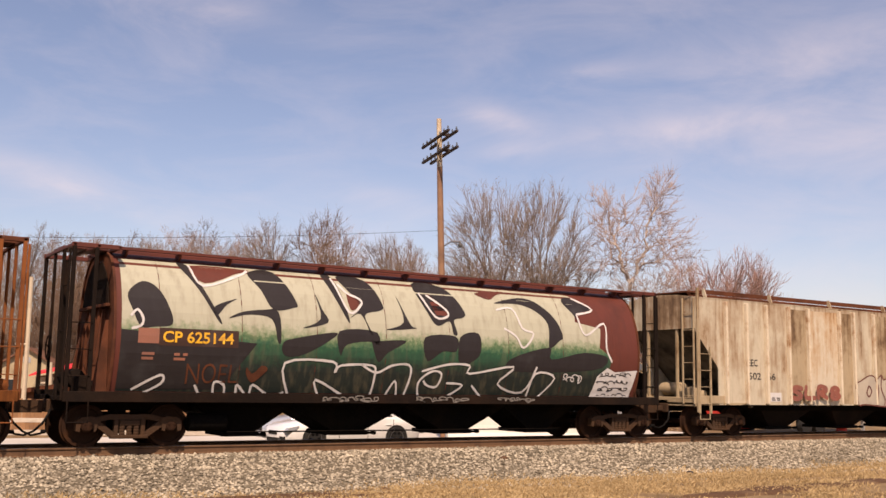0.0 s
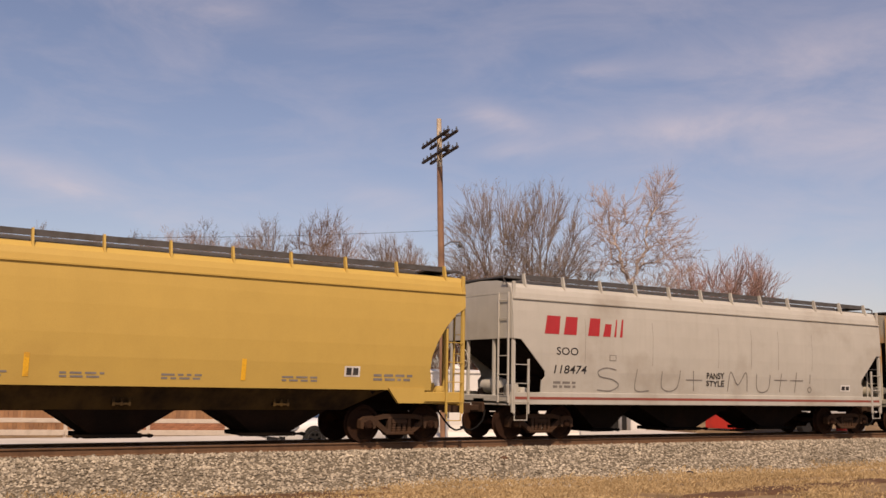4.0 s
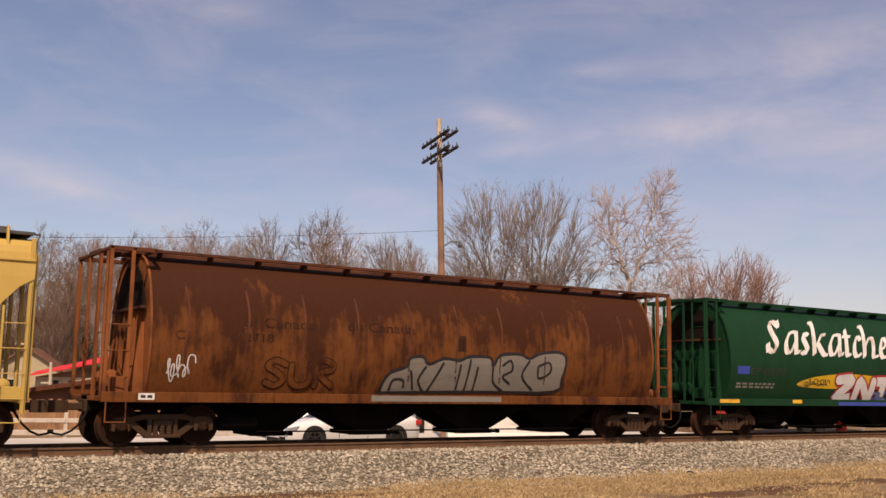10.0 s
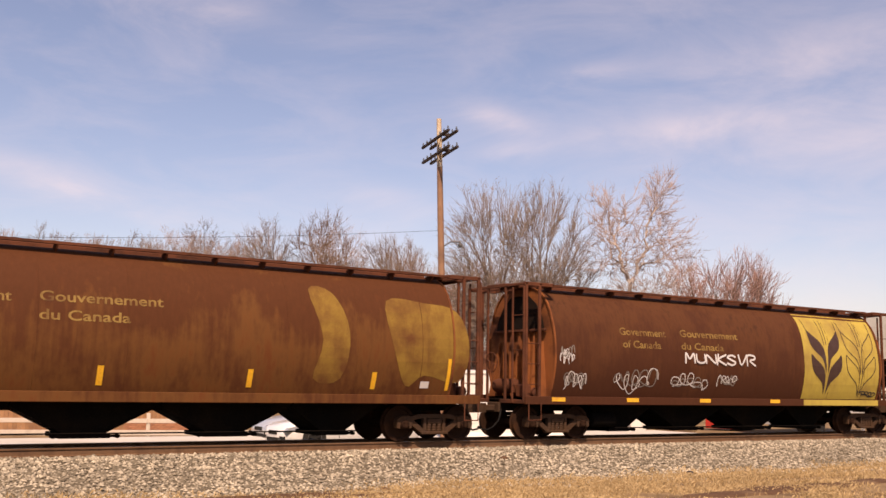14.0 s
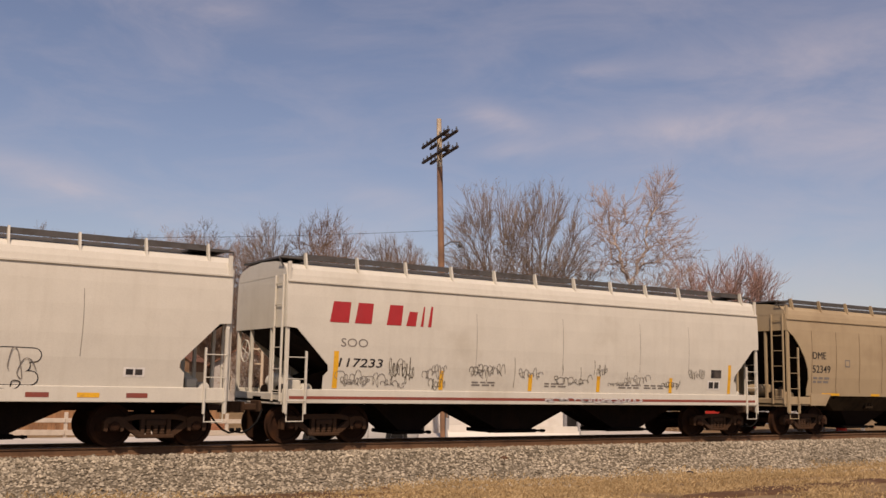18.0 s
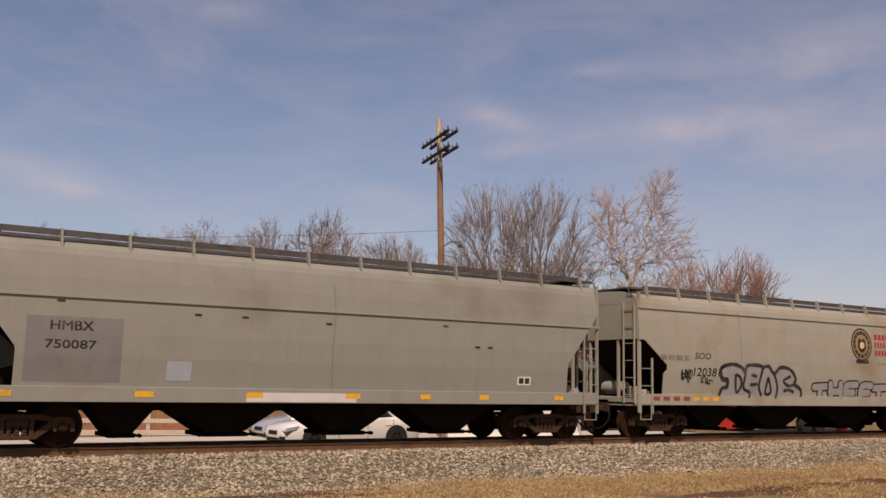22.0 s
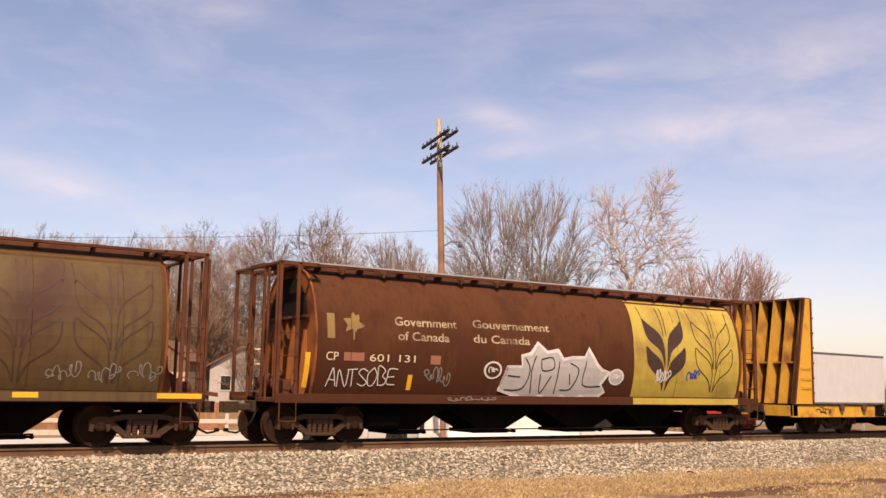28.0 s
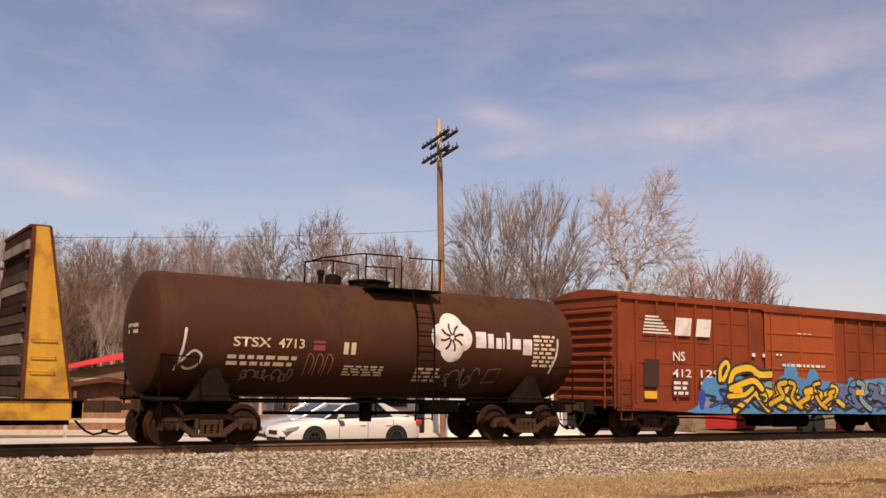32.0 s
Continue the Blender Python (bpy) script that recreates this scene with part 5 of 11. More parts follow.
def boxcar(left, right, tl, tr):
    c, hl = (left + right) / 2, (right - left) / 2
    car = thing("boxcar", "brick-red steel boxcar with ribbed ends and blue and yellow graffiti", "boxcar", "freight cars of the train")
    z0, z1 = 0.92, 4.12
    part("body_shell", Build().box(-hl + 0.06, hl - 0.06, -1.40, 1.40, z0, z1), BOX_RED, car)
    part("roof", Build().prism([(-1.47, z1 - 0.02), (-1.47, z1 + 0.06), (-0.7, z1 + 0.20), (0, z1 + 0.26), (0.7, z1 + 0.20), (1.47, z1 + 0.06), (1.47, z1 - 0.02)], -hl - 0.05, hl + 0.05, "yz"), BOX_RED, car)
    for i in range(16):
        x = -hl + 0.5 + (2 * hl - 1.0) * i / 15
        part("roof_rib", Build().prism([(-1.46, z1 + 0.06), (-0.7, z1 + 0.20), (0, z1 + 0.26), (0.7, z1 + 0.20), (1.46, z1 + 0.06), (1.46, z1 + 0.10), (0, z1 + 0.30), (-1.46, z1 + 0.10)], x - 0.03, x + 0.03, "yz"), BOX_RED, car)
    for k in (-1, 1):
        e = part("end_wall", Build().box(k * (hl - 0.06), k * (hl - 0.02), -1.42, 1.42, z0, z1), BOX_RED, car)
        for i in range(11):
            z = z0 + 0.22 + i * 0.255
            w = [(k * (hl - 0.02), z - 0.06), (k * (hl + 0.055), z - 0.035), (k * (hl + 0.055), z + 0.035), (k * (hl - 0.02), z + 0.06)]
            part("end_corrugation", Build().prism(w, -1.18, 1.18), BOX_RED, e)
        part("end_panel", Build().prism([(-1.42, z1 - 0.3), (-1.42, z1), (0, z1 + 0.22), (1.42, z1), (1.42, z1 - 0.3)], k * (hl - 0.03), k * (hl + 0.0), "yz"), BOX_RED, e)
        for y in (-1.43, 1.43):
            part("corner_post", Build().box(k * (hl - 0.10), k * (hl + 0.01), y - 0.035, y + 0.035, z0 - 0.02, z1, 0.01), BOX_RED, e)
        end_ladder(car, k * (hl + 0.08), -1.38, -0.95, 0.85, 2.3, 0.40, BOX_RED)
        ladder(car, k * (hl - 0.08), k * (hl - 0.5), -1.49, 0.8, 2.2, 0.40, BOX_RED)
        stirrup(car, k * (hl - 0.3), BOX_RED, y=-1.46)
        part("cushion_pocket", Build().box(k * hl, k * (hl + 0.30), -0.4, 0.4, 0.66, 1.1, 0.02), SHADE_STEEL, car)
        part("side_gusset", Build().prism([(k * hl, z0), (k * (hl - 3.2), z0), (k * (hl - 3.4), 0.72), (k * (hl - 1.5), 0.80), (k * hl, 0.80)], -1.43, -1.38), BOX_RED, car)
    for y in (-1, 1):
        part("side_sill", Build().prism([(-hl, z0 - 0.02), (-hl, z0 + 0.1), (hl, z0 + 0.1), (hl, z0 - 0.02), (hl - 4.0, 0.70), (-hl + 4.0, 0.70)], y * 1.40, y * 1.45), BOX_RED, car)
        part("eave_rail", Build().box(-hl, hl, y * 1.40, y * 1.48, z1 - 0.10, z1, 0.01), BOX_RED, car)
        if y < 0:
            for i in range(19):
                x = -hl + 0.72 + (2 * hl - 1.44) * i / 18
                if 6 < i < 12:
                    continue
                part("side_post", Build().box(x - 0.035, x + 0.035, y * 1.39, y * 1.47, z0 + 0.1, z1 - 0.1, 0.012), BOX_RED, car)
                if i < 18 and i != 6:
                    for z in (1.55, 2.2, 2.85, 3.5):
                        part("panel_bead", Build().box(x + 0.12, x + 0.66, y * 1.395, y * 1.415, z - 0.02, z + 0.02, 0.006), BOX_RED, car)
            dw = 1.75
            d = part("sliding_door", Build().box(-dw, dw, y * 1.42, y * 1.475, z0 + 0.06, z1 - 0.14, 0.012), DOOR_RED, car, "brighter red sliding door with recessed panels")
            for z in (1.55, 2.15, 2.75, 3.3):
                part("door_corrugation", Build().box(-dw + 0.08, dw - 0.08, y * 1.47, y * 1.50, z - 0.035, z + 0.035, 0.012), DOOR_RED, d)
            for x in (-dw, 0, dw):
                part("door_stile", Build().box(x - 0.04, x + 0.04, y * 1.47, y * 1.505, z0 + 0.08, z1 - 0.16, 0.01), DOOR_RED, d)
            part("door_rod", Build().tube([(-dw + 0.25, y * 1.53, z0 + 0.1), (-dw + 0.25, y * 1.53, z1 - 0.2)], 0.022, 6), DOOR_RED, d)
            part("door_track", Build().box(-dw - 0.1, dw + 3.4, y * 1.45, y * 1.52, z0 + 0.0, z0 + 0.06, 0.008), BOX_RED, car)
            part("door_track", Build().box(-dw - 0.1, dw + 3.4, y * 1.45, y * 1.54, z1 - 0.16, z1 - 0.10, 0.008), BOX_RED, car)
    part("centre_sill", Build().box(-hl, hl, -0.35, 0.35, 0.62, 0.95), BLACK, car)
    part("brake_valve", Build().box(-1.6, -0.9, -1.05, -0.45, 0.30, 0.70, 0.03), BLACK, car)
    part("air_reservoir", Build().lathe([(0.05, -0.85), (0.24, -0.75), (0.24, 0.75), (0.05, 0.85)], 12, "x", (0.1, -0.85, 0.50)), BLACK, car, smooth=40)
    part("brake_cylinder", Build().lathe([(0.05, -0.45), (0.17, -0.4), (0.17, 0.4), (0.05, 0.45)], 12, "x", (3.2, -0.8, 0.55)), BLACK, car, smooth=40)
    part("train_line", Build().tube([(-hl + 0.4, -0.55, 0.62), (-3, -0.6, 0.55), (0, -0.6, 0.35), (3, -0.6, 0.55), (hl - 0.4, -0.55, 0.62)], 0.03, 6), BLACK, car)
    part("brake_reservoir", Build().lathe([(0.05, -0.5), (0.2, -0.45), (0.2, 0.45), (0.05, 0.5)], 12, "x", (-1.5, -0.8, 0.72)), BLACK, car)
    ends_gear(car, hl + 0.28)
    truck(car, tl - c, c)
    truck(car, tr - c, c)
    return car, c, hl


# ---------------- the train, from its leading end ----------------
TRAIN = []


def roll(made):
    TRAIN.append(made)
    return made


c0 = roll(barrel_hopper("barrel_hopper_car", "rust-orange round-sided covered hopper car", -186.6, -169.75, -185.2, -171.1, RUST_BARREL, ORANGE_RUST, RUSTY, ORANGE_RUST))
c1 = roll(barrel_hopper("barrel_hopper_car", "maroon round-sided covered hopper car covered in cream and green graffiti", -168.9, -152.05, -167.40, -153.25, MAROON, SHADE_STEEL, MAROON, RUSTY, sill=SHADE_STEEL))
c2 = roll(sloped_hopper("ribbed_hopper_car", "dirty cream ribbed covered hopper car with rust streaks and pink graffiti", -150.5, -134.0, -149.05, -135.3, CREAM_OLD, CUT_SHORT, 0.99, 4.24, FLATSIDE, CREAM_SOILED, RUSTY, ribs=14, end_low=3.3, roof_flat=True, brackets=6, sill=False, bay_mat=BLACK, slope_mat=SHADED_GREY, rib_mat=CREAM_POST, posts_at=(-6.95, -6.0, -5.05, -3.95, -2.95, -1.28, -0.5, 0.65, 1.55, 3.2, 4.15, 5.3, 6.25, 7.18)))
c3 = roll(sloped_hopper("smooth_hopper_car", "clean yellow smooth-sided covered hopper car", -132.4, -115.45, -131.0, -117.1, YELLOW, CUT_CURVED, 1.30, 3.95, PLATE, groove=3.80, end_low=3.42, sill=False, bay_mat=SHADED_YELLOW, slope_mat=SHADE_STEEL))
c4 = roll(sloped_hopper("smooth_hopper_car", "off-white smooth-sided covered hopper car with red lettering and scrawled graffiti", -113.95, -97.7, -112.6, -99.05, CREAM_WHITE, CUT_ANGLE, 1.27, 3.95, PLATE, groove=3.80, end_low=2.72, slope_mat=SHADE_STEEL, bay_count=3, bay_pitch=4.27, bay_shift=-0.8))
c5 = roll(sloped_hopper("ribbed_hopper_car", "grey ribbed covered hopper car with orange rust blooms", -96.4, -79.4, -95.0, -80.85, GREY_RUSTED, CUT_LONG, 1.33, 4.15, FLATSIDE, ribs=16, posts_at=(-6.28, -5.44, -4.61, -3.7, -2.75, -1.95, -1.15, -0.18, 0.74, 1.72, 2.59, 3.43, 4.17, 5.02, 5.84, 6.64), end_low=3.25, roof_flat=True, brackets=11, sill=False, bay_mat=SHADED_GREY, slope_mat=SHADE_STEEL))
c6 = roll(sloped_hopper("smooth_hopper_car", "yellow smooth-sided covered hopper car with white bubble graffiti", -77.9, -60.87, -76.3, -62.3, YELLOW, CUT_CURVED, 1.30, 3.95, PLATE, groove=3.80, end_low=3.42, sill=False, bay_mat=SHADED_YELLOW, slope_mat=SHADE_STEEL))
c7 = roll(barrel_hopper("barrel_hopper_car", "heavily rusted orange-brown round-sided covered hopper car", -59.4, -42.77, -57.95, -43.9, RUST_BARREL, ORANGE_RUST, RUSTY, ORANGE_RUST))
c8 = roll(barrel_hopper("barrel_hopper_car", "deep green round-sided covered hopper car with orange lilies and white script", -41.25, -24.74, -39.85, -26.0, GREEN, GREEN, GREEN, GREEN))
c9 = roll(barrel_hopper("barrel_hopper_car", "faded brown round-sided covered hopper car with worn yellow lettering", -23.0, -6.43, -21.6, -7.6, BROWN, RUSTY, RUSTY, ORANGE_RUST))
c10 = roll(barrel_hopper("barrel_hopper_car", "dark brown round-sided covered hopper car with painted wheat panels", -4.95, 11.65, -3.55, 10.5, DARK_BROWN, RUSTY, RUSTY, ORANGE_RUST))
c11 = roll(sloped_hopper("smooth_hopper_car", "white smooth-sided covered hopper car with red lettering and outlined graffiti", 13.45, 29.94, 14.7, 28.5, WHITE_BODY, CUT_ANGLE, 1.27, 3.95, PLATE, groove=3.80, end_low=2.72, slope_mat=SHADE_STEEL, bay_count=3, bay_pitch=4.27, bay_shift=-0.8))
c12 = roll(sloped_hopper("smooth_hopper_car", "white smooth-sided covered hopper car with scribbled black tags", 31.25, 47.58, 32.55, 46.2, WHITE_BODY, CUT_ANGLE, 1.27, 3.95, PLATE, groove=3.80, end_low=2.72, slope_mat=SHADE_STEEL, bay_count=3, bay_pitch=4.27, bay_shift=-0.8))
c13 = roll(sloped_hopper("smooth_hopper_car", "tan smooth-sided covered hopper car with faint panel seams", 49.0, 66.16, 50.4, 64.6, TAN, CUT_CURVED, 1.30, 3.95, PLATE, groove=3.80, end_low=3.42, sill=False, bay_mat=SHADED_TAN, slope_mat=SHADE_STEEL))
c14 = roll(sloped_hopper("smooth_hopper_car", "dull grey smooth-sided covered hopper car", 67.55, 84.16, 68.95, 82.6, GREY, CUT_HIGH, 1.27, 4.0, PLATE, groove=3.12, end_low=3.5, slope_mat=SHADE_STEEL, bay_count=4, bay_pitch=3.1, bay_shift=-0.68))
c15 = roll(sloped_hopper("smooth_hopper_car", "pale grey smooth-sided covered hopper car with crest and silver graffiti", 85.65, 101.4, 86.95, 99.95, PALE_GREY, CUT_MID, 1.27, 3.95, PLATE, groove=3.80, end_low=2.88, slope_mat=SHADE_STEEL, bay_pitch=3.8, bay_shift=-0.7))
c16 = roll(barrel_hopper("barrel_hopper_car", "red-brown round-sided covered hopper car with teal and grey graffiti", 102.75, 119.49, 104.1, 118.2, RED_BROWN, RUSTY, RUSTY, ORANGE_RUST))
c17 = roll(barrel_hopper("barrel_hopper_car", "olive-brown round-sided covered hopper car with faded wheat panels", 121.2, 137.7, 122.5, 136.5, OLIVE_BROWN, RUSTY, RUSTY, ORANGE_RUST))
c18 = roll(barrel_hopper("barrel_hopper_car", "brown round-sided covered hopper car with bright wheat panels and silver graffiti", 139.4, 155.95, 140.75, 154.6, DARK_BROWN, RUSTY, RUSTY, ORANGE_RUST, lip=True))
c19 = roll(bulkhead_flat(157.6, 178.6, 160.3, 174.75))
c20 = roll(tank_car(180.1, 191.9, 181.45, 190.4, 179.9, 192.0))
c21 = roll(boxcar(193.42, 209.6, 195.1, 207.9))


# ---------------- trees ----------------
def spike(bld, p, q, w):
    """A slender three-sided twig that ends in a point."""
    d = (q - p).normalized()
    a = d.orthogonal().normalized() * w
    c = d.cross(a)
    bld.add((p + a, p - a * 0.5 + c * 0.87, p - a * 0.5 - c * 0.87, q), ((0, 1, 3), (1, 2, 3), (2, 0, 3)))


def grow(rng, trunk, crown, p, d, length, r, level, style):
    """One branch and, from it, the next ones. Thick wood goes to trunk, thin wood to crown."""
    last = style["levels"]
    n = 4 if level < 2 else 3 if level < last - 1 else 2
    pts = [Vector(p)]
    d = Vector(d).normalized()
    up = style["up"] * (1.0 if level < 3 else 0.6)
    for i in range(n):
        j = style["gnarl"] * (0.5 + 0.3 * level)
        d = (d + Vector((rng.uniform(-j, j), rng.uniform(-j, j), rng.uniform(-j, j) + up * 0.12))).normalized()
        pts.append(pts[-1] + d * (length / n))
    r1 = r * (0.62 if level else 0.72)
    if level >= last:
        spike(crown, pts[0], pts[-1], style["twig"])
        return
    sides = 7 if level == 0 else 5 if level < 3 else 3
    (trunk if level < 3 else crown).tube(pts, r, sides, r1)
    kids = style["kids"][level]
    for i in range(kids):
        u = rng.uniform(style["from"][level], 1.0) if i < kids - 1 else 1.0
        k = min(n - 1, int(u * n))
        q = pts[k].lerp(pts[k + 1], u * n - k)
        a = rng.uniform(0, 2 * math.pi)
        side = d.cross(Vector((math.cos(a), math.sin(a), 0.3))).normalized()
        spread = style["spread"][level] * rng.uniform(0.55, 1.3) * (0.5 if u == 1.0 else 1.0)
        nd = (d * math.cos(spread) + side * math.sin(spread) + Vector((0, 0, up * 0.22))).normalized()
        ratio = style["ratio"] * rng.uniform(0.7, 1.2) * (1.15 - 0.3 * u if level else 1.25 - 0.45 * u)
        grow(rng, trunk, crown, q, nd, length * ratio, max(0.009, r1 * (0.78 if u == 1.0 else 0.62) * rng.uniform(0.8, 1.1)), level + 1, style)


MAPLE = dict(levels=5, twig=0.0055, kids=(6, 6, 5, 5, 6), spread=(0.58, 0.58, 0.66, 0.75, 0.75), ratio=0.63, up=0.40, gnarl=0.07, **{"from": (0.28, 0.22, 0.15, 0.1, 0.05)})
TALL = dict(levels=5, twig=0.007, kids=(8, 6, 5, 5, 6), spread=(0.62, 0.64, 0.7, 0.78, 0.78), ratio=0.56, up=0.40, gnarl=0.08, **{"from": (0.42, 0.2, 0.15, 0.1, 0.05)})
SYCAMORE = dict(levels=5, twig=0.007, kids=(7, 6, 6, 6, 7), spread=(0.55, 0.70, 0.85, 0.95, 0.95), ratio=0.57, up=0.34, gnarl=0.16, **{"from": (0.42, 0.22, 0.15, 0.1, 0.05)})
VASE = dict(levels=4, twig=0.007, kids=(8, 7, 6, 7), spread=(0.55, 0.55, 0.6, 0.65), ratio=0.66, up=0.6, gnarl=0.10, **{"from": (0.08, 0.12, 0.1, 0.05)})


def bundle(rng, trunk, crown, p, tips, total, r, wiggle, reach, twig, side=None):
    """A branch that carries the given twig tips: it runs part of the way towards their middle and forks, with girth by the number of tips."""
    n = len(tips)
    r0 = max(0.010, r * math.sqrt(n / total))
    if n <= 1:
        q = tips[0]
        spike(crown, p, q, twig * 1.5)
        d = q - p
        for i in range(5):
            u = rng.uniform(0.25, 0.95)
            v = Vector((rng.uniform(-1, 1), rng.uniform(-1, 1), rng.uniform(-0.3, 1.1))).normalized()
            spike(crown, p + d * u, p + d * u + (d.normalized() * 0.8 + v * 0.8) * rng.uniform(0.25, 0.75), twig)
        return
    mid = sum(tips, Vector()) / n
    d = mid - p
    w = d.length * wiggle
    jog = lambda s_: Vector((rng.uniform(-s_, s_), rng.uniform(-s_, s_), rng.uniform(-s_, s_) * 0.5))
    q = p + d * reach * rng.uniform(0.8, 1.2) + jog(w * 0.5)
    a, b_ = rng.choice(tips), rng.choice(tips)
    for _ in range(6):
        c_ = rng.choice(tips)
        if (c_ - a).length > (b_ - a).length:
            b_ = c_
    one = [t for t in tips if (t - a).length <= (t - b_).length]
    two = [t for t in tips if (t - a).length > (t - b_).length]
    r1 = max(0.008, r * math.sqrt(max(len(one), len(two), 1) / total))
    (trunk if n > total / 40 else crown).tube([p, p.lerp(q, 0.35) + jog(w * 0.18), p.lerp(q, 0.7) + jog(w * 0.18), q], r0, 7 if n > total / 3 else 5 if n > 12 else 3, r1)
    for grp in (one, two):
        if grp:
            bundle(rng, trunk, crown, q, grp, total, r, wiggle, reach, twig)


def crowned(seed, blobs, count, r, bark, twig_mat, wiggle=0.10, reach=0.30, twig=0.012, foot=(0.0, 0.0), fork=2.0, hollow=0.5):
    """A tree whose twigs fill the given rounded masses (x, y, z, half width, half height, share), in metres."""
    rng = random.Random(seed)
    tips = []
    for x, y, z, hw, hh, share in blobs:
        for i in range(int(count * share)):
            v = Vector((rng.gauss(0, 1), rng.gauss(0, 1), rng.gauss(0, 1))).normalized() * (hollow + (1 - hollow) * rng.random() ** 0.6) * rng.uniform(0.9, 1.06)
            tips.append(Vector((x + v.x * hw, y + v.y * hw, z + v.z * hh)))
    t, c = Build(), Build()
    base = Vector((foot[0], foot[1], fork))
    t.tube([(foot[0], foot[1], -0.3), (foot[0], foot[1], fork * 0.5), tuple(base)], r * 1.15, 9, r)
    bundle(rng, t, c, base, tips, len(tips), r, wiggle, reach, twig)
    out = []
    for name, bld, mat in (("trunk", t, bark), ("crown", c, twig_mat)):
        me = bpy.data.meshes.new(name)
        me.from_pydata(bld.v, [], bld.f)
        me.materials.append(mat)
        out.append(me)
    return out


def tree_meshes(seed, style, trunk_len, r, bark, twig):
    rng = random.Random(seed)
    t, c = Build(), Build()
    grow(rng, t, c, (0, 0, -0.3), (0, 0, 1), trunk_len, r, 0, style)
    top = sorted(v[2] for v in c.v)[-max(1, len(c.v) // 150)]
    out = []
    for name, bld, mat in (("trunk", t, bark), ("crown", c, twig)):
        me = bpy.data.meshes.new(name)
        me.from_pydata([tuple(a / top for a in v) for v in bld.v], [], bld.f)
        me.materials.append(mat)
        out.append(me)
    return out


KINDS = {
    "maple": [tree_meshes(s, MAPLE, 5.6, 0.15, BARK_GREY, TWIG_GREY) for s in (3, 8)],
    "tall": [tree_meshes(s, TALL, 9.0, 0.13, b, t) for s, b, t in ((11, BARK_DARK, TWIG_WARM), (12, BARK_GREY, TWIG_PINK), (13, BARK_DARK, TWIG_GREY), (14, BARK_DARK, TWIG_WARM))],
    "wood": [crowned(s_, [(0, 0, z_, w_, h_, 1.0)], 640, 0.20, b_, t_, 0.13, 0.26, 0.014, fork=3.0, hollow=0.3) for s_, z_, w_, h_, b_, t_ in ((61, 11.0, 3.7, 6.0, BARK_GREY, TWIG_PINK), (62, 11.4, 3.2, 5.8, BARK_DARK, TWIG_GREY), (63, 10.8, 3.4, 6.0, BARK_GREY, TWIG_WARM))],
    "maple_west": [crowned(51, [(-0.3, 0.2, 11.2, 4.3, 6.5, 0.8), (-1.8, 1.0, 8.4, 3.2, 4.0, 0.2)], 1250, 0.30, BARK_DARK, TWIG_GREY, 0.06, 0.22, 0.0135, foot=(0.9, -0.5), fork=1.6)],
    "maple_east": [crowned(52, [(0.2, 0, 11.4, 4.2, 6.7, 0.8), (2.0, -1.2, 8.6, 3.2, 4.2, 0.2)], 1250, 0.30, BARK_DARK, TWIG_GREY, 0.06, 0.22, 0.0135, foot=(-0.6, 0.4), fork=1.8)],
    "old_sycamore": [crowned(53, [(1.3, -0.8, 11.6, 4.6, 4.4, 0.66), (2.4, -1.5, 16.0, 1.7, 2.4, 0.10), (-0.9, 0.6, 15.0, 1.7, 2.0, 0.08), (1.2, -0.8, 7.2, 3.6, 2.8, 0.16)], 1100, 0.26, BARK_PALE, TWIG_PINK, 0.22, 0.26, 0.014, fork=6.2, hollow=0.3)],
    "sycamore": [tree_meshes(21, SYCAMORE, 6.5, 0.15, BARK_PALE, TWIG_PINK)],
    "vase": [tree_meshes(s, VASE, 3.0, 0.075, BARK_DARK, TWIG_RED) for s in (31, 32)],
    "thicket": [tree_meshes(s, VASE, 3.0, 0.06, BARK_DARK, TWIG_WARM) for s in (33, 34)],
}


def tree(kind, which, x, y, h, label, wide=1.0, turn=None):
    t, c = KINDS[kind][which % len(KINDS[kind])]
    m = Matrix.Translation((x, y, GZ)) @ Matrix.Rotation((x * 7.3 + y * 3.1) % 6.28 if turn is None else turn, 4, "Z") @ Matrix.Diagonal((h * wide, h * wide, h, 1))
    ob = tagged(new("bare_tree"), label, "tree", "bare trees behind the lot")
    ob.matrix_basis = m
    part("trunk", t, None, ob)
    part("crown", c, None, ob)
    return ob


for i, (x, y, h) in enumerate([(14.6, 82.1, 16.4), (15.4, 73.2, 15.6), (16.5, 67.6, 15.0), (20.0, 75.0, 15.7), (19.8, 63.1, 13.7), (23.4, 70.4, 15.3), (23.5, 63.1, 14.3), (27.4, 70.2, 15.0), (26.6, 61.1, 14.3), (29.6, 64.0, 15.7), (32.9, 66.7, 16.7)]):
    tree("tall", i, x, y, h, "tall bare woodland tree with brown winter twigs")
for i, (x, y, h) in enumerate([(32.1, 59.9, 15.6), (33.4, 56.7, 16.8), (37.4, 54.1, 18.2), (42.4, 60.5, 18.3), (45.7, 58.4, 16.8), (43.1, 50.4, 15.7), (34.6, 61.5, 16.4), (47.8, 57.0, 15.8), (40.3, 58.5, 16.2), (30.8, 63.0, 16.0), (25.8, 63.5, 15.2), (21.8, 66.0, 15.2)]):
    tree("wood", i, x, y, h / 17.2, "tall bare woodland tree with grey-brown twigs")
tree("maple_west", 0, 44.9, 38.9, 1.05, "large bare maple with dense grey upswept branches", turn=0.0)
tree("maple_east", 0, 48.8, 38.0, 1.05, "large bare maple with brown-grey fanned branches", turn=0.0)
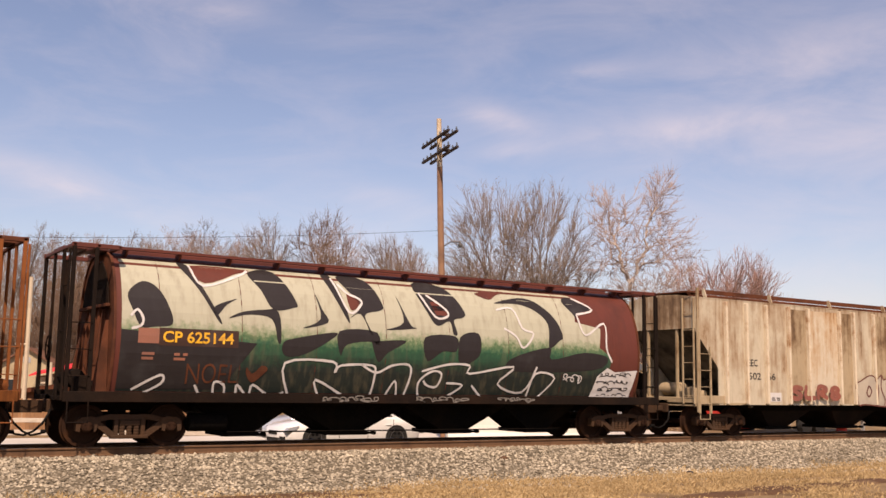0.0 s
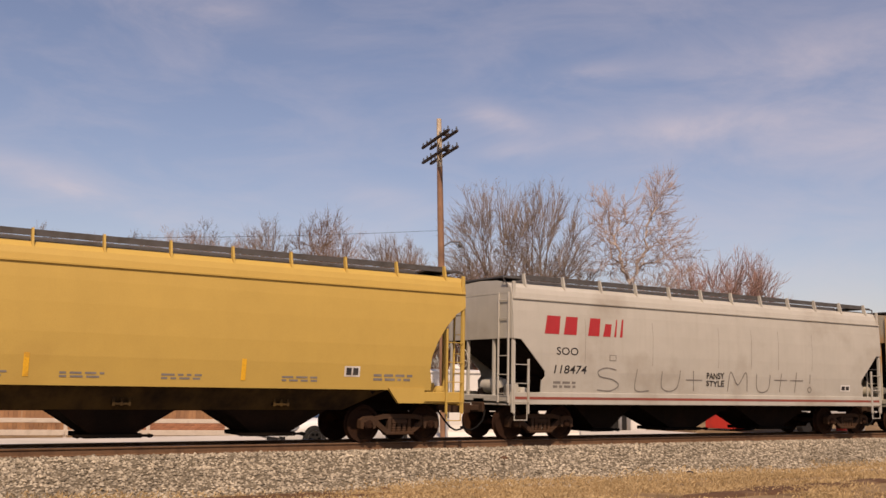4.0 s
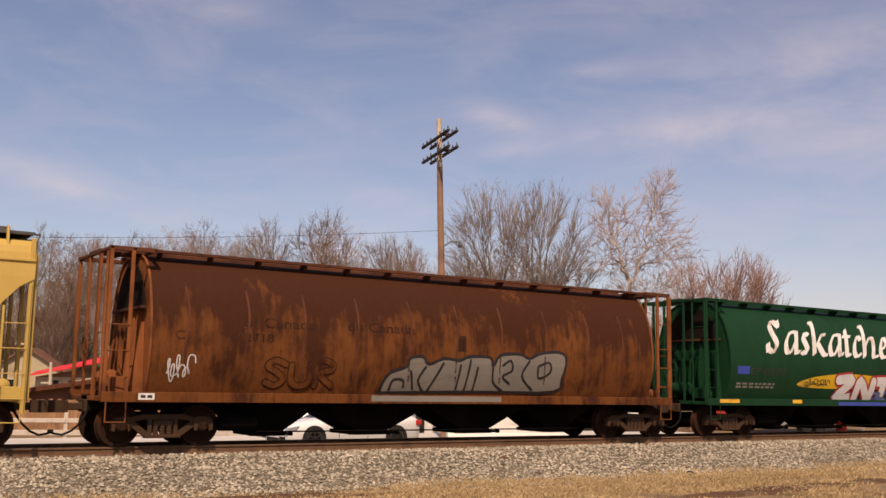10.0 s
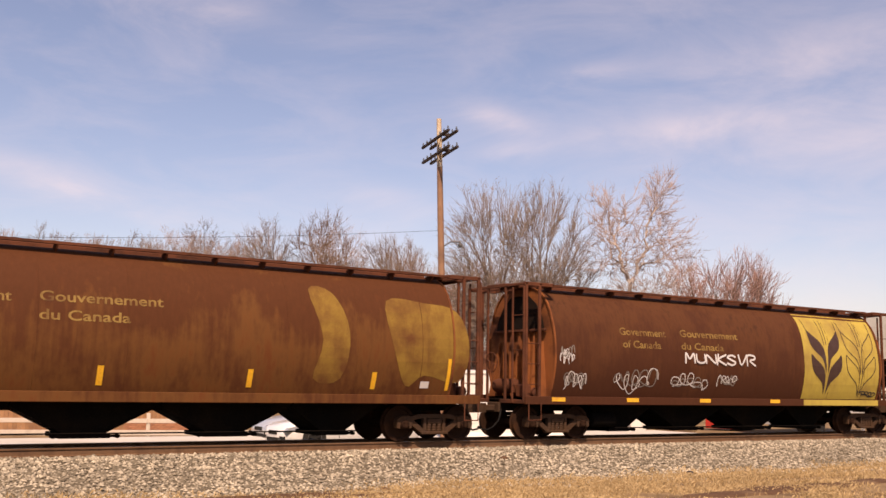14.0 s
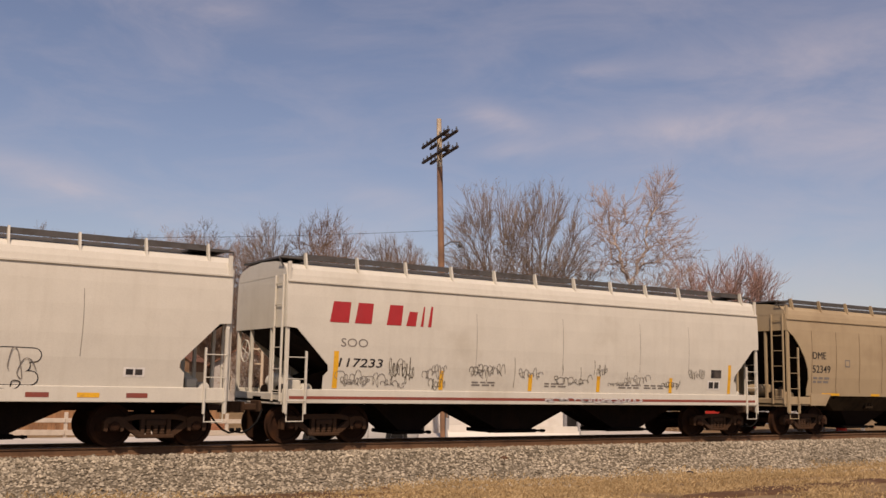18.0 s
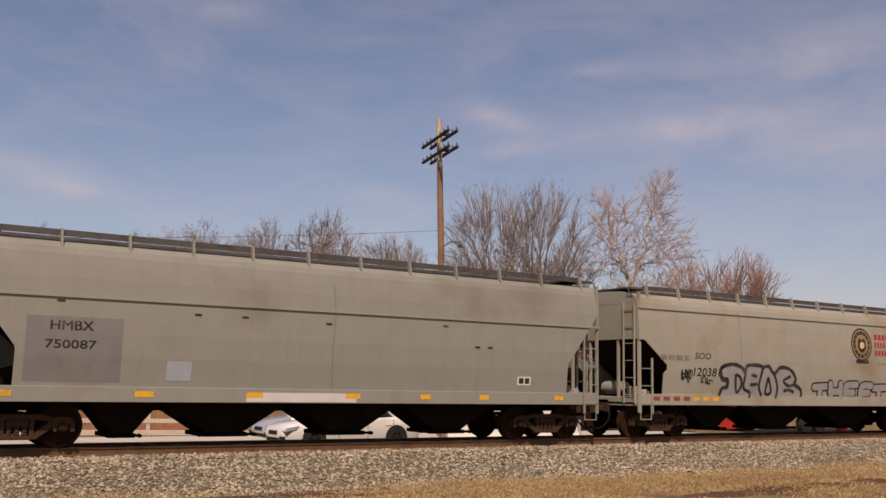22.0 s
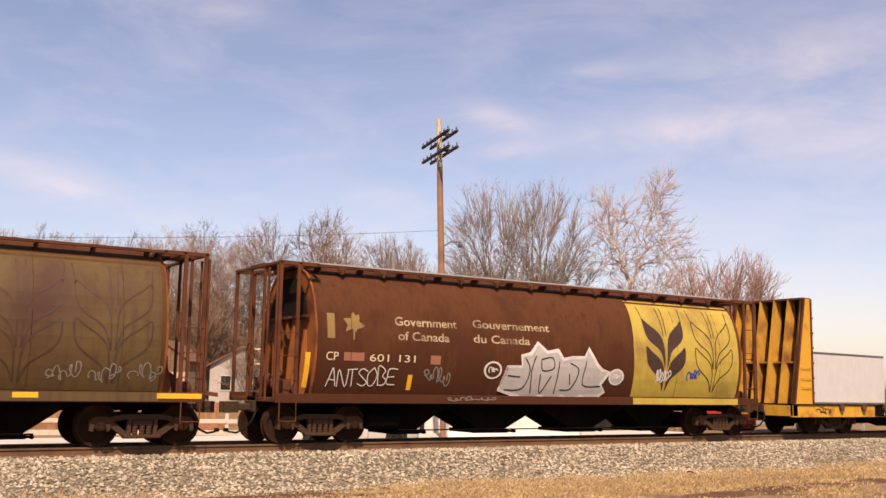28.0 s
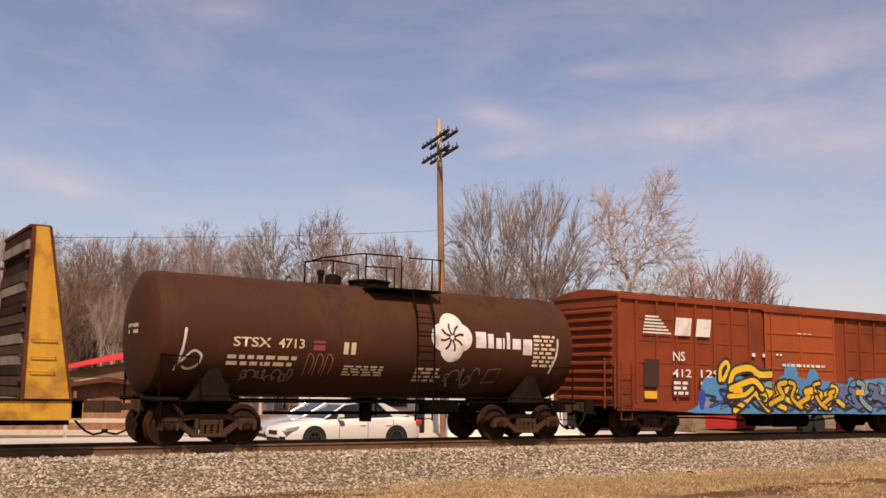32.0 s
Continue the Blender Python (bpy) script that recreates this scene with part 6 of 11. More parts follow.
for i, (x, y, h) in enumerate([(50.5, 41.5, 13.5), (47.0, 45.0, 12.5)]):
    tree("maple", i, x, y, h, "bare grey tree standing behind larger maples", 1.0)
tree("old_sycamore", 0, 52.0, 32.6, 1.06, "bare sycamore with pale bark and spreading twigs", turn=0.0)
for i, (x, y, h) in enumerate([(63.4, 32.5, 13.3), (66.3, 37.8, 12.6), (68.7, 33.8, 13.2)]):
    tree("vase", i, x, y, h, "bare multi-stemmed tree with reddish twigs", 1.0)
for i, (x, y, h) in enumerate([(55.7, 39.9, 9.5), (61.0, 38.8, 8.0), (64.3, 39.1, 8.5), (51.7, 52.1, 13.0), (50.7, 55.1, 13.0), (58.5, 36.0, 7.0)]):
    tree("vase", i + 1, x, y, h, "low bare brushy tree with reddish-brown twigs", 1.3)
for i, (x, y, h) in enumerate([(18.0, 58.0, 9.0), (24.0, 57.5, 10.0), (28.5, 56.5, 9.5), (33.0, 52.0, 8.0), (44.0, 47.5, 7.0), (12.5, 62.0, 9.0), (21.0, 66.0, 11.0), (31.0, 60.0, 10.5), (15.5, 60.0, 9.5), (19.0, 62.0, 10.5), (26.0, 59.5, 9.5), (23.0, 61.5, 10.5), (29.5, 57.0, 9.0), (33.0, 49.5, 6.5), (31.3, 48.6, 5.5), (29.6, 49.2, 6.0), (35.5, 48.5, 5.0), (36.0, 57.0, 8.5), (27.5, 62.5, 11.0), (34.0, 61.0, 9.5)]):
    tree("thicket", i, x, y, h, "dense bare understorey sapling thicket", 1.25)
for i, (x, y, h) in enumerate([(19.5, 53.0, 9.3), (20.4, 53.4, 8.0)]):
    t, c = KINDS["tall"][1]
    ob = tree("sycamore", 0, x, y, h, "slender bare tree with pale sunlit bark", 0.6)

# wooded rise far behind, of joined brush
rng = np.random.RandomState(9)
v, f = [], []
for i in range(26000):
    a = rng.uniform(-0.12, 1.05)
    dist = rng.uniform(105, 150)
    x, y = math.sin(a) * dist, -23 + math.cos(a) * dist
    h = rng.uniform(2.5, 13.0) * (0.72 + 0.35 * noise.noise((a * 9.0, 0.3, 1.7))) * (1.0 if a < 0.42 else max(0.45, 1.0 - (a - 0.42) * 2.6))
    w, lx, ly = rng.uniform(0.02, 0.07), rng.uniform(-1.5, 1.5), rng.uniform(-1.5, 1.5)
    k = len(v)
    v += [(x - w, y, GZ), (x + w, y, GZ), (x + lx, y + ly, GZ + h)]
    f.append((k, k + 1, k + 2))
me = bpy.data.meshes.new("far_woods")
me.from_pydata(v, [], f)
me.materials.append(island_mat("far_brush", (0.10, 0.068, 0.05), (0.24, 0.165, 0.12)))
tagged(new("far_woods", me), "distant brown leafless brush and saplings", "woods", kind="stuff")
b = Build()
ring0 = [(math.sin(a) * 150, -23 + math.cos(a) * 150) for a in [-0.3 + i * 0.05 for i in range(32)]]
for i, (x, y) in enumerate(ring0):
    hh = 4.0 + 1.2 * noise.noise((i * 0.4, 2.0, 0.0)) if i < 18 else 2.5 + 0.8 * noise.noise((i * 0.4, 2.0, 0.0))
    b.v += [(x, y, GZ - 0.5), (x, y, GZ + hh), (x * 1.2, y * 1.2 + 20, GZ + hh * 0.6)]
for i in range(len(ring0) - 1):
    for j in (0, 1):
        b.f.append((i * 3 + j, i * 3 + 3 + j, i * 3 + 4 + j, i * 3 + 1 + j))
solid("brush_bank", b, weathered("brushy_bank", (0.15, 0.10, 0.075), (0.09, 0.06, 0.045), 0.5, 0.3, 0.6, rough=1.0, bump=1.0, fine=2.0), "low bank of brown leafless brush behind the trees", "bank", kind="structure")


# ---------------- utility pole and wires ----------------
def utility_pole():
    x, y, top = 21.16, 9.34, 11.86
    lx, ly = -0.36, 0.23          # lean of the top
    at = lambda z: (x + lx * (z + 0.75) / 12.6, y + ly * (z + 0.75) / 12.6)
    pole = thing("utility_pole", "old brown wooden utility pole with two pairs of crossarms", "utility pole")
    part("shaft", Build().tube([(*at(z), z) for z in (-1.0, 2, 5, 8, 9.9)], 0.15, 12, 0.112), POLE_WOOD, pole, smooth=40)
    part("pole_top", Build().tube([(*at(z), z) for z in (9.9, 10.8, top)], 0.112, 12, 0.095), PALE_POLE, pole, "bare weathered pale top", smooth=40)
    ins = Build().lathe([(0.012, 0.05), (0.012, 0.09), (0.038, 0.09), (0.042, 0.12), (0.026, 0.15), (0.03, 0.17), (0.01, 0.19)], 8, "z").mesh("insulator", GLASS_INS)
    for z in (11.02, 10.40):
        px, py = at(z)
        for dx in (-0.17, 0.17):
            turned = pose(px, py, z, 0, 0, -14) @ Matrix.Translation((dx, 0, 0))
            arm = part("crossarm", Build().box(-0.05, 0.05, -1.62, 1.62, -0.05, 0.05, 0.01), DARK_WOOD, pole, at=turned)
            for yy in (-1.52, -1.05, -0.58, 0.58, 1.05, 1.52):
                part("insulator", ins, GLASS_INS, arm, at=(0, yy, 0))
        part("spacer_block", Build().box(-0.12, 0.12, -0.9, -0.8, -0.05, 0.05), DARK_WOOD, pole, at=pose(px, py, z, 0, 0, -14))
        part("arm_brace", Build().tube([(-0.17, -0.8, -0.05), (-0.1, -0.1, -0.5)], 0.014, 4), DARK_WOOD, pole, at=pose(px, py, z, 0, 0, -14))
    px, py = at(6.85)
    part("lamp_arm", Build().tube([(px, py, 6.7), (px + 0.3, py - 0.2, 6.95), (px + 0.62, py - 0.42, 6.95)], 0.025, 6), GALV, pole)
    part("lamp_head", Build().loft([[(px + 0.62 + math.cos(a) * r, py - 0.42 + math.sin(a) * r, z) for a in [i * 0.7854 for i in range(8)]] for z, r in ((6.74, 0.04), (6.76, 0.09), (6.84, 0.09), (6.95, 0.05))]), GALV, pole)
    for dx in (0.0, 0.14):
        part("conduit", Build().tube([(x + dx - 0.05, y - 0.19, -0.7), (*[at(5)[0] + dx - 0.05, at(5)[1] - 0.17], 5.0)], 0.025, 5), GALV, pole)
    return at


pole_at = utility_pole()


def wire(a, b_, sag, name="overhead_wire", r=0.006):
    pts = [Vector(a).lerp(Vector(b_), i / 16) - Vector((0, 0, sag * 4 * (i / 16) * (1 - i / 16))) for i in range(17)]
    solid(name, Build().tube(pts, r, 4), HOSE, "thin black overhead wire hanging from the pole", "wire", "overhead wires")


wire((-20, 21, 6.4), (*pole_at(7.4), 7.4), 0.9)
wire((*pole_at(3.2), 3.2), (20.1, 16.3, 1.9), 0.7, "service_drop", 0.022)
wire((*pole_at(3.0), 3.0), (20.3, 16.3, 1.75), 0.95, "service_drop", 0.016)
wire((*pole_at(4.6), 4.6), (12.3, 35.5, 2.2), 0.8)

for x, y, top, r in ((9.11, 25.56, 6.0, 0.11), (12.3, 35.5, 2.3, 0.10), (27.25, 41.5, 5.35, 0.12)):
    p = thing("wooden_post", "plain pale wooden pole standing beside the sheds", "pole", "plain poles")
    part("shaft", Build().tube([(x, y, -0.9), (x, y, top * 0.5), (x - 0.03, y, top)], r, 8, r * 0.8), PALE_POLE, p, smooth=40)
    part("bracket_lamp", Build().box(x - 0.5, x - 0.05, y - 0.05, y + 0.05, top * 0.48, top * 0.48 + 0.1, 0.02), PALE_POLE, p)


def street_lamp(x, y, h, reach):
    s = thing("street_lamp", "white curved-arm street lamp behind the lot", "street lamp")
    part("post", Build().tube([(x, y, GZ), (x, y, h)], 0.075, 8, 0.06), PALE_POLE, s)
    part("arm", Build().tube([(x, y, h - 0.1), (x + reach * 0.25, y - 0.1, h + 0.35), (x + reach * 0.7, y - 0.3, h + 0.62), (x + reach, y - 0.5, h + 0.66)], 0.05, 6), PALE_POLE, s)
    part("lamp_head", Build().loft([[(x + reach - 0.15 + dx, y - 0.5 + dy * w, h + 0.62 + dz * w) for dy, dz in ((-0.14, -0.05), (0.14, -0.05), (0.12, 0.08), (-0.12, 0.08))] for dx, w in ((0, 0.6), (0.15, 1.0), (0.5, 1.0), (0.65, 0.5))]), PALE_POLE, s)


street_lamp(35.6, 26.4, 3.3, 1.55)
street_lamp(28.65, 44.75, 3.1, -0.9)
p = thing("utility_pole", "thin distant utility pole with one crossarm", "utility pole")
part("shaft", Build().tube([(67.0, 42.1, GZ), (67.0, 42.1, 7.6)], 0.14, 6, 0.11), POLE_WOOD, p)
part("crossarm", Build().box(66.0, 68.0, 42.05, 42.15, 7.2, 7.32), DARK_WOOD, p)
part("meter_box", Build().box(66.85, 67.15, 41.85, 42.0, 4.6, 5.4, 0.03), WHITE_SIDING, p)


# ---------------- buildings ----------------
PALE_WALL = weathered("pale_grey_clapboard", (0.44, 0.40, 0.35), (0.38, 0.34, 0.29), 0.35, 1.2, 0.3, rough=0.85)

def frame_at(x, y, heading, up=0.0):
    return pose(x, y, GZ + up, 0, 0, heading)


def mobile_home():
    w, d, h = 11.3, 3.7, 2.8
    home = thing("mobile_home", "long flat-roofed white mobile home with an awning", "mobile home", at=frame_at(19.06, 16.71, -22.7))
    part("body", Build().box(0, w, 0, d, 0.0, h - 0.08, 0.02), WHITE_SIDING, home)
    part("roof", Build().prism([(-0.06, h - 0.08), (-0.06, h), (d / 2, h + 0.10), (d + 0.06, h), (d + 0.06, h - 0.08)], -0.06, w + 0.06, "yz"), WHITE_SIDING, home)
    for i in range(28):
        x = 0.2 + i * (w - 0.4) / 27
        part("siding_seam", Build().box(x - 0.008, x + 0.008, -0.012, 0.0, 0.45, h - 0.1), WHITE_SIDING, home)
    part("skirting", Build().box(-0.02, w + 0.02, -0.025, 0.0, 0.0, 0.42), WHITE_SIDING, home)
    aw = part("awning", Build().prism([(0.0, 2.45), (0.0, 2.50), (-1.15, 2.02), (-1.15, 1.92), (-1.11, 1.92), (-1.11, 1.98)], 1.5, 4.5, "yz"), WHITE_SIDING, home, "sloped white metal awning")
    for i in range(14):
        part("awning_slat", Build().prism([(0.0, 2.50), (0.0, 2.53), (-1.16, 2.05), (-1.16, 2.02)], 1.55 + i * 0.215, 1.63 + i * 0.215, "yz"), WHITE_SIDING, aw)
    for x in (1.55, 4.4):
        part("awning_post", Build().tube([(x, -1.1, 0.0), (x, -1.1, 1.95)], 0.03, 6), GREY_SIDING, aw)
    for x in (1.7, 3.0):
        wdw = part("window", Build().box(x, x + 1.25, -0.05, 0.01, 1.15, 1.95), GREY_SIDING, home)
        part("pane", Build().box(x + 0.06, x + 1.19, -0.06, -0.05, 1.21, 1.89), CAR_GLASS, wdw)
    part("porch_rail", Build().box(4.5, 4.9, -0.6, -0.55, 0.0, 1.6), DARK_INSIDE, home)
    ac = part("air_conditioner", Build().box(-0.45, 0.0, 1.2, 1.9, 1.2, 1.75, 0.02), WHITE_SIDING, home)
    for i in range(5):
        part("louvre", Build().box(-0.46, -0.45, 1.25, 1.85, 1.26 + i * 0.09, 1.30 + i * 0.09), GREY_SIDING, ac)
    wd = part("end_window", Build().box(-0.03, 0.0, 1.15, 1.95, 1.1, 2.05), GREY_SIDING, home)
    part("roof_vent", Build().lathe([(0.3, h), (0.3, h + 0.12), (0.36, h + 0.14), (0.3, h + 0.26), (0.08, h + 0.34)], 12, "z", (6.7, 1.6, 0)), WHITE_SIDING, home, smooth=40)
    part("roof_cooler", Build().box(9.1, 10.0, 1.0, 1.8, h + 0.02, h + 0.28, 0.04), WHITE_SIDING, home)
    part("vent_pipe", Build().tube([(3.7, 1.5, h), (3.7, 1.5, h + 0.3)], 0.05, 8), GREY_SIDING, home)


mobile_home()


def open_shed():
    w, d = 9.0, 5.2
    shed = thing("open_shed", "open-fronted grey metal pole shed with a lean-to roof", "shed", at=frame_at(32.76, 16.25, 9.3))
    # Inner walls use DARK_INSIDE, so the open shed's shade is painted on.
    part("back_wall", Build().box(0, w, d - 0.08, d, 0, 2.5), DARK_INSIDE, shed)
    for x in (0, w - 0.08):
        part("end_wall", Build().prism([(0, 0), (0, 3.36), (d, 2.55), (d, 0)], x, x + 0.08, "yz"), GREY_SIDING if x == 0 else DARK_INSIDE, shed)
    part("roof", Build().prism([(-0.3, 3.42), (-0.3, 3.50), (d + 0.2, 2.62), (d + 0.2, 2.54)], -0.2, w + 0.2, "yz"), SHED_TIN, shed)
    part("fascia", Build().box(-0.2, w + 0.2, -0.34, -0.28, 3.16, 3.50), SHED_TIN, shed)
    for i in range(3):
        x = i * (w - 0.16) / 2
        part("post", Build().box(x, x + 0.16, -0.1, 0.06, 0, 3.3), GREY_SIDING, shed)
    for z in (0.95, 1.6):
        part("inner_girt", Build().box(0.1, w - 0.1, d - 0.2, d - 0.1, z, z + 0.12), DARK_INSIDE, shed)
    for i in range(7):
        part("back_panel_rib", Build().box(0.6 + i * 1.25, 0.66 + i * 1.25, d - 0.12, d - 0.08, 0, 2.5), GREY_SIDING, shed)
    part("knee_wall", Build().box(0.1, w - 0.1, 0.0, 0.06, 0, 0.75), DARK_INSIDE, shed)


open_shed()


def box_trailer():
    t = thing("box_trailer", "plain white box trailer with rear doors parked on the lot", "trailer", at=pose(42.5, 9.95, GZ, 0, 0, 8))
    part("box", Build().box(0, 9.6, 0, 2.5, 1.05, 4.2, 0.03), TRAILER_WHITE, t)
    for y in (-0.03, 2.46):
        part("top_rail", Build().box(-0.04, 9.6, y, y + 0.07, 4.14, 4.23, 0.008), SHED_TIN, t)
    part("rear_header", Build().box(-0.07, 0.0, 0.05, 2.45, 4.12, 4.225, 0.008), SHED_TIN, t)
    for y in (0.06, 1.28):
        d = part("rear_door", Build().box(-0.05, 0.0, y, y + 1.18, 1.1, 4.1, 0.01), TRAILER_WHITE, t)
        for k in (0.35, 0.8):
            part("lock_rod", Build().tube([(-0.08, y + k, 1.1), (-0.08, y + k, 4.1)], 0.025, 5), GREY_SIDING, d)
        for i in range(4):
            part("hinge", Build().box(-0.08, -0.05, y + (0.0 if y < 1 else 1.1), y + (0.08 if y < 1 else 1.18), 1.4 + i * 0.8, 1.5 + i * 0.8), GREY_SIDING, d)
    part("corner_rail", Build().box(-0.06, 0.06, -0.02, 0.06, 1.05, 4.2), GREY_SIDING, t)
    for i in range(16):
        part("side_rivet_seam", Build().box(0.6 + i * 0.6, 0.62 + i * 0.6, -0.012, 0.0, 1.1, 4.13), TRAILER_WHITE, t)
    for x in (1.2, 2.5):
        w = part("wheel", Build().lathe([(0.1, 0.05), (0.5, 0.05), (0.52, 0.1), (0.52, 0.35), (0.5, 0.4)], 20, "y", (x, 0, 0.52)), TYRE, t)
    part("landing_leg", Build().box(7.6, 7.75, 0.3, 0.45, 0, 1.1), GREY_SIDING, t)
    part("underride_bar", Build().box(-0.05, 0.05, 0.3, 2.2, 0.5, 0.62), GREY_SIDING, t)


box_trailer()


def brown_barn():
    w, d, eave, ridge = 3.7, 6.0, 3.45, 4.75
    b_ = thing("brown_barn", "brown board gabled barn with a pale block lower wall", "barn", at=frame_at(18.6, 42.4, -30))
    part("lower_wall", Build().box(0, w, 0, d, 0, 2.75), TAN_WALL, b_)
    part("upper_wall", Build().prism([(0, 2.75), (0, eave), (w / 2, ridge), (w, eave), (w, 2.75)], 0.0, d), BROWN_WALL, b_)
    for i in range(12):
        x = 0.06 + i * 0.31
        h = eave + (ridge - eave) * (1 - abs(x + 0.14 - w / 2) / (w / 2)) - 0.08
        part("board", Build().box(x, x + 0.27, -0.03, 0.0, 2.72, h, 0.005), BROWN_WALL, b_)
    for k in (-1, 1):
        part("roof_slope", Build().prism([(w / 2, ridge), (w / 2 + k * (w / 2 + 0.16), eave - 0.10), (w / 2 + k * (w / 2 + 0.16), eave - 0.02), (w / 2, ridge + 0.09)], -0.15, d + 0.2), BROWN_ROOF, b_)
    win = part("window", Build().box(1.55, 2.35, -0.07, -0.03, 3.05, 3.75), DARK_INSIDE, b_)
    for x in (1.62, 2.0):
        part("pane", Build().box(x, x + 0.3, -0.08, -0.07, 3.12, 3.68), CAR_GLASS, win)
    part("doorway", Build().box(-0.75, -0.1, -0.02, 0.1, 0.0, 2.6), DARK_INSIDE, b_)
    for r in range(9):
        for i in range(8):
            part("block", Build().box(0.03 + i * 0.46 + (0.12 if r % 2 else 0), 0.45 + i * 0.46 + (0.05 if r % 2 and i == 7 else 0.0), -0.025, 0.0, 0.04 + r * 0.3, 0.31 + r * 0.3), TAN_WALL, b_)
    part("lean_to", Build().prism([(-2.4, 0), (-2.4, 2.5), (-0.02, 3.2), (-0.02, 0)], 0.3, 3.0), TAN_WALL, b_)
    part("downpipe", Build().tube([(-0.3, 0.1, 0), (-0.3, 0.1, 3.3)], 0.06, 6), WHITE_SIDING, b_)


brown_barn()


def red_roofed_shed():
    s = thing("red_roofed_shed", "low tan shed under a bright red sloped metal roof", "shed", at=frame_at(12.4, 40.2, -18))
    part("wall", Build().box(0.0, 5.0, 0.3, 3.5, 0, 2.25), TAN_WALL, s)
    roof = part("roof", Build().loft([[(-0.3, -0.3, 2.35), (-0.3, 3.8, 2.62), (-0.3, 3.8, 2.54), (-0.3, -0.3, 2.27)], [(5.6, -0.3, 3.62), (5.6, 3.8, 4.12), (5.6, 3.8, 4.04), (5.6, -0.3, 3.54)]]), RED_ROOF, s)
    part("gable_fill", Build().prism([(0.0, 2.25), (5.0, 2.25), (5.0, 3.2)], 0.28, 0.34), BROWN_WALL, s)
    for i in range(4):
        win = part("window", Build().box(1.0 + i * 0.85, 1.3 + i * 0.85, 0.26, 0.30, 1.7, 2.05), DARK_INSIDE, s)


red_roofed_shed()


def low_roof():
    s = thing("low_open_shelter", "long low brown-roofed shelter beyond the lot", "shelter", at=frame_at(8.5, 26.9, -16))
    part("roof", Build().prism([(-0.4, 1.50), (4.5, 2.28), (9.6, 1.62), (9.6, 1.46), (4.5, 2.10), (-0.4, 1.34)], 0, 4.0), BROWN_ROOF, s)
    part("fascia", Build().prism([(-0.4, 1.30), (-0.4, 1.50), (4.5, 2.28), (9.6, 1.62), (9.6, 1.42), (4.5, 2.06)], -0.06, 0.0), RUSTY, s)
    part("front_wall", Build().prism([(0, 0), (0, 1.36), (4.5, 2.08), (9.2, 1.48), (9.2, 0)], 0.5, 0.6), BROWN_ROOF, s)
    part("back_wall", Build().box(0, 9.2, 3.6, 3.7, 0, 1.5), DARK_INSIDE, s)
    for x in (0.1, 3.0, 6.1, 9.0):
        part("post", Build().box(x, x + 0.14, 0.1, 0.24, 0, 1.6), BROWN_WALL, s)
    part("board_stack", Build().box(0.5, 8.4, 1.0, 3.0, 0, 0.9, 0.02), FENCE_WOOD, s)


low_roof()


def cottage(x, y, heading, w, d, h, rise, wall, roofm, label, windows=2):
    c = thing("cottage", label, "house", "houses behind the lot", at=frame_at(x, y, heading))
    part("wall", Build().box(0, w, 0, d, 0, h), wall, c)
    part("gable", Build().prism([(0, h), (w / 2, h + rise), (w, h)], 0.0, d), wall, c)
    for k in (-1, 1):
        part("roof_slope", Build().prism([(w / 2, h + rise), (w / 2 + k * (w / 2 + 0.35), h - 0.2), (w / 2 + k * (w / 2 + 0.35), h - 0.08), (w / 2, h + rise + 0.13)], -0.3, d + 0.3), roofm, c)
    for i in range(windows):
        x0 = w * (i + 0.5) / windows - 0.45
        win = part("window", Build().box(x0, x0 + 0.9, -0.05, 0, h * 0.42, h * 0.78), PALE_WOOD, c)
        part("pane", Build().box(x0 + 0.08, x0 + 0.82, -0.06, -0.05, h * 0.42 + 0.08, h * 0.78 - 0.08), CAR_GLASS, win)
    part("attic_vent", Build().box(w / 2 - 0.25, w / 2 + 0.25, -0.04, 0, h + rise * 0.35, h + rise * 0.6), GREY_SIDING, c)


def long_building():
    w, d = 13.0, 7.0
    g = thing("long_building", "long low building with an orange-brown roof behind trees", "building", at=frame_at(50.2, 54.2, -37))
    part("wall", Build().box(0, w, 0, d, 0, 3.6), BROWN_WALL, g)
    part("roof", Build().prism([(-0.4, 3.35), (d / 2, 5.35), (d + 0.4, 3.35), (d + 0.4, 3.5), (d / 2, 5.5), (-0.4, 3.5)], -0.4, w + 0.4, "yz"), ORANGE_ROOF, g)
    for i in range(4):
        win = part("window", Build().box(1.2 + i * 3.1, 2.3 + i * 3.1, -0.05, 0, 1.3, 2.6), PALE_WOOD, g)
        part("pane", Build().box(1.3 + i * 3.1, 2.2 + i * 3.1, -0.06, -0.05, 1.4, 2.5), CAR_GLASS, win)


ORANGE_ROOF = weathered("orange_brown_roof", (0.30, 0.12, 0.052), (0.18, 0.075, 0.038), 0.4, 1.5, 0.2, rough=0.9)
long_building()
cottage(12.0, 53.0, -20, 4.6, 6.0, 2.7, 1.5, TAN_WALL, BROWN_ROOF, "small pale cottage with a shingled gable roof")
cottage(27.6, 52.5, -30, 5.0, 6.0, 3.4, 1.4, PALE_WALL, BROWN_ROOF, "pale grey two-window house half hidden by trees")
cottage(82.0, 56.0, -30, 4.0, 5.0, 3.2, 2.4, TAN_WALL, BROWN_ROOF, "small distant tan house with a steep gable", 1)


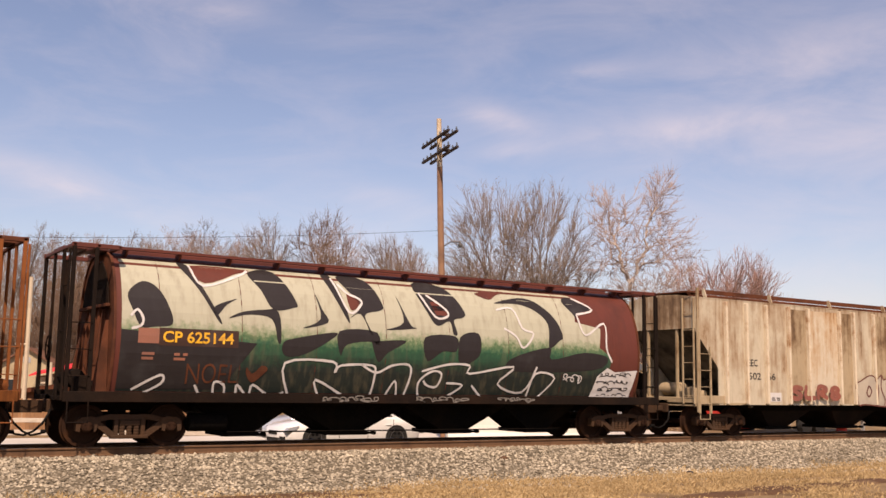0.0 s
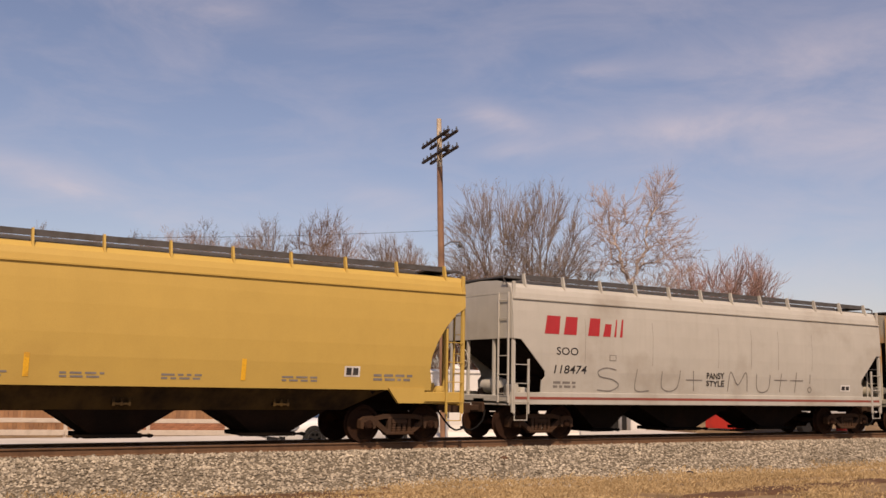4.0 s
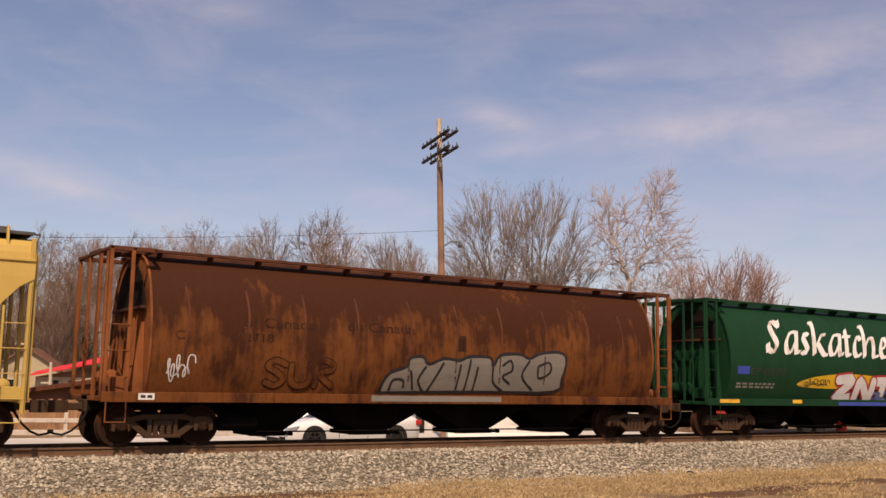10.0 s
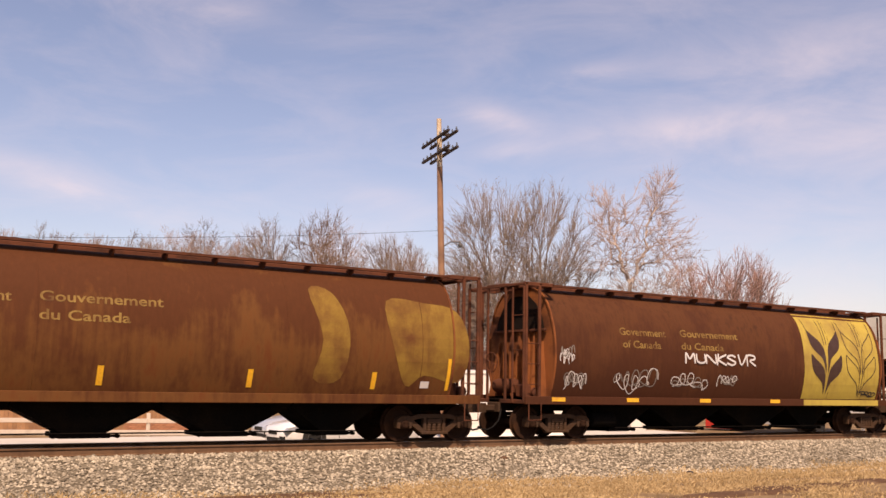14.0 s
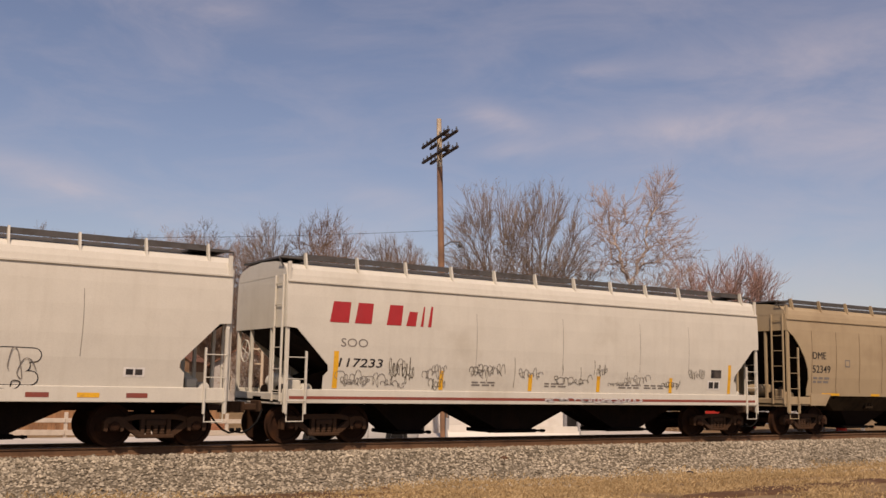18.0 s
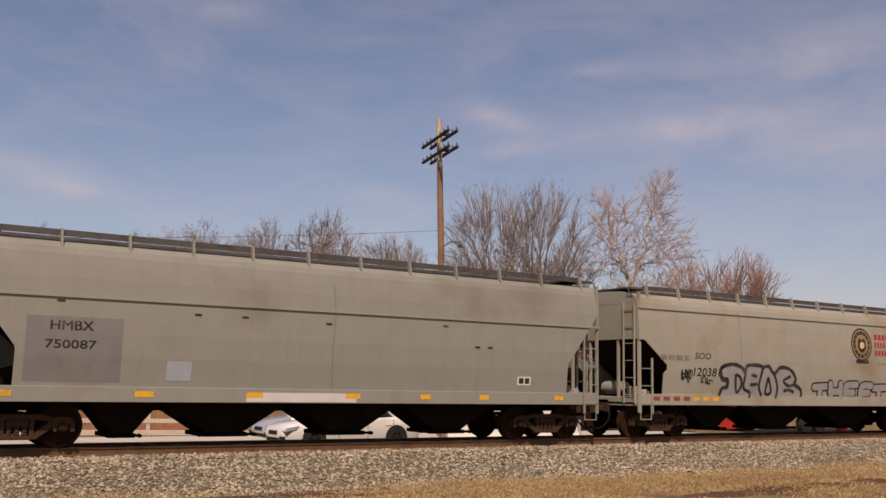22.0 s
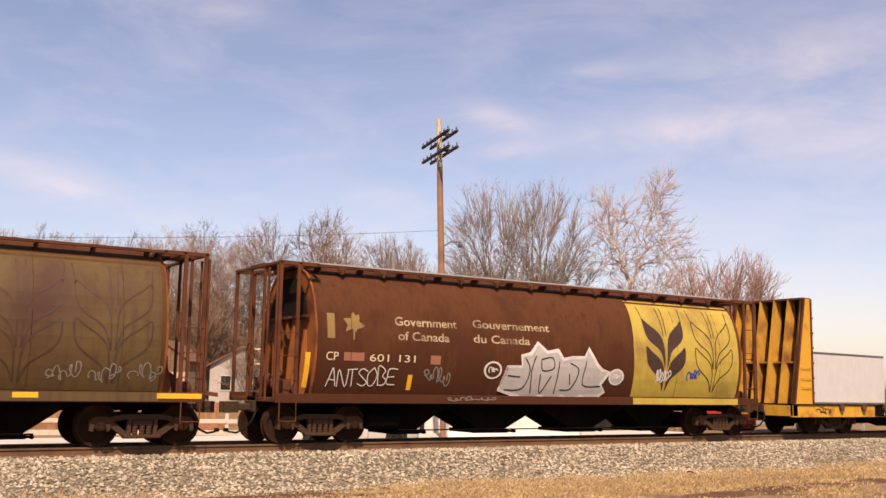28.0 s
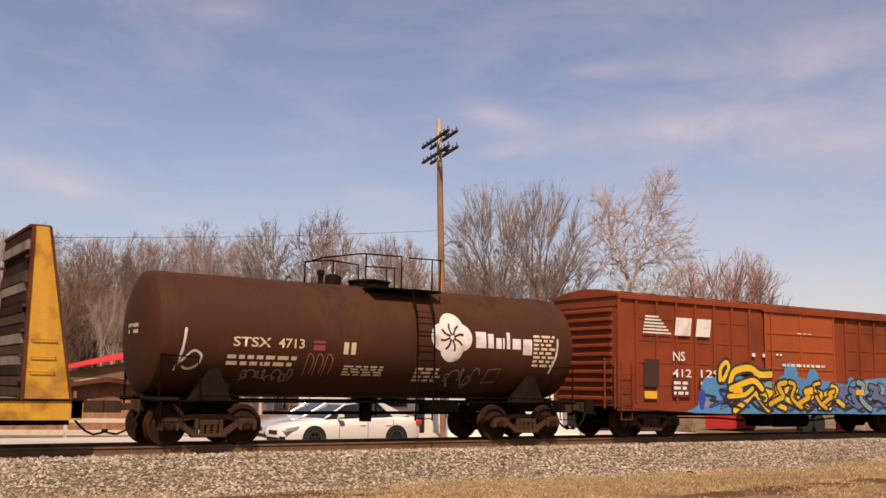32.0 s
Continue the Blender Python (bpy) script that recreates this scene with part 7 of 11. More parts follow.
# ---------------- fences and clutter on the lot ----------------
def board_fence(x, y, heading, n):
    f_ = thing("board_fence", "upright brown cedar board fence behind the lot", "fence", at=frame_at(x, y, heading))
    for i in range(n):
        hgt = 1.32 + 0.05 * math.sin(i * 2.7)
        part("board", Build().box(i * 0.16, i * 0.16 + 0.15, 0, 0.025, 0.03, hgt, 0.004), FENCE_WOOD, f_)
    for z in (0.3, 1.05):
        part("rail", Build().box(0, n * 0.16, 0.025, 0.075, z, z + 0.09), FENCE_WOOD, f_)


board_fence(5.2, 20.4, -14, 66)


def rail_fence(x, y, heading, spans, step, rails, label):
    f_ = thing("rail_fence", label, "fence", at=frame_at(x, y, heading))
    for i in range(spans + 1):
        part("post", Build().box(i * step - 0.07, i * step + 0.07, -0.07, 0.07, 0, 0.95, 0.015), PALE_WOOD, f_)
    for z, hgt in rails:
        for i in range(spans):
            part("rail", Build().box(i * step + 0.02, (i + 1) * step - 0.02, -0.11, -0.07, z, z + hgt, 0.008), PALE_WOOD, f_)


rail_fence(3.2, 17.3, -15, 5, 2.9, ((0.12, 0.2), (0.58, 0.16)), "pale timber rail fence along the lot edge")


def planter():
    p = thing("brick_planter", "low orange-brick planter wall with dry stems", "planter", at=frame_at(11.4, 17.6, -18))
    m = Build().box(0, 0.21, 0, 0.10, 0, 0.065, 0.006).mesh("brick", BRICK)
    for r in range(8):
        for i in range(18):
            part("brick", m, BRICK, p, at=(i * 0.22 + (0.11 if r % 2 else 0), 0, r * 0.075))


planter()


def concrete_barrier(x, y, heading, w):
    b_ = thing("concrete_barrier", "low white-painted concrete barrier on the lot", "barrier", at=frame_at(x, y, heading, 0.17))
    part("wall", Build().prism([(-0.25, 0), (-0.25, 0.12), (-0.10, 0.30), (-0.07, 0.55), (0.07, 0.55), (0.10, 0.30), (0.25, 0.12), (0.25, 0)], 0, w, "yz"), WHITE_SIDING, b_)
    for x in (0.0, w):
        part("end_post", Build().box(x - 0.06, x + 0.06, -0.09, 0.09, 0, 0.8, 0.01), GREY_SIDING, b_)


concrete_barrier(20.8, 8.6, -26, 5.0)


def brush_heap(x, y, sx, sz):
    rr = np.random.RandomState(6)
    vv, ff = [], []
    for i in range(2200):
        a, r = rr.uniform(0, 6.28), math.sqrt(rr.uniform(0, 1))
        px, py = x + math.cos(a) * r * sx, y + math.sin(a) * r * 0.9
        hz = sz * (1 - r ** 4) * rr.uniform(0.3, 1.0)
        dx, dy, dz = rr.normal(0, 0.18, 3)
        k = len(vv)
        vv += [(px - 0.012, py, GZ + hz), (px + 0.012, py, GZ + hz), (px + dx, py + dy, GZ + max(0.02, hz + abs(dz)))]
        ff.append((k, k + 1, k + 2))
    bb = Build()
    bb.loft([[(x + math.cos(a) * sx * s, y + math.sin(a) * 0.8 * s, GZ + z) for a in [i * 0.524 for i in range(12)]] for z, s in ((0, 1.0), (sz * 0.5, 0.92), (sz * 0.8, 0.8), (sz * 0.9, 0.3))])
    ob = solid("brush_heap", bb, TWIG_WARM, "heap of dry brown brush and straw", "brush heap")
    me = bpy.data.meshes.new("loose_straw")
    me.from_pydata(vv, [], ff)
    me.materials.append(GRASS)
    o = part("loose_straw", me, GRASS, ob)
    o["kind"] = "stuff"


brush_heap(38.4, 14.2, 1.25, 1.0)
s = thing("red_container", "small bright red storage container on the lot", "container", at=frame_at(43.0, 14.5, 10))
part("box", Build().box(0, 2.6, 0, 1.6, 0.1, 1.45, 0.02), RED_PAINT, s)
for i in range(8):
    part("side_rib", Build().box(0.15 + i * 0.31, 0.25 + i * 0.31, -0.03, 0.0, 0.15, 1.40, 0.008), RED_PAINT, s)
part("skid", Build().box(0, 2.6, 0.1, 0.3, 0, 0.1), DARK_WOOD, s)
for x, y, w, h in ((34.8, 13.6, 0.55, 1.0), (36.0, 14.4, 0.5, 0.9)):
    s = thing("utility_cabinet", "pale grey metal utility cabinet on the lot", "cabinet", "utility cabinets", at=frame_at(x, y, -20))
    part("case", Build().box(0, w, 0, 0.5, 0.05, h, 0.015), GREY_SIDING if h < 1 else WHITE_SIDING, s)
    part("door", Build().box(0.04, w - 0.04, -0.02, 0.0, 0.1, h - 0.05, 0.006), WHITE_SIDING, s)
    part("base", Build().box(-0.03, w + 0.03, -0.03, 0.53, 0, 0.05), CONCRETE, s)
for x, y, hh in ((45.5, 11.0, 0.55), (49.0, 12.0, 0.5)):
    s = thing("red_drum", "red steel drum standing on the lot", "drum", "red drums", at=frame_at(x, y, 0))
    part("shell", Build().lathe([(0.30, 0), (0.31, 0.02), (0.29, 0.04), (0.29, 0.3), (0.31, 0.32), (0.29, 0.34), (0.29, 0.86), (0.31, 0.88)], 18, "z"), RED_PAINT, s, smooth=40)
    part("lid", Build().lathe([(0.28, 0.86), (0.28, 0.89), (0.05, 0.90)], 18, "z"), WHITE_SIDING, s)


# ---------------- parked cars ----------------
def sedan(x, y, heading, paint, label):
    car = thing("parked_car", label, "car", "parked cars", at=frame_at(x, y, heading, 0.17))
    L, W = 4.85, 0.92
    # stations along the car, front at -x: half width, sill, shoulder and bonnet heights
    st = [(-2.42, 0.60, 0.30, 0.48, 0.52), (-2.36, 0.74, 0.22, 0.60, 0.66), (-2.15, 0.86, 0.19, 0.68, 0.76), (-1.6, 0.91, 0.18, 0.76, 0.86), (-0.9, 0.92, 0.18, 0.84, 0.95), (0.0, 0.92, 0.18, 0.88, 0.97), (1.0, 0.92, 0.18, 0.91, 0.99), (1.7, 0.91, 0.20, 0.93, 1.02), (2.15, 0.86, 0.24, 0.90, 1.01), (2.36, 0.78, 0.32, 0.80, 0.90), (2.42, 0.66, 0.38, 0.66, 0.72)]
    rings = []
    for sx, hw, lo, sh, tp in st:
        rings.append([(sx, -hw * 0.94, lo), (sx, -hw, lo + (sh - lo) * 0.35), (sx, -hw, lo + (sh - lo) * 0.75), (sx, -hw * 0.97, sh), (sx, -hw * 0.80, tp), (sx, hw * 0.80, tp), (sx, hw * 0.97, sh), (sx, hw, lo + (sh - lo) * 0.75), (sx, hw, lo + (sh - lo) * 0.35), (sx, hw * 0.94, lo)])
    part("body", Build().loft(rings), paint, car, smooth=50)
    cab = [(-1.05, 0.80, 0.94), (-0.32, 0.66, 1.36), (0.25, 0.64, 1.44), (0.95, 0.64, 1.42), (1.95, 0.76, 1.02)]
    base = [0.90, 0.93, 0.94, 0.95, 0.97]
    part("greenhouse", Build().loft([[(cx, -0.80, bz), (cx, -hw, tz), (cx, hw, tz), (cx, 0.80, bz)] for (cx, hw, tz), bz in zip(cab, base)]), CAR_GLASS, car, "dark tinted glass", smooth=25)
    part("roof_panel", Build().loft([[(-0.34, -0.68, 1.36), (-0.34, 0.68, 1.36), (-0.34, 0.68, 1.33), (-0.34, -0.68, 1.33)], [(0.25, -0.66, 1.455), (0.25, 0.66, 1.455), (0.25, 0.66, 1.42), (0.25, -0.66, 1.42)], [(0.98, -0.66, 1.43), (0.98, 0.66, 1.43), (0.98, 0.66, 1.40), (0.98, -0.66, 1.40)]]), paint, car, smooth=40)
    for k in (-1, 1):
        part("windscreen_pillar", Build().tube([(-1.06, k * 0.79, 0.94), (-0.32, k * 0.67, 1.37)], 0.035, 6), paint, car)
        part("centre_pillar", Build().tube([(0.28, k * 0.81, 0.95), (0.32, k * 0.66, 1.43)], 0.03, 6), paint, car)
        part("rear_pillar", Build().prism([(1.95, 1.0), (0.95, 1.43), (0.80, 1.40), (1.35, 0.98)], k * 0.70, k * 0.79), paint, car)
        m = part("mirror", Build().box(-0.72, -0.55, k * 0.95, k * 1.12, 0.95, 1.08, 0.03), paint, car)
        part("headlamp", Build().prism([(-2.40, 0.55), (-2.30, 0.66), (-1.95, 0.72), (-2.05, 0.60)], k * 0.52, k * 0.885), LAMP_GLASS, car, "clear headlamp")
        part("fog_slot", Build().box(-2.44, -2.36, k * 0.50, k * 0.78, 0.30, 0.40, 0.01), DARK_INSIDE, car)
        part("tail_lamp", Build().box(2.18, 2.40, k * 0.60, k * 0.86, 0.72, 0.88, 0.02), RED_PAINT, car, "red tail lamp")
        for wx in (-1.46, 1.42):
            w = part("wheel", Build().lathe([(0.20, k * 0.72), (0.32, k * 0.72), (0.335, k * 0.76), (0.335, k * 0.92), (0.32, k * 0.945), (0.24, k * 0.945)], 24, "y", (wx, 0, 0.335)), TYRE, car, smooth=40)
            part("rim", Build().lathe([(0.24, k * 0.90), (0.235, k * 0.95), (0.21, k * 0.93), (0.06, k * 0.92), (0.05, k * 0.94)], 24, "y", (wx, 0, 0.335)), ALLOY, w)
            for j in range(6):
                a = j * 1.047
                part("spoke_gap", Build().lathe([(0.045, k * 0.925), (0.045, k * 0.945)], 6, "y", (wx + math.cos(a) * 0.14, 0, 0.335 + math.sin(a) * 0.14)), DARK_INSIDE, w)
            part("wheel_arch", Build().prism([(wx + math.cos(a) * 0.40, 0.335 + math.sin(a) * 0.40) for a in [i * math.pi / 10 for i in range(11)]] + [(wx - 0.40, 0.15), (wx + 0.40, 0.15)], k * 0.915, k * 0.925), DARK_INSIDE, car)
        for dx in (-0.62, 0.38, 1.30):
            part("door_seam", Build().box(dx - 0.006, dx + 0.006, k * 0.918, k * 0.926, 0.28, 0.90), DARK_INSIDE, car)
        for dx in (0.2, 1.12):
            part("door_handle", Build().box(dx - 0.1, dx + 0.1, k * 0.92, k * 0.945, 0.72, 0.75, 0.008), paint, car)
        part("mirror_stalk", Build().box(-0.68, -0.60, k * 0.86, k * 0.97, 0.93, 0.98), paint, m)
    part("grille", Build().box(-2.445, -2.37, -0.30, 0.30, 0.44, 0.56, 0.015), DARK_INSIDE, car, "dark split grille")
    part("lower_intake", Build().box(-2.43, -2.35, -0.46, 0.46, 0.24, 0.36, 0.015), DARK_INSIDE, car)
    return car


sedan(15.1, 5.95, 0.0, CAR_WHITE, "clean white four-door sedan parked on the concrete lot")
sedan(15.65, 8.4, 0.0, CAR_SILVER, "silver-white sedan parked behind another car")


# ---------------- lettering, stencils and graffiti ----------------
def paint(name, color, fade=0.25):
    return weathered(name, color, tuple(c * 0.6 + 0.03 for c in color), fade, 1.2, 0.25, tuple(c * 0.5 for c in color), 0.15, rough=0.55)


SILVER = paint("silver_spray_paint", (0.40, 0.385, 0.36))
FADED_WHITE = paint("faded_white_spray_paint", (0.44, 0.38, 0.29), 0.45)
DULL_SILVER = paint("dull_silver_spray_paint", (0.20, 0.175, 0.14), 0.4)
CHALK_GREY = paint("pale_grey_spray_paint", (0.46, 0.425, 0.38), 0.3)
CHALK = paint("white_spray_paint", (0.60, 0.575, 0.54))
PINKISH = paint("faded_pink_spray_paint", (0.46, 0.21, 0.15))
RED_SPRAY = paint("red_spray_paint", (0.34, 0.022, 0.025))
TEAL = paint("teal_spray_paint", (0.075, 0.17, 0.165))
PALE_TEAL = paint("pale_teal_spray_paint", (0.20, 0.30, 0.29))
DARK_TEAL = paint("dark_teal_spray_paint", (0.012, 0.028, 0.028))
BLUE = paint("blue_spray_paint", (0.035, 0.06, 0.30))
STEEL_BLUE = paint("steel_blue_spray_paint", (0.11, 0.14, 0.27))
SKY_BLUE = paint("sky_blue_spray_paint", (0.06, 0.24, 0.45), 0.4)
SUN_YELLOW = paint("bright_yellow_spray_paint", (0.72, 0.47, 0.03))
LILY = paint("orange_lily_paint", (0.70, 0.16, 0.02), 0.15)
GOLD = paint("golden_yellow_paint", (0.62, 0.36, 0.015), 0.2)
FADED_GOLD = paint("faded_gold_paint", (0.25, 0.155, 0.045), 0.5)
WHEAT = weathered("wheat_panel_paint", (0.42, 0.315, 0.055), (0.20, 0.12, 0.035), 0.36, 0.6, 0.5, (0.2, 0.11, 0.04), 0.2, rough=0.6)
DULL_WHEAT = weathered("dull_wheat_panel_paint", (0.098, 0.060, 0.019), (0.052, 0.021, 0.011), 0.5, 0.45, 0.8, (0.04, 0.022, 0.015), 0.25, rough=0.65)
LEAF_BROWN = paint("dark_brown_leaf_paint", (0.050, 0.024, 0.016))
FAINT_BROWN = paint("faint_brown_leaf_paint", (0.058, 0.026, 0.013), 0.5)
LOGO_RED = paint("red_emblem_paint", (0.40, 0.028, 0.03), 0.15)
OLD_RED = paint("worn_red_paint", (0.26, 0.06, 0.04), 0.4)
PRIMER = paint("pink_primer_patch", (0.30, 0.12, 0.075), 0.4)
DARK_PATCH = paint("dark_grey_paint_patch", (0.20, 0.195, 0.185), 0.3)
PALE_PATCH = paint("pale_blue_paint_patch", (0.33, 0.37, 0.40), 0.2)
OLIVE_INK = paint("dull_olive_marker_ink", (0.11, 0.095, 0.07), 0.3)
GREY_SPRAY = paint("dull_grey_spray_paint", (0.29, 0.28, 0.275))
RED_BROWN_INK = paint("red_brown_spray_paint", (0.13, 0.038, 0.026))
FADED_RED = paint("faded_red_spray_paint", (0.27, 0.085, 0.055), 0.55)
CHARCOAL = paint("charcoal_spray_paint", (0.021, 0.0165, 0.016), 0.2)
CREST_GOLD = paint("tarnished_gold_paint", (0.30, 0.215, 0.105), 0.35)
CREAM_LETTER = paint("cream_lettering", (0.62, 0.50, 0.32), 0.2)


SOOT_INK = weathered("sooty_faded_lettering", (0.036, 0.0165, 0.010), (0.09, 0.032, 0.012), 0.45, 2.4, 0.6, (0.05, 0.02, 0.01), 0.3, rough=0.8, gloss=0.05)
WORN_GOLD = weathered("half_worn_gold_lettering", (0.27, 0.17, 0.05), (0.095, 0.042, 0.018), 0.62, 2.6, 0.8, (0.08, 0.04, 0.02), 0.4, rough=0.65, gloss=0.1)
WORN_CREAM = weathered("half_worn_cream_lettering", (0.44, 0.35, 0.22), (0.10, 0.040, 0.019), 0.55, 2.6, 0.8, (0.10, 0.05, 0.03), 0.4, rough=0.65, gloss=0.1)


def cream_to_green():
    """Spray fade from cream at the top to deep green below, with a speckled edge."""
    m, n, l, b = nodes_of("cream_and_green_spray_paint")
    vec = n.new("ShaderNodeTexCoord").outputs["Object"]
    sep = n.new("ShaderNodeSeparateXYZ")
    l.new(vec, sep.inputs["Vector"])
    speck = noise_tex(n, l, vec, 7.0, 6, 2.2, 0.75)
    add = n.new("ShaderNodeMath")
    add.operation = "MULTIPLY_ADD"
    add.inputs[1].default_value = 0.9
    l.new(speck, add.inputs[0])
    l.new(sep.outputs["Z"], add.inputs[2])
    col = blend(n, l, remap(n, l, add.outputs[0], 2.22, 2.70), (0.007, 0.014, 0.011), (0.012, 0.075, 0.033))
    col = blend(n, l, remap(n, l, add.outputs[0], 2.72, 3.02), col, (0.13, 0.20, 0.085))
    col = blend(n, l, remap(n, l, add.outputs[0], 2.9, 3.2), col, (0.385, 0.375, 0.275))
    col = blend(n, l, remap(n, l, noise_tex(n, l, stretched(n, l, vec, 4, 4, 0.4), 1.5, 5, 8.0), 0.48, 0.75, 0, 0.45), col, (0.16, 0.13, 0.075))
    l.new(col, b.inputs["Base Color"])
    b.inputs["Roughness"].default_value = 0.55
    return m


def flat(pts):
    bm = bmesh.new()
    f = bm.faces.new([bm.verts.new((x, 0, z)) for x, z in pts])
    f.normal_update()
    bmesh.ops.triangulate(bm, faces=[f])
    return bm


def curve(pts, closed=True, k=4):
    """A smooth line through the points."""
    n, out = len(pts), []
    for i in range(n if closed else n - 1):
        p = [Vector(pts[(i + j) % n] if closed else pts[min(max(i + j, 0), n - 1)]) for j in (-1, 0, 1, 2)]
        for s in range(k):
            t = s / k
            out.append(tuple(0.5 * (2 * p[1] + (p[2] - p[0]) * t + (2 * p[0] - 5 * p[1] + 4 * p[2] - p[3]) * t * t + (3 * p[1] - p[0] - 3 * p[2] + p[3]) * t ** 3)))
    return out if closed else out + [tuple(pts[-1])]


def band(pts, w):
    """A painted line of width w along the points."""
    bm = bmesh.new()
    n = len(pts)
    rows = []
    for i in range(n):
        a, c = Vector(pts[max(i - 1, 0)]), Vector(pts[min(i + 1, n - 1)])
        d = (c - a).normalized() if (c - a).length else Vector((1, 0))
        q = Vector((-d.y, d.x)) * (w / 2 * (0.85 + 0.3 * ((i * 37) % 10) / 10))
        p = Vector(pts[i])
        rows.append((bm.verts.new((p.x + q.x, 0, p.y + q.y)), bm.verts.new((p.x - q.x, 0, p.y - q.y))))
    for a, c in zip(rows, rows[1:]):
        bm.faces.new((a[0], a[1], c[1], c[0]))
    return bm


def put(car, name, bm, mat, table, proud=0.006, label=""):
    wrapped(bm, table, -1, proud)
    bmesh.ops.recalc_face_normals(bm, faces=bm.faces)
    return part_bm(name, bm, mat, car[0], label)


def shape(car, pts, mat, table, proud=0.006, name="painted_shape", smooth=True, label=""):
    return put(car, name, flat(curve(pts) if smooth else pts), mat, table, proud, label)


def line(car, pts, w, mat, table, proud=0.012, name="painted_line", smooth=True):
    return put(car, name, band(curve(pts, False) if smooth else pts, w), mat, table, proud)


def rect(car, x0, z0, x1, z1, mat, table, proud=0.006, name="painted_patch", label=""):
    return put(car, name, flat([(x0, z0), (x1, z0), (x1, z1), (x0, z1)]), mat, table, proud, label)


def words(car, text, x0, z0, x1, z1, mat, table, proud=0.007, bold=0.0, slant=0.0, name="lettering", warp=0.0, label="", rise=0.0):
    """Letters of the built-in font, fitted to the box and laid on the side."""
    if "M" in text and bold > 0:
        words(car, text, x0 + 0.012, z0, x1 + 0.012, z1, mat, table, proud + 0.002, 0.0, slant, name, warp, "", rise)
        bold = 0.0
    cu = bpy.data.curves.new("lettering", "FONT")
    cu.body, cu.offset, cu.shear, cu.resolution_u = text, bold, slant, 3
    ob = bpy.data.objects.new("lettering", cu)
    me = ob.to_mesh()
    bm = bmesh.new()
    bm.from_mesh(me)
    ob.to_mesh_clear()
    bpy.data.objects.remove(ob)
    bpy.data.curves.remove(cu)
    xs, ys = [v.co.x for v in bm.verts], [v.co.y for v in bm.verts]
    ax, bx, ay, by = min(xs), max(xs), min(ys), max(ys)
    for v in bm.verts:
        u, w = (v.co.x - ax) / (bx - ax), (v.co.y - ay) / (by - ay)
        x, z = x0 + (x1 - x0) * u, z0 + (z1 - z0) * w + rise * u
        if warp:
            x += warp * noise.noise((x * 1.3, z * 2.1, 4.0))
            z += warp * noise.noise((x * 1.1, z * 1.7, 9.0))
        v.co = (x, 0, z)
    return put(car, name, bm, mat, table, proud, label)


def bubble(car, text, x0, z0, x1, z1, fill, edge, table, warp=0.12, bold=0.03, rim=0.07, proud=0.006, slant=0.0, label=""):
    """Fat graffiti letters: a dark rim, then the fill on top."""
    words(car, text, x0 - 0.05, z0 - 0.05, x1 + 0.05, z1 + 0.05, edge, table, proud, bold + rim, slant, "graffiti", warp, label)
    words(car, text, x0, z0, x1, z1, fill, table, proud + 0.005, bold, slant, "graffiti_fill", warp)


def scrawl(car, x0, z0, x1, z1, mat, table, seed, loops=7, w=0.03, proud=0.012):
    """A hand-drawn tag of loops that cannot be read."""
    r = random.Random(seed)
    pts, n = [], max(2, loops)
    step = (x1 - x0) / n
    for i in range(n):
        a, b_, lift, way = step * r.uniform(0.25, 0.75), (z1 - z0) / 2 * r.uniform(0.35, 1.0), r.uniform(-0.25, 0.25) * (z1 - z0), r.choice((-1, 1, 1))
        for k in range(5):
            ph = -1.6 + way * 6.28 * k / 5 + r.uniform(-0.3, 0.3)
            pts.append((x0 + step * (i + 0.2 + 0.13 * k) + a * math.cos(ph), (z0 + z1) / 2 + lift + b_ * math.sin(ph)))
    line(car, pts, w, mat, table, proud, "graffiti_tag")


def fine_print(car, x0, z0, x1, z1, rows, mat, table, seed=1, proud=0.006):
    """Small stencilled lines too small to read, as bars."""
    r = random.Random(seed)
    bm = bmesh.new()
    h = (z1 - z0) / (rows * 1.7)
    for i in range(rows):
        z = z1 - (i + 0.5) * (z1 - z0) / rows
        x = x0
        while x < x1 - 0.08:
            w = r.uniform(0.1, 0.3)
            e = min(x1, x + w)
            bm.faces.new([bm.verts.new(p) for p in ((x, 0, z - h / 2), (e, 0, z - h / 2), (e, 0, z + h / 2), (x, 0, z + h / 2))])
            x += w + 0.07
    for v in bm.verts:
        v.co.y = -(interp(table, v.co.z) + proud)
    o = part_bm("stencil_text", bm, mat, car[0])
    o["kind"] = "stuff"


def stencil_box(car, x0, z0, x1, z1, table):
    rect(car, x0, z0, x1, z1, WHITE_INK, table, 0.005, "stencil_panel")
    rect(car, x0 + 0.05, z0 + 0.04, x0 + (x1 - x0) * 0.45, z1 - 0.04, BLACK_INK, table, 0.009, "stencil_block")
    rect(car, x0 + (x1 - x0) * 0.55, z0 + 0.04, x1 - 0.05, z1 - 0.04, BLACK_INK, table, 0.009, "stencil_block")


def tape(car, x, z0, z1, table, w=0.11):
    rect(car, x - w / 2, z0, x + w / 2, z1, REFLECT, table, 0.008, "reflector", "yellow reflective strip")


def sill_tape(car, x0, x1, z0=1.05, z1=1.16, y=1.44):
    rect(car, x0, z0, x1, z1, REFLECT, [(0, y), (5, y)], 0.006, "reflector", "yellow reflective strip")


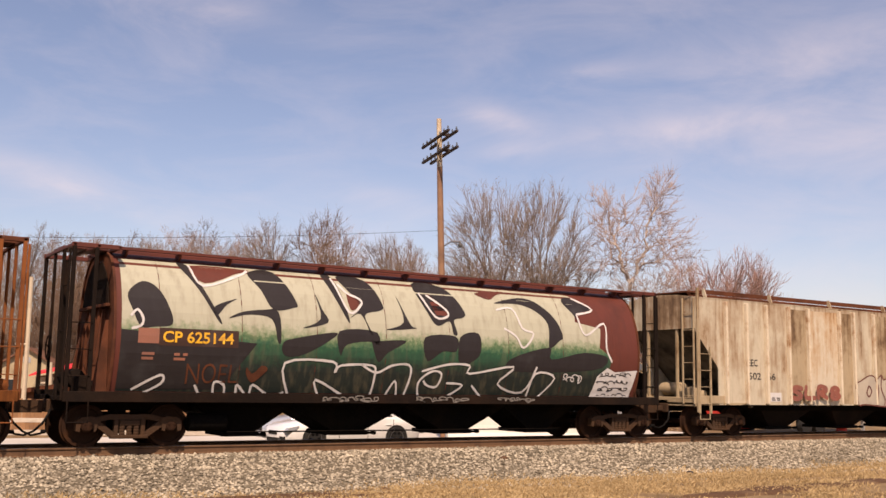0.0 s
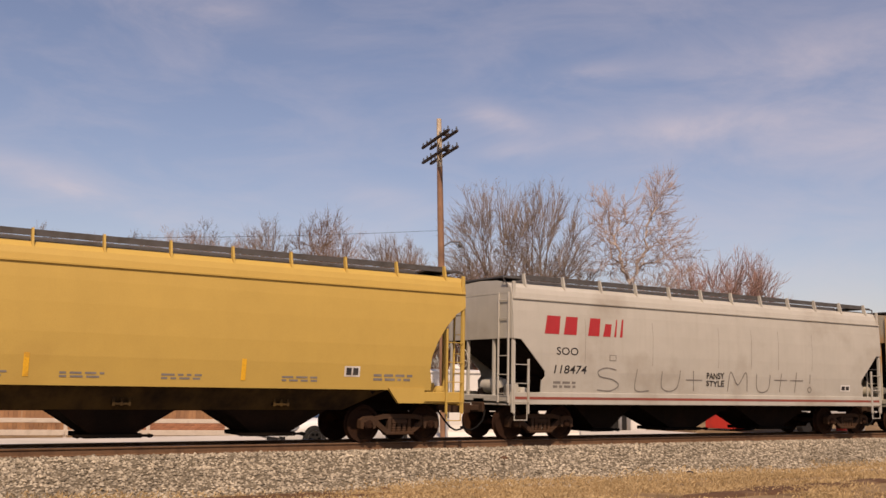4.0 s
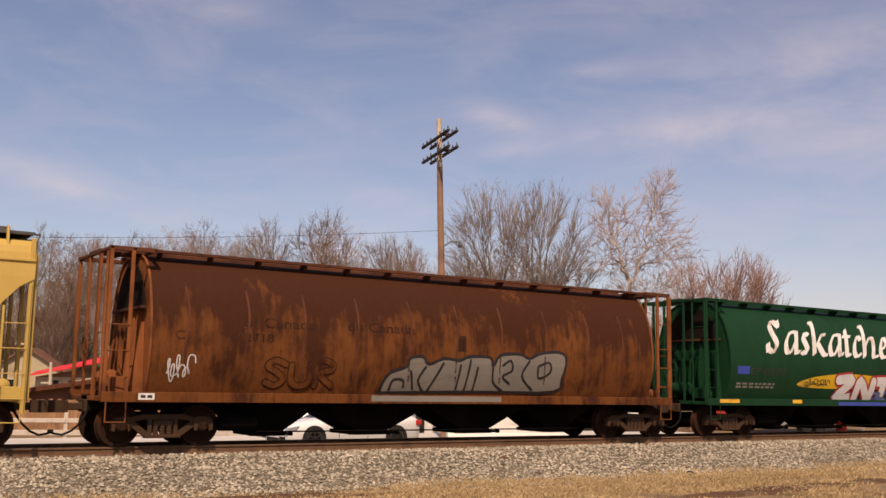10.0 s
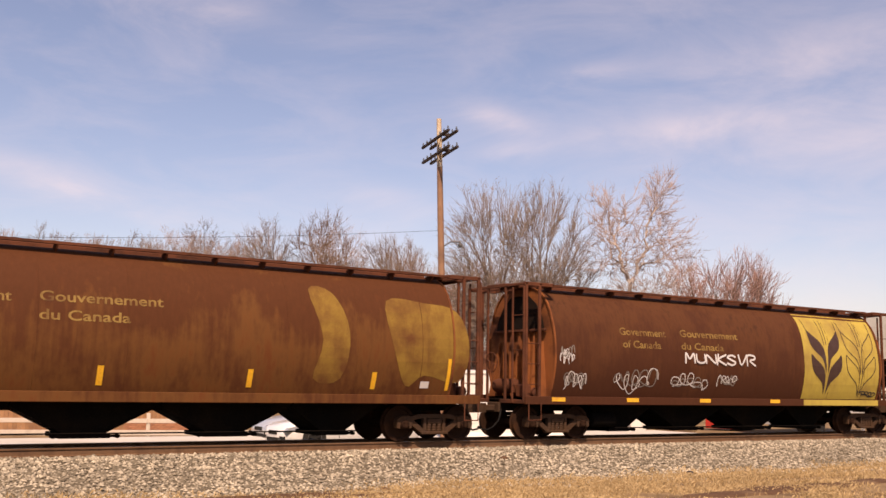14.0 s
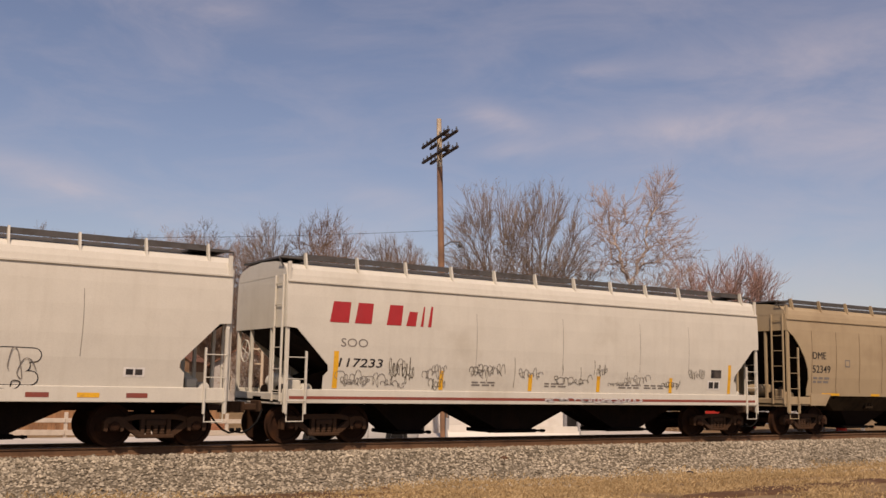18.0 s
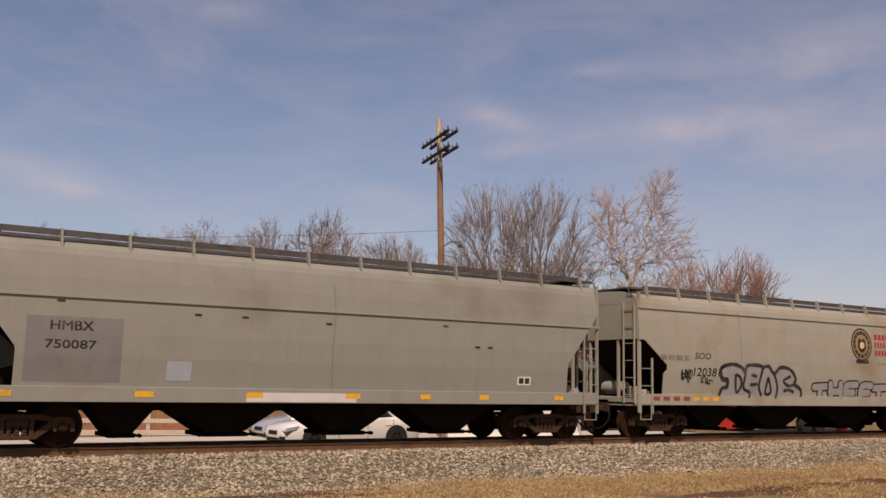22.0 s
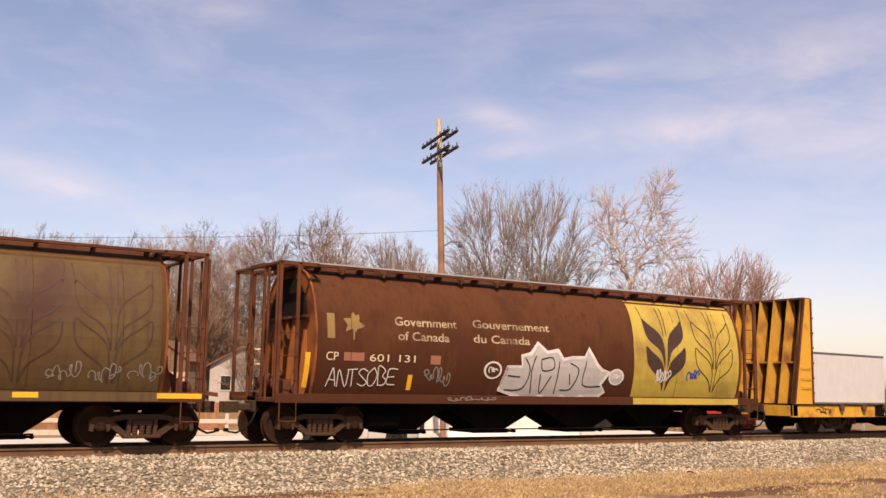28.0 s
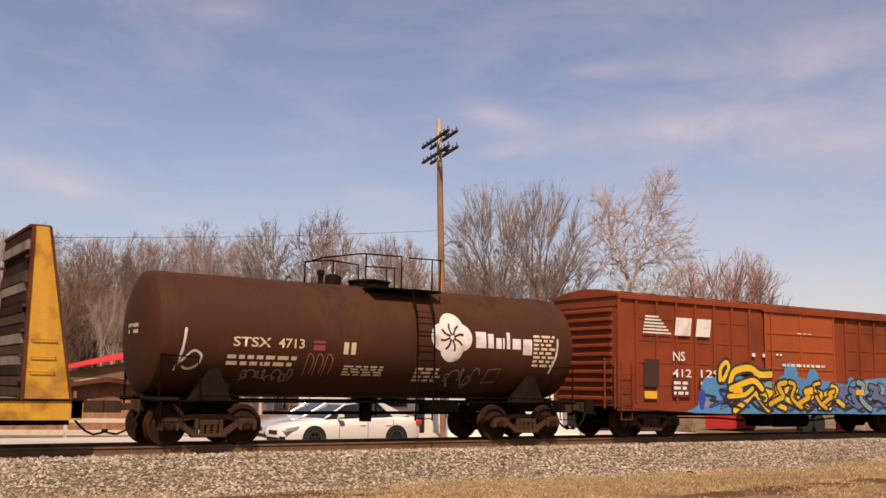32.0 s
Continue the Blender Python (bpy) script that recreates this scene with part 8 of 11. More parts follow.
# strokes of hand-drawn letters, each in a unit box
GLYPH = {
    "A": [[(0.05, 0), (0.3, 0.6), (0.5, 1), (0.72, 0.6), (0.95, 0)], [(0.25, 0.35), (0.75, 0.35)]],
    "B": [[(0.1, 0), (0.1, 1), (0.6, 0.98), (0.8, 0.75), (0.5, 0.52), (0.85, 0.3), (0.6, 0.02), (0.1, 0)]],
    "C": [[(0.95, 0.85), (0.5, 1), (0.08, 0.6), (0.2, 0.1), (0.6, 0), (0.95, 0.2)]],
    "D": [[(0.1, 0), (0.12, 1), (0.6, 0.95), (0.92, 0.5), (0.6, 0.05), (0.1, 0)]],
    "E": [[(0.95, 1), (0.15, 0.95), (0.1, 0.5), (0.12, 0.05), (0.95, 0)], [(0.12, 0.5), (0.75, 0.52)]],
    "F": [[(0.95, 1), (0.15, 0.95), (0.12, 0)], [(0.12, 0.5), (0.75, 0.52)]],
    "G": [[(0.95, 0.85), (0.5, 1), (0.08, 0.5), (0.5, 0), (0.95, 0.2), (0.92, 0.5), (0.55, 0.48)]],
    "H": [[(0.1, 0), (0.12, 1)], [(0.9, 0), (0.88, 1)], [(0.1, 0.5), (0.9, 0.5)]],
    "I": [[(0.5, 0), (0.5, 1)]],
    "J": [[(0.8, 1), (0.75, 0.3), (0.4, 0), (0.08, 0.3)]],
    "K": [[(0.1, 0), (0.12, 1)], [(0.9, 1), (0.15, 0.48), (0.95, 0)]],
    "L": [[(0.12, 1), (0.1, 0.05), (0.95, 0.02)]],
    "M": [[(0.05, 0), (0.15, 1), (0.5, 0.4), (0.85, 1), (0.95, 0)]],
    "N": [[(0.08, 0), (0.1, 1), (0.9, 0), (0.92, 1)]],
    "O": [[(0.5, 1), (0.08, 0.6), (0.25, 0.05), (0.75, 0.05), (0.92, 0.6), (0.5, 1)]],
    "P": [[(0.12, 0), (0.12, 1), (0.75, 0.95), (0.85, 0.65), (0.5, 0.42), (0.12, 0.45)]],
    "R": [[(0.12, 0), (0.12, 1), (0.75, 0.95), (0.8, 0.65), (0.3, 0.48), (0.95, 0)]],
    "S": [[(0.92, 0.85), (0.5, 1), (0.1, 0.78), (0.5, 0.52), (0.9, 0.25), (0.5, 0), (0.06, 0.15)]],
    "T": [[(0.02, 0.95), (0.98, 1)], [(0.5, 0.97), (0.48, 0)]],
    "U": [[(0.1, 1), (0.12, 0.2), (0.5, 0), (0.88, 0.2), (0.9, 1)]],
    "V": [[(0.05, 1), (0.48, 0), (0.95, 1)]],
    "W": [[(0.03, 1), (0.25, 0), (0.5, 0.7), (0.75, 0), (0.97, 1)]],
    "Y": [[(0.05, 1), (0.48, 0.5), (0.95, 1)], [(0.48, 0.5), (0.45, 0)]],
    "Z": [[(0.05, 0.95), (0.92, 1), (0.08, 0.02), (0.95, 0.05)]],
    "4": [[(0.7, 0), (0.7, 1), (0.05, 0.35), (0.95, 0.38)]],
    "5": [[(0.9, 1), (0.2, 0.95), (0.15, 0.55), (0.75, 0.55), (0.85, 0.2), (0.4, 0), (0.05, 0.12)]],
    "8": [[(0.5, 0.52), (0.15, 0.75), (0.5, 1), (0.85, 0.75), (0.5, 0.52), (0.1, 0.25), (0.5, 0), (0.9, 0.25), (0.5, 0.52)]],
}


def fat(strokes, w):
    """Thick round-ended strokes as one flat mesh; what is drawn later lies a hair higher."""
    bm = bmesh.new()
    lift = 0.0
    for pts in strokes:
        p = curve(pts, False, 4)
        n = len(p)
        rows = []
        for i in range(n):
            d = (Vector(p[min(i + 1, n - 1)]) - Vector(p[max(i - 1, 0)])).normalized()
            q = Vector((-d.y, d.x)) * (w / 2)
            c = Vector(p[i])
            lift += 0.00025
            rows.append((bm.verts.new((c.x + q.x, lift, c.y + q.y)), bm.verts.new((c.x - q.x, lift, c.y - q.y))))
        for a, c in zip(rows, rows[1:]):
            bm.faces.new((a[0], a[1], c[1], c[0]))
        for (va, vb), turn, k in ((rows[0], 1, 0), (rows[-1], -1, n - 1)):
            c, u = Vector(p[k]), va.co - Vector((p[k][0], va.co.y, p[k][1]))
            arc = []
            for h in range(1, 6):
                a = turn * math.pi * h / 6
                arc.append(bm.verts.new((c.x + u.x * math.cos(a) - u.z * math.sin(a), va.co.y, c.y + u.x * math.sin(a) + u.z * math.cos(a))))
            bm.faces.new([va] + arc + [vb])
    return bm


def throwup(car, text, x0, z0, x1, z1, fill, edge, table, weight=0.32, rim=0.05, proud=0.006, seed=1, slant=0.0, label="", overlap=0.12):
    """Round hand-sprayed letters that overlap: a rim first, then the fill, letter by letter."""
    r = random.Random(seed)
    n = len(text)
    step = (x1 - x0) / n
    for i, ch in enumerate(text):
        if ch not in GLYPH:
            continue
        w = step * weight
        lx0, lx1 = x0 + step * (i - overlap / 2) + w / 2, x0 + step * (i + 1 + overlap / 2) - w / 2
        lz0, lz1 = z0 + w / 2 + r.uniform(0, 0.06), z1 - w / 2 - r.uniform(0, 0.18) * (z1 - z0)
        tilt = r.uniform(-0.12, 0.12) + slant
        put_ = lambda u, v: (lx0 + (lx1 - lx0) * (u + r.uniform(-0.04, 0.04)) + tilt * (v - 0.5) * (lz1 - lz0), lz0 + (lz1 - lz0) * (v + r.uniform(-0.03, 0.03)))
        strokes = [[put_(u, v) for u, v in st] for st in GLYPH[ch]]
        pr = proud + 0.018 * (i % 2)
        if rim > 0:
            put(car, "graffiti_rim", fat(strokes, w + 2 * rim), edge, table, pr, label if i == 0 else "")
        put(car, "graffiti_letter", fat(strokes, w), fill, table, pr + 0.009)


def mass(car, outline, inner, fill, edge, table, rim, w, label, sharp=False, ink=None):
    """Letters sprayed into one another: a filled silhouette with a rim, and the strokes that part the letters."""
    LAYER[0] = (LAYER[0] + 1) % 4
    up = 0.008 + 0.010 * LAYER[0]
    ring_ = list(outline) if sharp else curve(outline, True, 3)
    put(car, "graffiti", flat(ring_), fill, table, up, label)
    put(car, "graffiti_rim", band(ring_ + ring_[:2], 2 * rim), edge, table, up + 0.004)
    for pts in inner:
        put(car, "graffiti_stroke", band(curve(pts, False, 4), 2 * w), ink or edge, table, up + 0.007)


LAYER = [0]


def tangle(car, x0, z0, x1, z1, fills, edge, table, seed, n=14, w=0.2, rim=0.035, proud=0.01, label=""):
    """Wild-style piece: crossing curved strokes with dark rims."""
    r = random.Random(seed)
    h = z1 - z0
    for i in range(n):
        x = x0 + (x1 - x0) * (i + 0.5) / n + r.uniform(-0.15, 0.15)
        a, b2, s_ = r.uniform(0.05, 0.35), r.uniform(0.65, 0.98), r.uniform(0.25, 0.55) * r.choice((-1, 1))
        pts = [(x - s_, z0 + h * a), (x - s_ * 0.2, z0 + h * (a + 0.15)), (x + s_ * 0.4, z0 + h * 0.5), (x - s_ * 0.1, z0 + h * (b2 - 0.1)), (x + s_ * 0.7, z0 + h * b2)]
        if i % 4 == 3:
            pts = pts[:3]
        ww = w * r.uniform(0.7, 1.25)
        pr = proud + 0.010 * (i % 3)
        put(car, "graffiti_rim", fat([pts], ww + 2 * rim), edge, table, pr, label if i == 0 else "")
        put(car, "graffiti_stroke", fat([pts], ww), fills[i % len(fills)], table, pr + 0.005)


P, F, BA = PLATE, FLATSIDE, BARREL

# maroon hopper with the large cream and green piece
GRAD = cream_to_green()
put(c1, "graffiti", flat([(-7.36, 1.2), (6.3, 1.2), (6.45, 2.3), (6.0, 2.55), (6.1, 3.1), (5.2, 3.25), (5.35, 4.0), (4.6, 4.12), (-7.36, 4.05)]), GRAD, BA, 0.006, "cream and green spray-painted letters")
shape(c1, [(-7.23, 3.28), (-6.91, 3.56), (-6.58, 3.43), (-6.34, 3.02), (-6.27, 2.65), (-6.64, 2.58), (-6.95, 2.57), (-7.13, 2.92)], CHARCOAL, BA, 0.012, "dark_shape")
shape(c1, [(-6.07, 4.03), (-5.85, 4.02), (-5.61, 3.6), (-5.17, 2.79), (-5.24, 2.78), (-5.66, 3.46)], CHARCOAL, BA, 0.012, "dark_shape")
shape(c1, [(-4.42, 3.94), (-3.76, 4.01), (-3.3, 3.3), (-3.41, 3.16), (-3.9, 3.1), (-4.16, 3.53)], CHARCOAL, BA, 0.012, "dark_shape")
shape(c1, [(-5.3, 3.1), (-4.77, 3.3), (-5.02, 3.15), (-5.26, 2.89)], CHARCOAL, BA, 0.012, "dark_shape")
shape(c1, [(-4.98, 2.84), (-4.67, 3.0), (-4.14, 3.08), (-3.78, 3.05), (-3.72, 2.38), (-3.81, 2.38), (-3.95, 2.87), (-4.49, 2.95)], CHARCOAL, BA, 0.012, "dark_shape")
shape(c1, [(-2.8, 3.54), (-2.65, 3.17), (-2.52, 2.86), (-3.18, 2.7), (-2.71, 2.94)], CHARCOAL, BA, 0.012, "dark_shape")
shape(c1, [(-2.5, 4.02), (-2.24, 4.01), (-1.94, 3.0), (-2.03, 3.0)], CHARCOAL, BA, 0.012, "dark_shape")
shape(c1, [(-2.1, 4.02), (-1.33, 3.99), (-0.97, 3.38), (-1.07, 3.23), (-1.51, 3.08), (-1.25, 2.53), (-1.35, 2.59), (-1.61, 3.11), (-1.91, 3.01), (-1.62, 3.32)], CHARCOAL, BA, 0.012, "dark_shape")
shape(c1, [(-3.66, 2.35), (-3.26, 2.48), (-2.38, 2.63), (-2.35, 2.52), (-3.12, 2.09), (-3.61, 2.05)], CHARCOAL, BA, 0.012, "dark_shape")
shape(c1, [(-2.22, 2.67), (-1.19, 2.68), (-1.17, 2.12), (-1.28, 2.44), (-2.01, 2.36), (-2.17, 2.09)], CHARCOAL, BA, 0.012, "dark_shape")
shape(c1, [(-0.55, 3.63), (-0.37, 3.2), (-0.2, 2.89), (-0.08, 2.83), (-0.93, 2.76), (-0.42, 2.97)], CHARCOAL, BA, 0.012, "dark_shape")
shape(c1, [(0.05, 3.99), (0.97, 3.97), (1.46, 3.36), (1.39, 3.18), (1.1, 3.09), (1.18, 2.74), (1.05, 2.74), (0.96, 3.06), (0.6, 2.93), (0.36, 3.18)], CHARCOAL, BA, 0.012, "dark_shape")
shape(c1, [(-1.22, 2.47), (-0.36, 2.51), (-0.88, 2.2), (-1.14, 1.97), (-1.35, 2.47)], CHARCOAL, BA, 0.012, "dark_shape")
shape(c1, [(0.19, 2.62), (1.11, 2.68), (1.13, 2.3), (0.72, 2.28), (0.27, 2.03)], CHARCOAL, BA, 0.012, "dark_shape")
shape(c1, [(1.25, 2.66), (1.84, 2.78), (1.85, 2.2), (1.26, 1.97)], CHARCOAL, BA, 0.012, "dark_shape")
shape(c1, [(2.5, 3.63), (3.36, 3.83), (3.92, 3.75), (4.46, 3.33), (4.68, 2.83), (4.54, 2.69), (4.17, 2.49), (4.2, 3.13), (3.84, 3.49), (3.28, 3.65)], CHARCOAL, BA, 0.012, "dark_shape")
shape(c1, [(2.91, 2.17), (4.17, 2.5), (4.27, 2.18), (5.43, 2.4), (6.3, 2.28), (5.77, 1.92), (2.99, 1.83)], CHARCOAL, BA, 0.012, "dark_shape")
shape(c1, [(4.92, 3.81), (5.26, 3.96), (5.95, 3.64), (5.34, 3.47), (5.47, 2.86), (5.26, 3.37)], CHARCOAL, BA, 0.012, "dark_shape")
shape(c1, [(-5.77, 4.01), (-4.42, 4.01), (-4.65, 3.92), (-5.5, 3.61)], MAROON, BA, 0.012, "dark_shape")
shape(c1, [(-1.93, 3.62), (-1.62, 3.49), (-1.68, 3.28), (-1.88, 3.21)], MAROON, BA, 0.012, "dark_shape")
shape(c1, [(0.41, 3.75), (0.91, 3.33), (0.87, 3.15), (0.63, 3.11)], MAROON, BA, 0.012, "dark_shape")
shape(c1, [(1.97, 3.88), (2.97, 3.98), (2.66, 3.86), (2.35, 3.72)], MAROON, BA, 0.012, "dark_shape")
line(c1, [(-5.81, 4.02), (-5.55, 3.55), (-4.65, 3.86), (-4.42, 3.99)], 0.055, CHALK, BA, 0.020, "white_outline")
line(c1, [(-2.27, 3.98), (-1.94, 3.14), (-1.58, 3.35), (-1.62, 3.49), (-1.93, 3.62), (-2.13, 3.84)], 0.055, CHALK, BA, 0.020, "white_outline")
line(c1, [(-7.17, 2.79), (-7.03, 2.93), (-6.91, 2.75), (-6.95, 2.59), (-7.15, 2.52)], 0.055, CHALK, BA, 0.020, "white_outline")
line(c1, [(-3.36, 1.05), (-3.59, 1.88), (-2.36, 1.94), (-2.28, 1.69), (-2.13, 1.86), (-1.3, 1.88), (-1.19, 1.65), (-1.24, 1.07)], 0.055, CHALK, BA, 0.020, "white_outline")
line(c1, [(-2.58, 1.06), (-2.76, 1.51), (-1.87, 1.09)], 0.055, CHALK, BA, 0.020, "white_outline")
line(c1, [(-7.03, 1.23), (-6.45, 1.55), (-6.41, 1.37), (-6.92, 1.1), (-7.22, 1.08)], 0.055, CHALK, BA, 0.020, "white_outline")
line(c1, [(-5.66, 1.35), (-5.48, 1.06)], 0.055, CHALK, BA, 0.020, "white_outline")
line(c1, [(-5.2, 1.07), (-5.22, 1.41), (-4.99, 1.36), (-4.92, 1.09), (-4.69, 1.15), (-4.68, 1.37), (-4.37, 1.1), (-4.3, 1.37), (-3.81, 1.1), (-3.52, 1.22)], 0.055, CHALK, BA, 0.020, "white_outline")
line(c1, [(0.16, 3.76), (0.53, 3.16), (0.9, 3.18), (0.89, 3.36), (0.37, 3.72)], 0.055, CHALK, BA, 0.020, "white_outline")
line(c1, [(-1.59, 1.9), (-1.16, 1.71), (-0.74, 1.89), (-0.27, 1.92), (-0.18, 1.65), (-0.32, 1.02)], 0.055, CHALK, BA, 0.020, "white_outline")
line(c1, [(-0.85, 1.07), (-0.6, 1.52), (-0.48, 1.07)], 0.055, CHALK, BA, 0.020, "white_outline")
line(c1, [(0.19, 1.02), (0.08, 1.48), (0.42, 1.77), (0.73, 1.72), (0.64, 1.4), (0.36, 1.42), (0.22, 1.54)], 0.055, CHALK, BA, 0.020, "white_outline")
line(c1, [(0.14, 1.77), (0.91, 1.96), (1.56, 1.95), (1.6, 1.74), (2.99, 1.95), (2.53, 1.49), (3.38, 1.28), (3.77, 1.97)], 0.055, CHALK, BA, 0.020, "white_outline")
line(c1, [(0.92, 1.49), (1.42, 1.44), (0.99, 1.14)], 0.055, CHALK, BA, 0.020, "white_outline")
line(c1, [(1.71, 1.44), (2.24, 1.0)], 0.055, CHALK, BA, 0.020, "white_outline")
line(c1, [(3.54, 1.04), (3.74, 1.78), (4.42, 1.67), (3.78, 1.01)], 0.055, CHALK, BA, 0.020, "white_outline")
line(c1, [(5.3, 3.47), (5.5, 2.89), (6.26, 3.26), (6.25, 2.56), (6.46, 2.16)], 0.055, CHALK, BA, 0.020, "white_outline")
line(c1, [(5.34, 3.95), (5.95, 3.64), (5.3, 3.47)], 0.055, CHALK, BA, 0.020, "white_outline")
line(c1, [(2.51, 3.45), (3.05, 3.51), (3.29, 2.99), (3.65, 2.85), (3.29, 2.46), (3.06, 2.76), (2.68, 2.96)], 0.055, CHALK, BA, 0.020, "white_outline")
for pts in ([(-7.36, 1.25), (-5.1, 1.25), (-4.3, 2.3), (-7.36, 2.5)],):
    shape(c1, pts, CHARCOAL, BA, 0.012, "dark_shape", False)
words(c1, "CP 625144", -6.47, 2.25, -4.87, 2.50, REFLECT, BA, 0.024, 0.02)
rect(c1, -7.0, 2.22, -6.55, 2.54, PRIMER, BA, 0.016)
rect(c1, -6.55, 2.18, -4.75, 2.56, LEAF_BROWN, BA, 0.016)
words(c1, "NOEL", -5.9, 1.4, -4.7, 1.82, RUSTY, BA, 0.02, -0.005, warp=0.05)
shape(c1, [(-4.35, 1.62), (-4.15, 1.8), (-4.0, 1.74), (-4.1, 1.6), (-4.33, 1.42), (-4.5, 1.6), (-4.5, 1.76)], RUSTY, BA, 0.02)
for i, (x0, x1) in enumerate(((-6.9, -6.5), (-6.2, -5.9))):
    fine_print(c1, x0, 1.85, x1, 2.05, 2, PRIMER, BA, i, 0.018)
put(c1, "painted_patch", flat([(5.75, 1.02), (7.25, 1.02), (7.45, 1.95), (6.6, 1.88), (6.3, 2.0), (5.95, 1.75)]), CHALK, BA, 0.016, "rough white patch with black writing")
for i in range(4):
    scrawl(c1, 6.0, 1.15 + i * 0.2, 7.2, 1.27 + i * 0.2, BLACK_INK, BA, 40 + i, 6, 0.025, 0.022)
for k, (x0, x1) in enumerate(((-2.6, -1.0), (0.0, 1.6), (2.6, 3.8))):
    scrawl(c1, x0, 1.02, x1, 1.14, GREY_INK, [(0, 1.44), (5, 1.44)], 60 + k, 7, 0.025, 0.01)
scrawl(c1, 4.7, 1.55, 5.4, 1.8, CHALK, BA, 11, 4, 0.03, 0.02)

# cream ribbed hopper
T2 = [(0.5, 1.452), (5, 1.452)]
words(c2, "EEC", -5.9, 2.2, -5.45, 2.42, BLACK_INK, T2, 0.006, 0.01)
words(c2, "502", -5.88, 1.78, -5.3, 2.0, BLACK_INK, T2, 0.006, 0.01)
words(c2, "66", -4.98, 1.78, -4.6, 2.0, BLACK_INK, T2, 0.006, 0.01)
for x0, x1, m in ((-3.90, -3.0, CREAM_SOILED), (-2.9, -1.33, CREAM_CLEAN), (-1.23, -0.55, CREAM_SOILED), (0.70, 1.50, CREAM_SOILED), (1.60, 3.15, CREAM_CLEAN), (3.25, 4.10, CREAM_SOILED), (6.30, 7.12, CREAM_CLEAN)):
    put(c2, "side_panel", flat([(x0, 1.04), (x1, 1.04), (x1, 4.12), (x0, 4.12)]), m, T2, 0.002, "sooty cream panel" if m == CREAM_SOILED else "cleaner cream panel")
T2b = [(0.5, 1.545), (5, 1.545)]
mass(c2, [(-0.55, 1.69), (-0.29, 1.82), (0.23, 2.02), (0.53, 1.98), (0.60, 1.85), (0.93, 2.06), (1.05, 1.88), (1.46, 2.03), (2.01, 1.88), (2.20, 2.04), (2.64, 2.02), (2.63, 1.76), (2.76, 1.97), (3.20, 2.00), (3.35, 1.63), (3.70, 1.37), (3.77, 1.02), (3.42, 0.95), (2.68, 1.02), (1.36, 0.95), (-0.04, 1.03), (-0.40, 1.00), (-0.46, 1.35)],
     [[(0.18, 1.67), (0.05, 1.43), (0.18, 1.30), (0.33, 1.50), (0.18, 1.67)], [(0.60, 1.85), (0.73, 1.58), (0.65, 0.98)], [(0.93, 2.04), (0.89, 1.58), (1.08, 1.23), (1.05, 0.99)], [(1.17, 1.73), (1.39, 1.87), (1.52, 1.59), (1.26, 1.45)], [(1.48, 1.52), (1.54, 0.99)], [(2.01, 1.88), (1.91, 1.46), (2.04, 1.06)], [(2.20, 2.03), (2.26, 1.61), (2.46, 1.39), (2.63, 1.76)], [(2.76, 1.95), (3.02, 1.77), (2.86, 1.47)], [(2.90, 1.69), (2.75, 1.29), (2.88, 1.03)], [(3.18, 1.92), (3.11, 1.48), (3.33, 1.04)]],
     FADED_WHITE, RED_BROWN_INK, T2b, 0.022, 0.03, "cream bubble graffiti with a thin red-brown rim")
throwup(c2, "SLR8", -4.0, 1.1, -1.4, 1.72, FADED_RED, PRIMER, T2b, 0.24, 0.0, 0.006, 3, label="faded red graffiti letters")
rect(c2, 5.62, 1.65, 6.06, 2.05, BLACK_INK, T2, 0.006)
stencil_box(c2, 5.62, 1.28, 6.06, 1.6, T2)
rect(c2, 6.66, 1.75, 7.08, 2.0, BLACK_INK, T2)
rect(c2, -4.96, 1.1, -4.33, 1.38, CHALK, T2, 0.006)
fine_print(c2, -4.8, 1.12, -4.4, 1.24, 2, BLACK_INK, T2, 3, 0.01)

# first yellow hopper
words(c3, "DME", -7.06, 2.25, -6.08, 2.55, BLACK_INK, P, 0.006, 0.015)
words(c3, "51764", -7.06, 1.84, -5.86, 2.12, BLACK_INK, P, 0.006, 0.012)
fine_print(c3, -7.0, 1.5, -5.9, 1.72, 2, GREY_INK, P, 4)
stencil_box(c3, 5.0, 1.6, 5.42, 1.85, P)
rect(c3, -3.78, 2.04, -3.48, 2.29, GREY_INK, P, 0.004)
rect(c3, -3.74, 2.08, -3.52, 2.25, YELLOW, P, 0.008)
for x in (-4.47, -2.15, 2.46, -7.12):
    tape(c3, x, 1.47, 1.95, P)
for i, x in enumerate((-3.4, -1.5, 0.6, 3.4)):
    fine_print(c3, x, 1.45, x + 0.9, 1.6, 2, GREY_INK, P, 20 + i)
fine_print(c3, 5.8, 1.5, 6.9, 1.7, 2, GREY_INK, P, 5)

# off-white hopper with the red name and the scrawl
def red_name(car):
    """The railway's name, as plain slanted blocks."""
    for x0, x1, h in ((-7.05, -6.48, 0.50), (-6.38, -5.86, 0.50), (-5.50, -5.02, 0.50), (-4.94, -4.60, 0.36), (-4.52, -4.38, 0.5), (-4.30, -4.14, 0.52)):
        put(car, "emblem_block", flat([(x0, 2.88), (x1 - 0.06, 2.88), (x1, 2.88 + h), (x0 + 0.10, 2.88 + h)]), LOGO_RED, P, 0.006, "red block of the painted name")


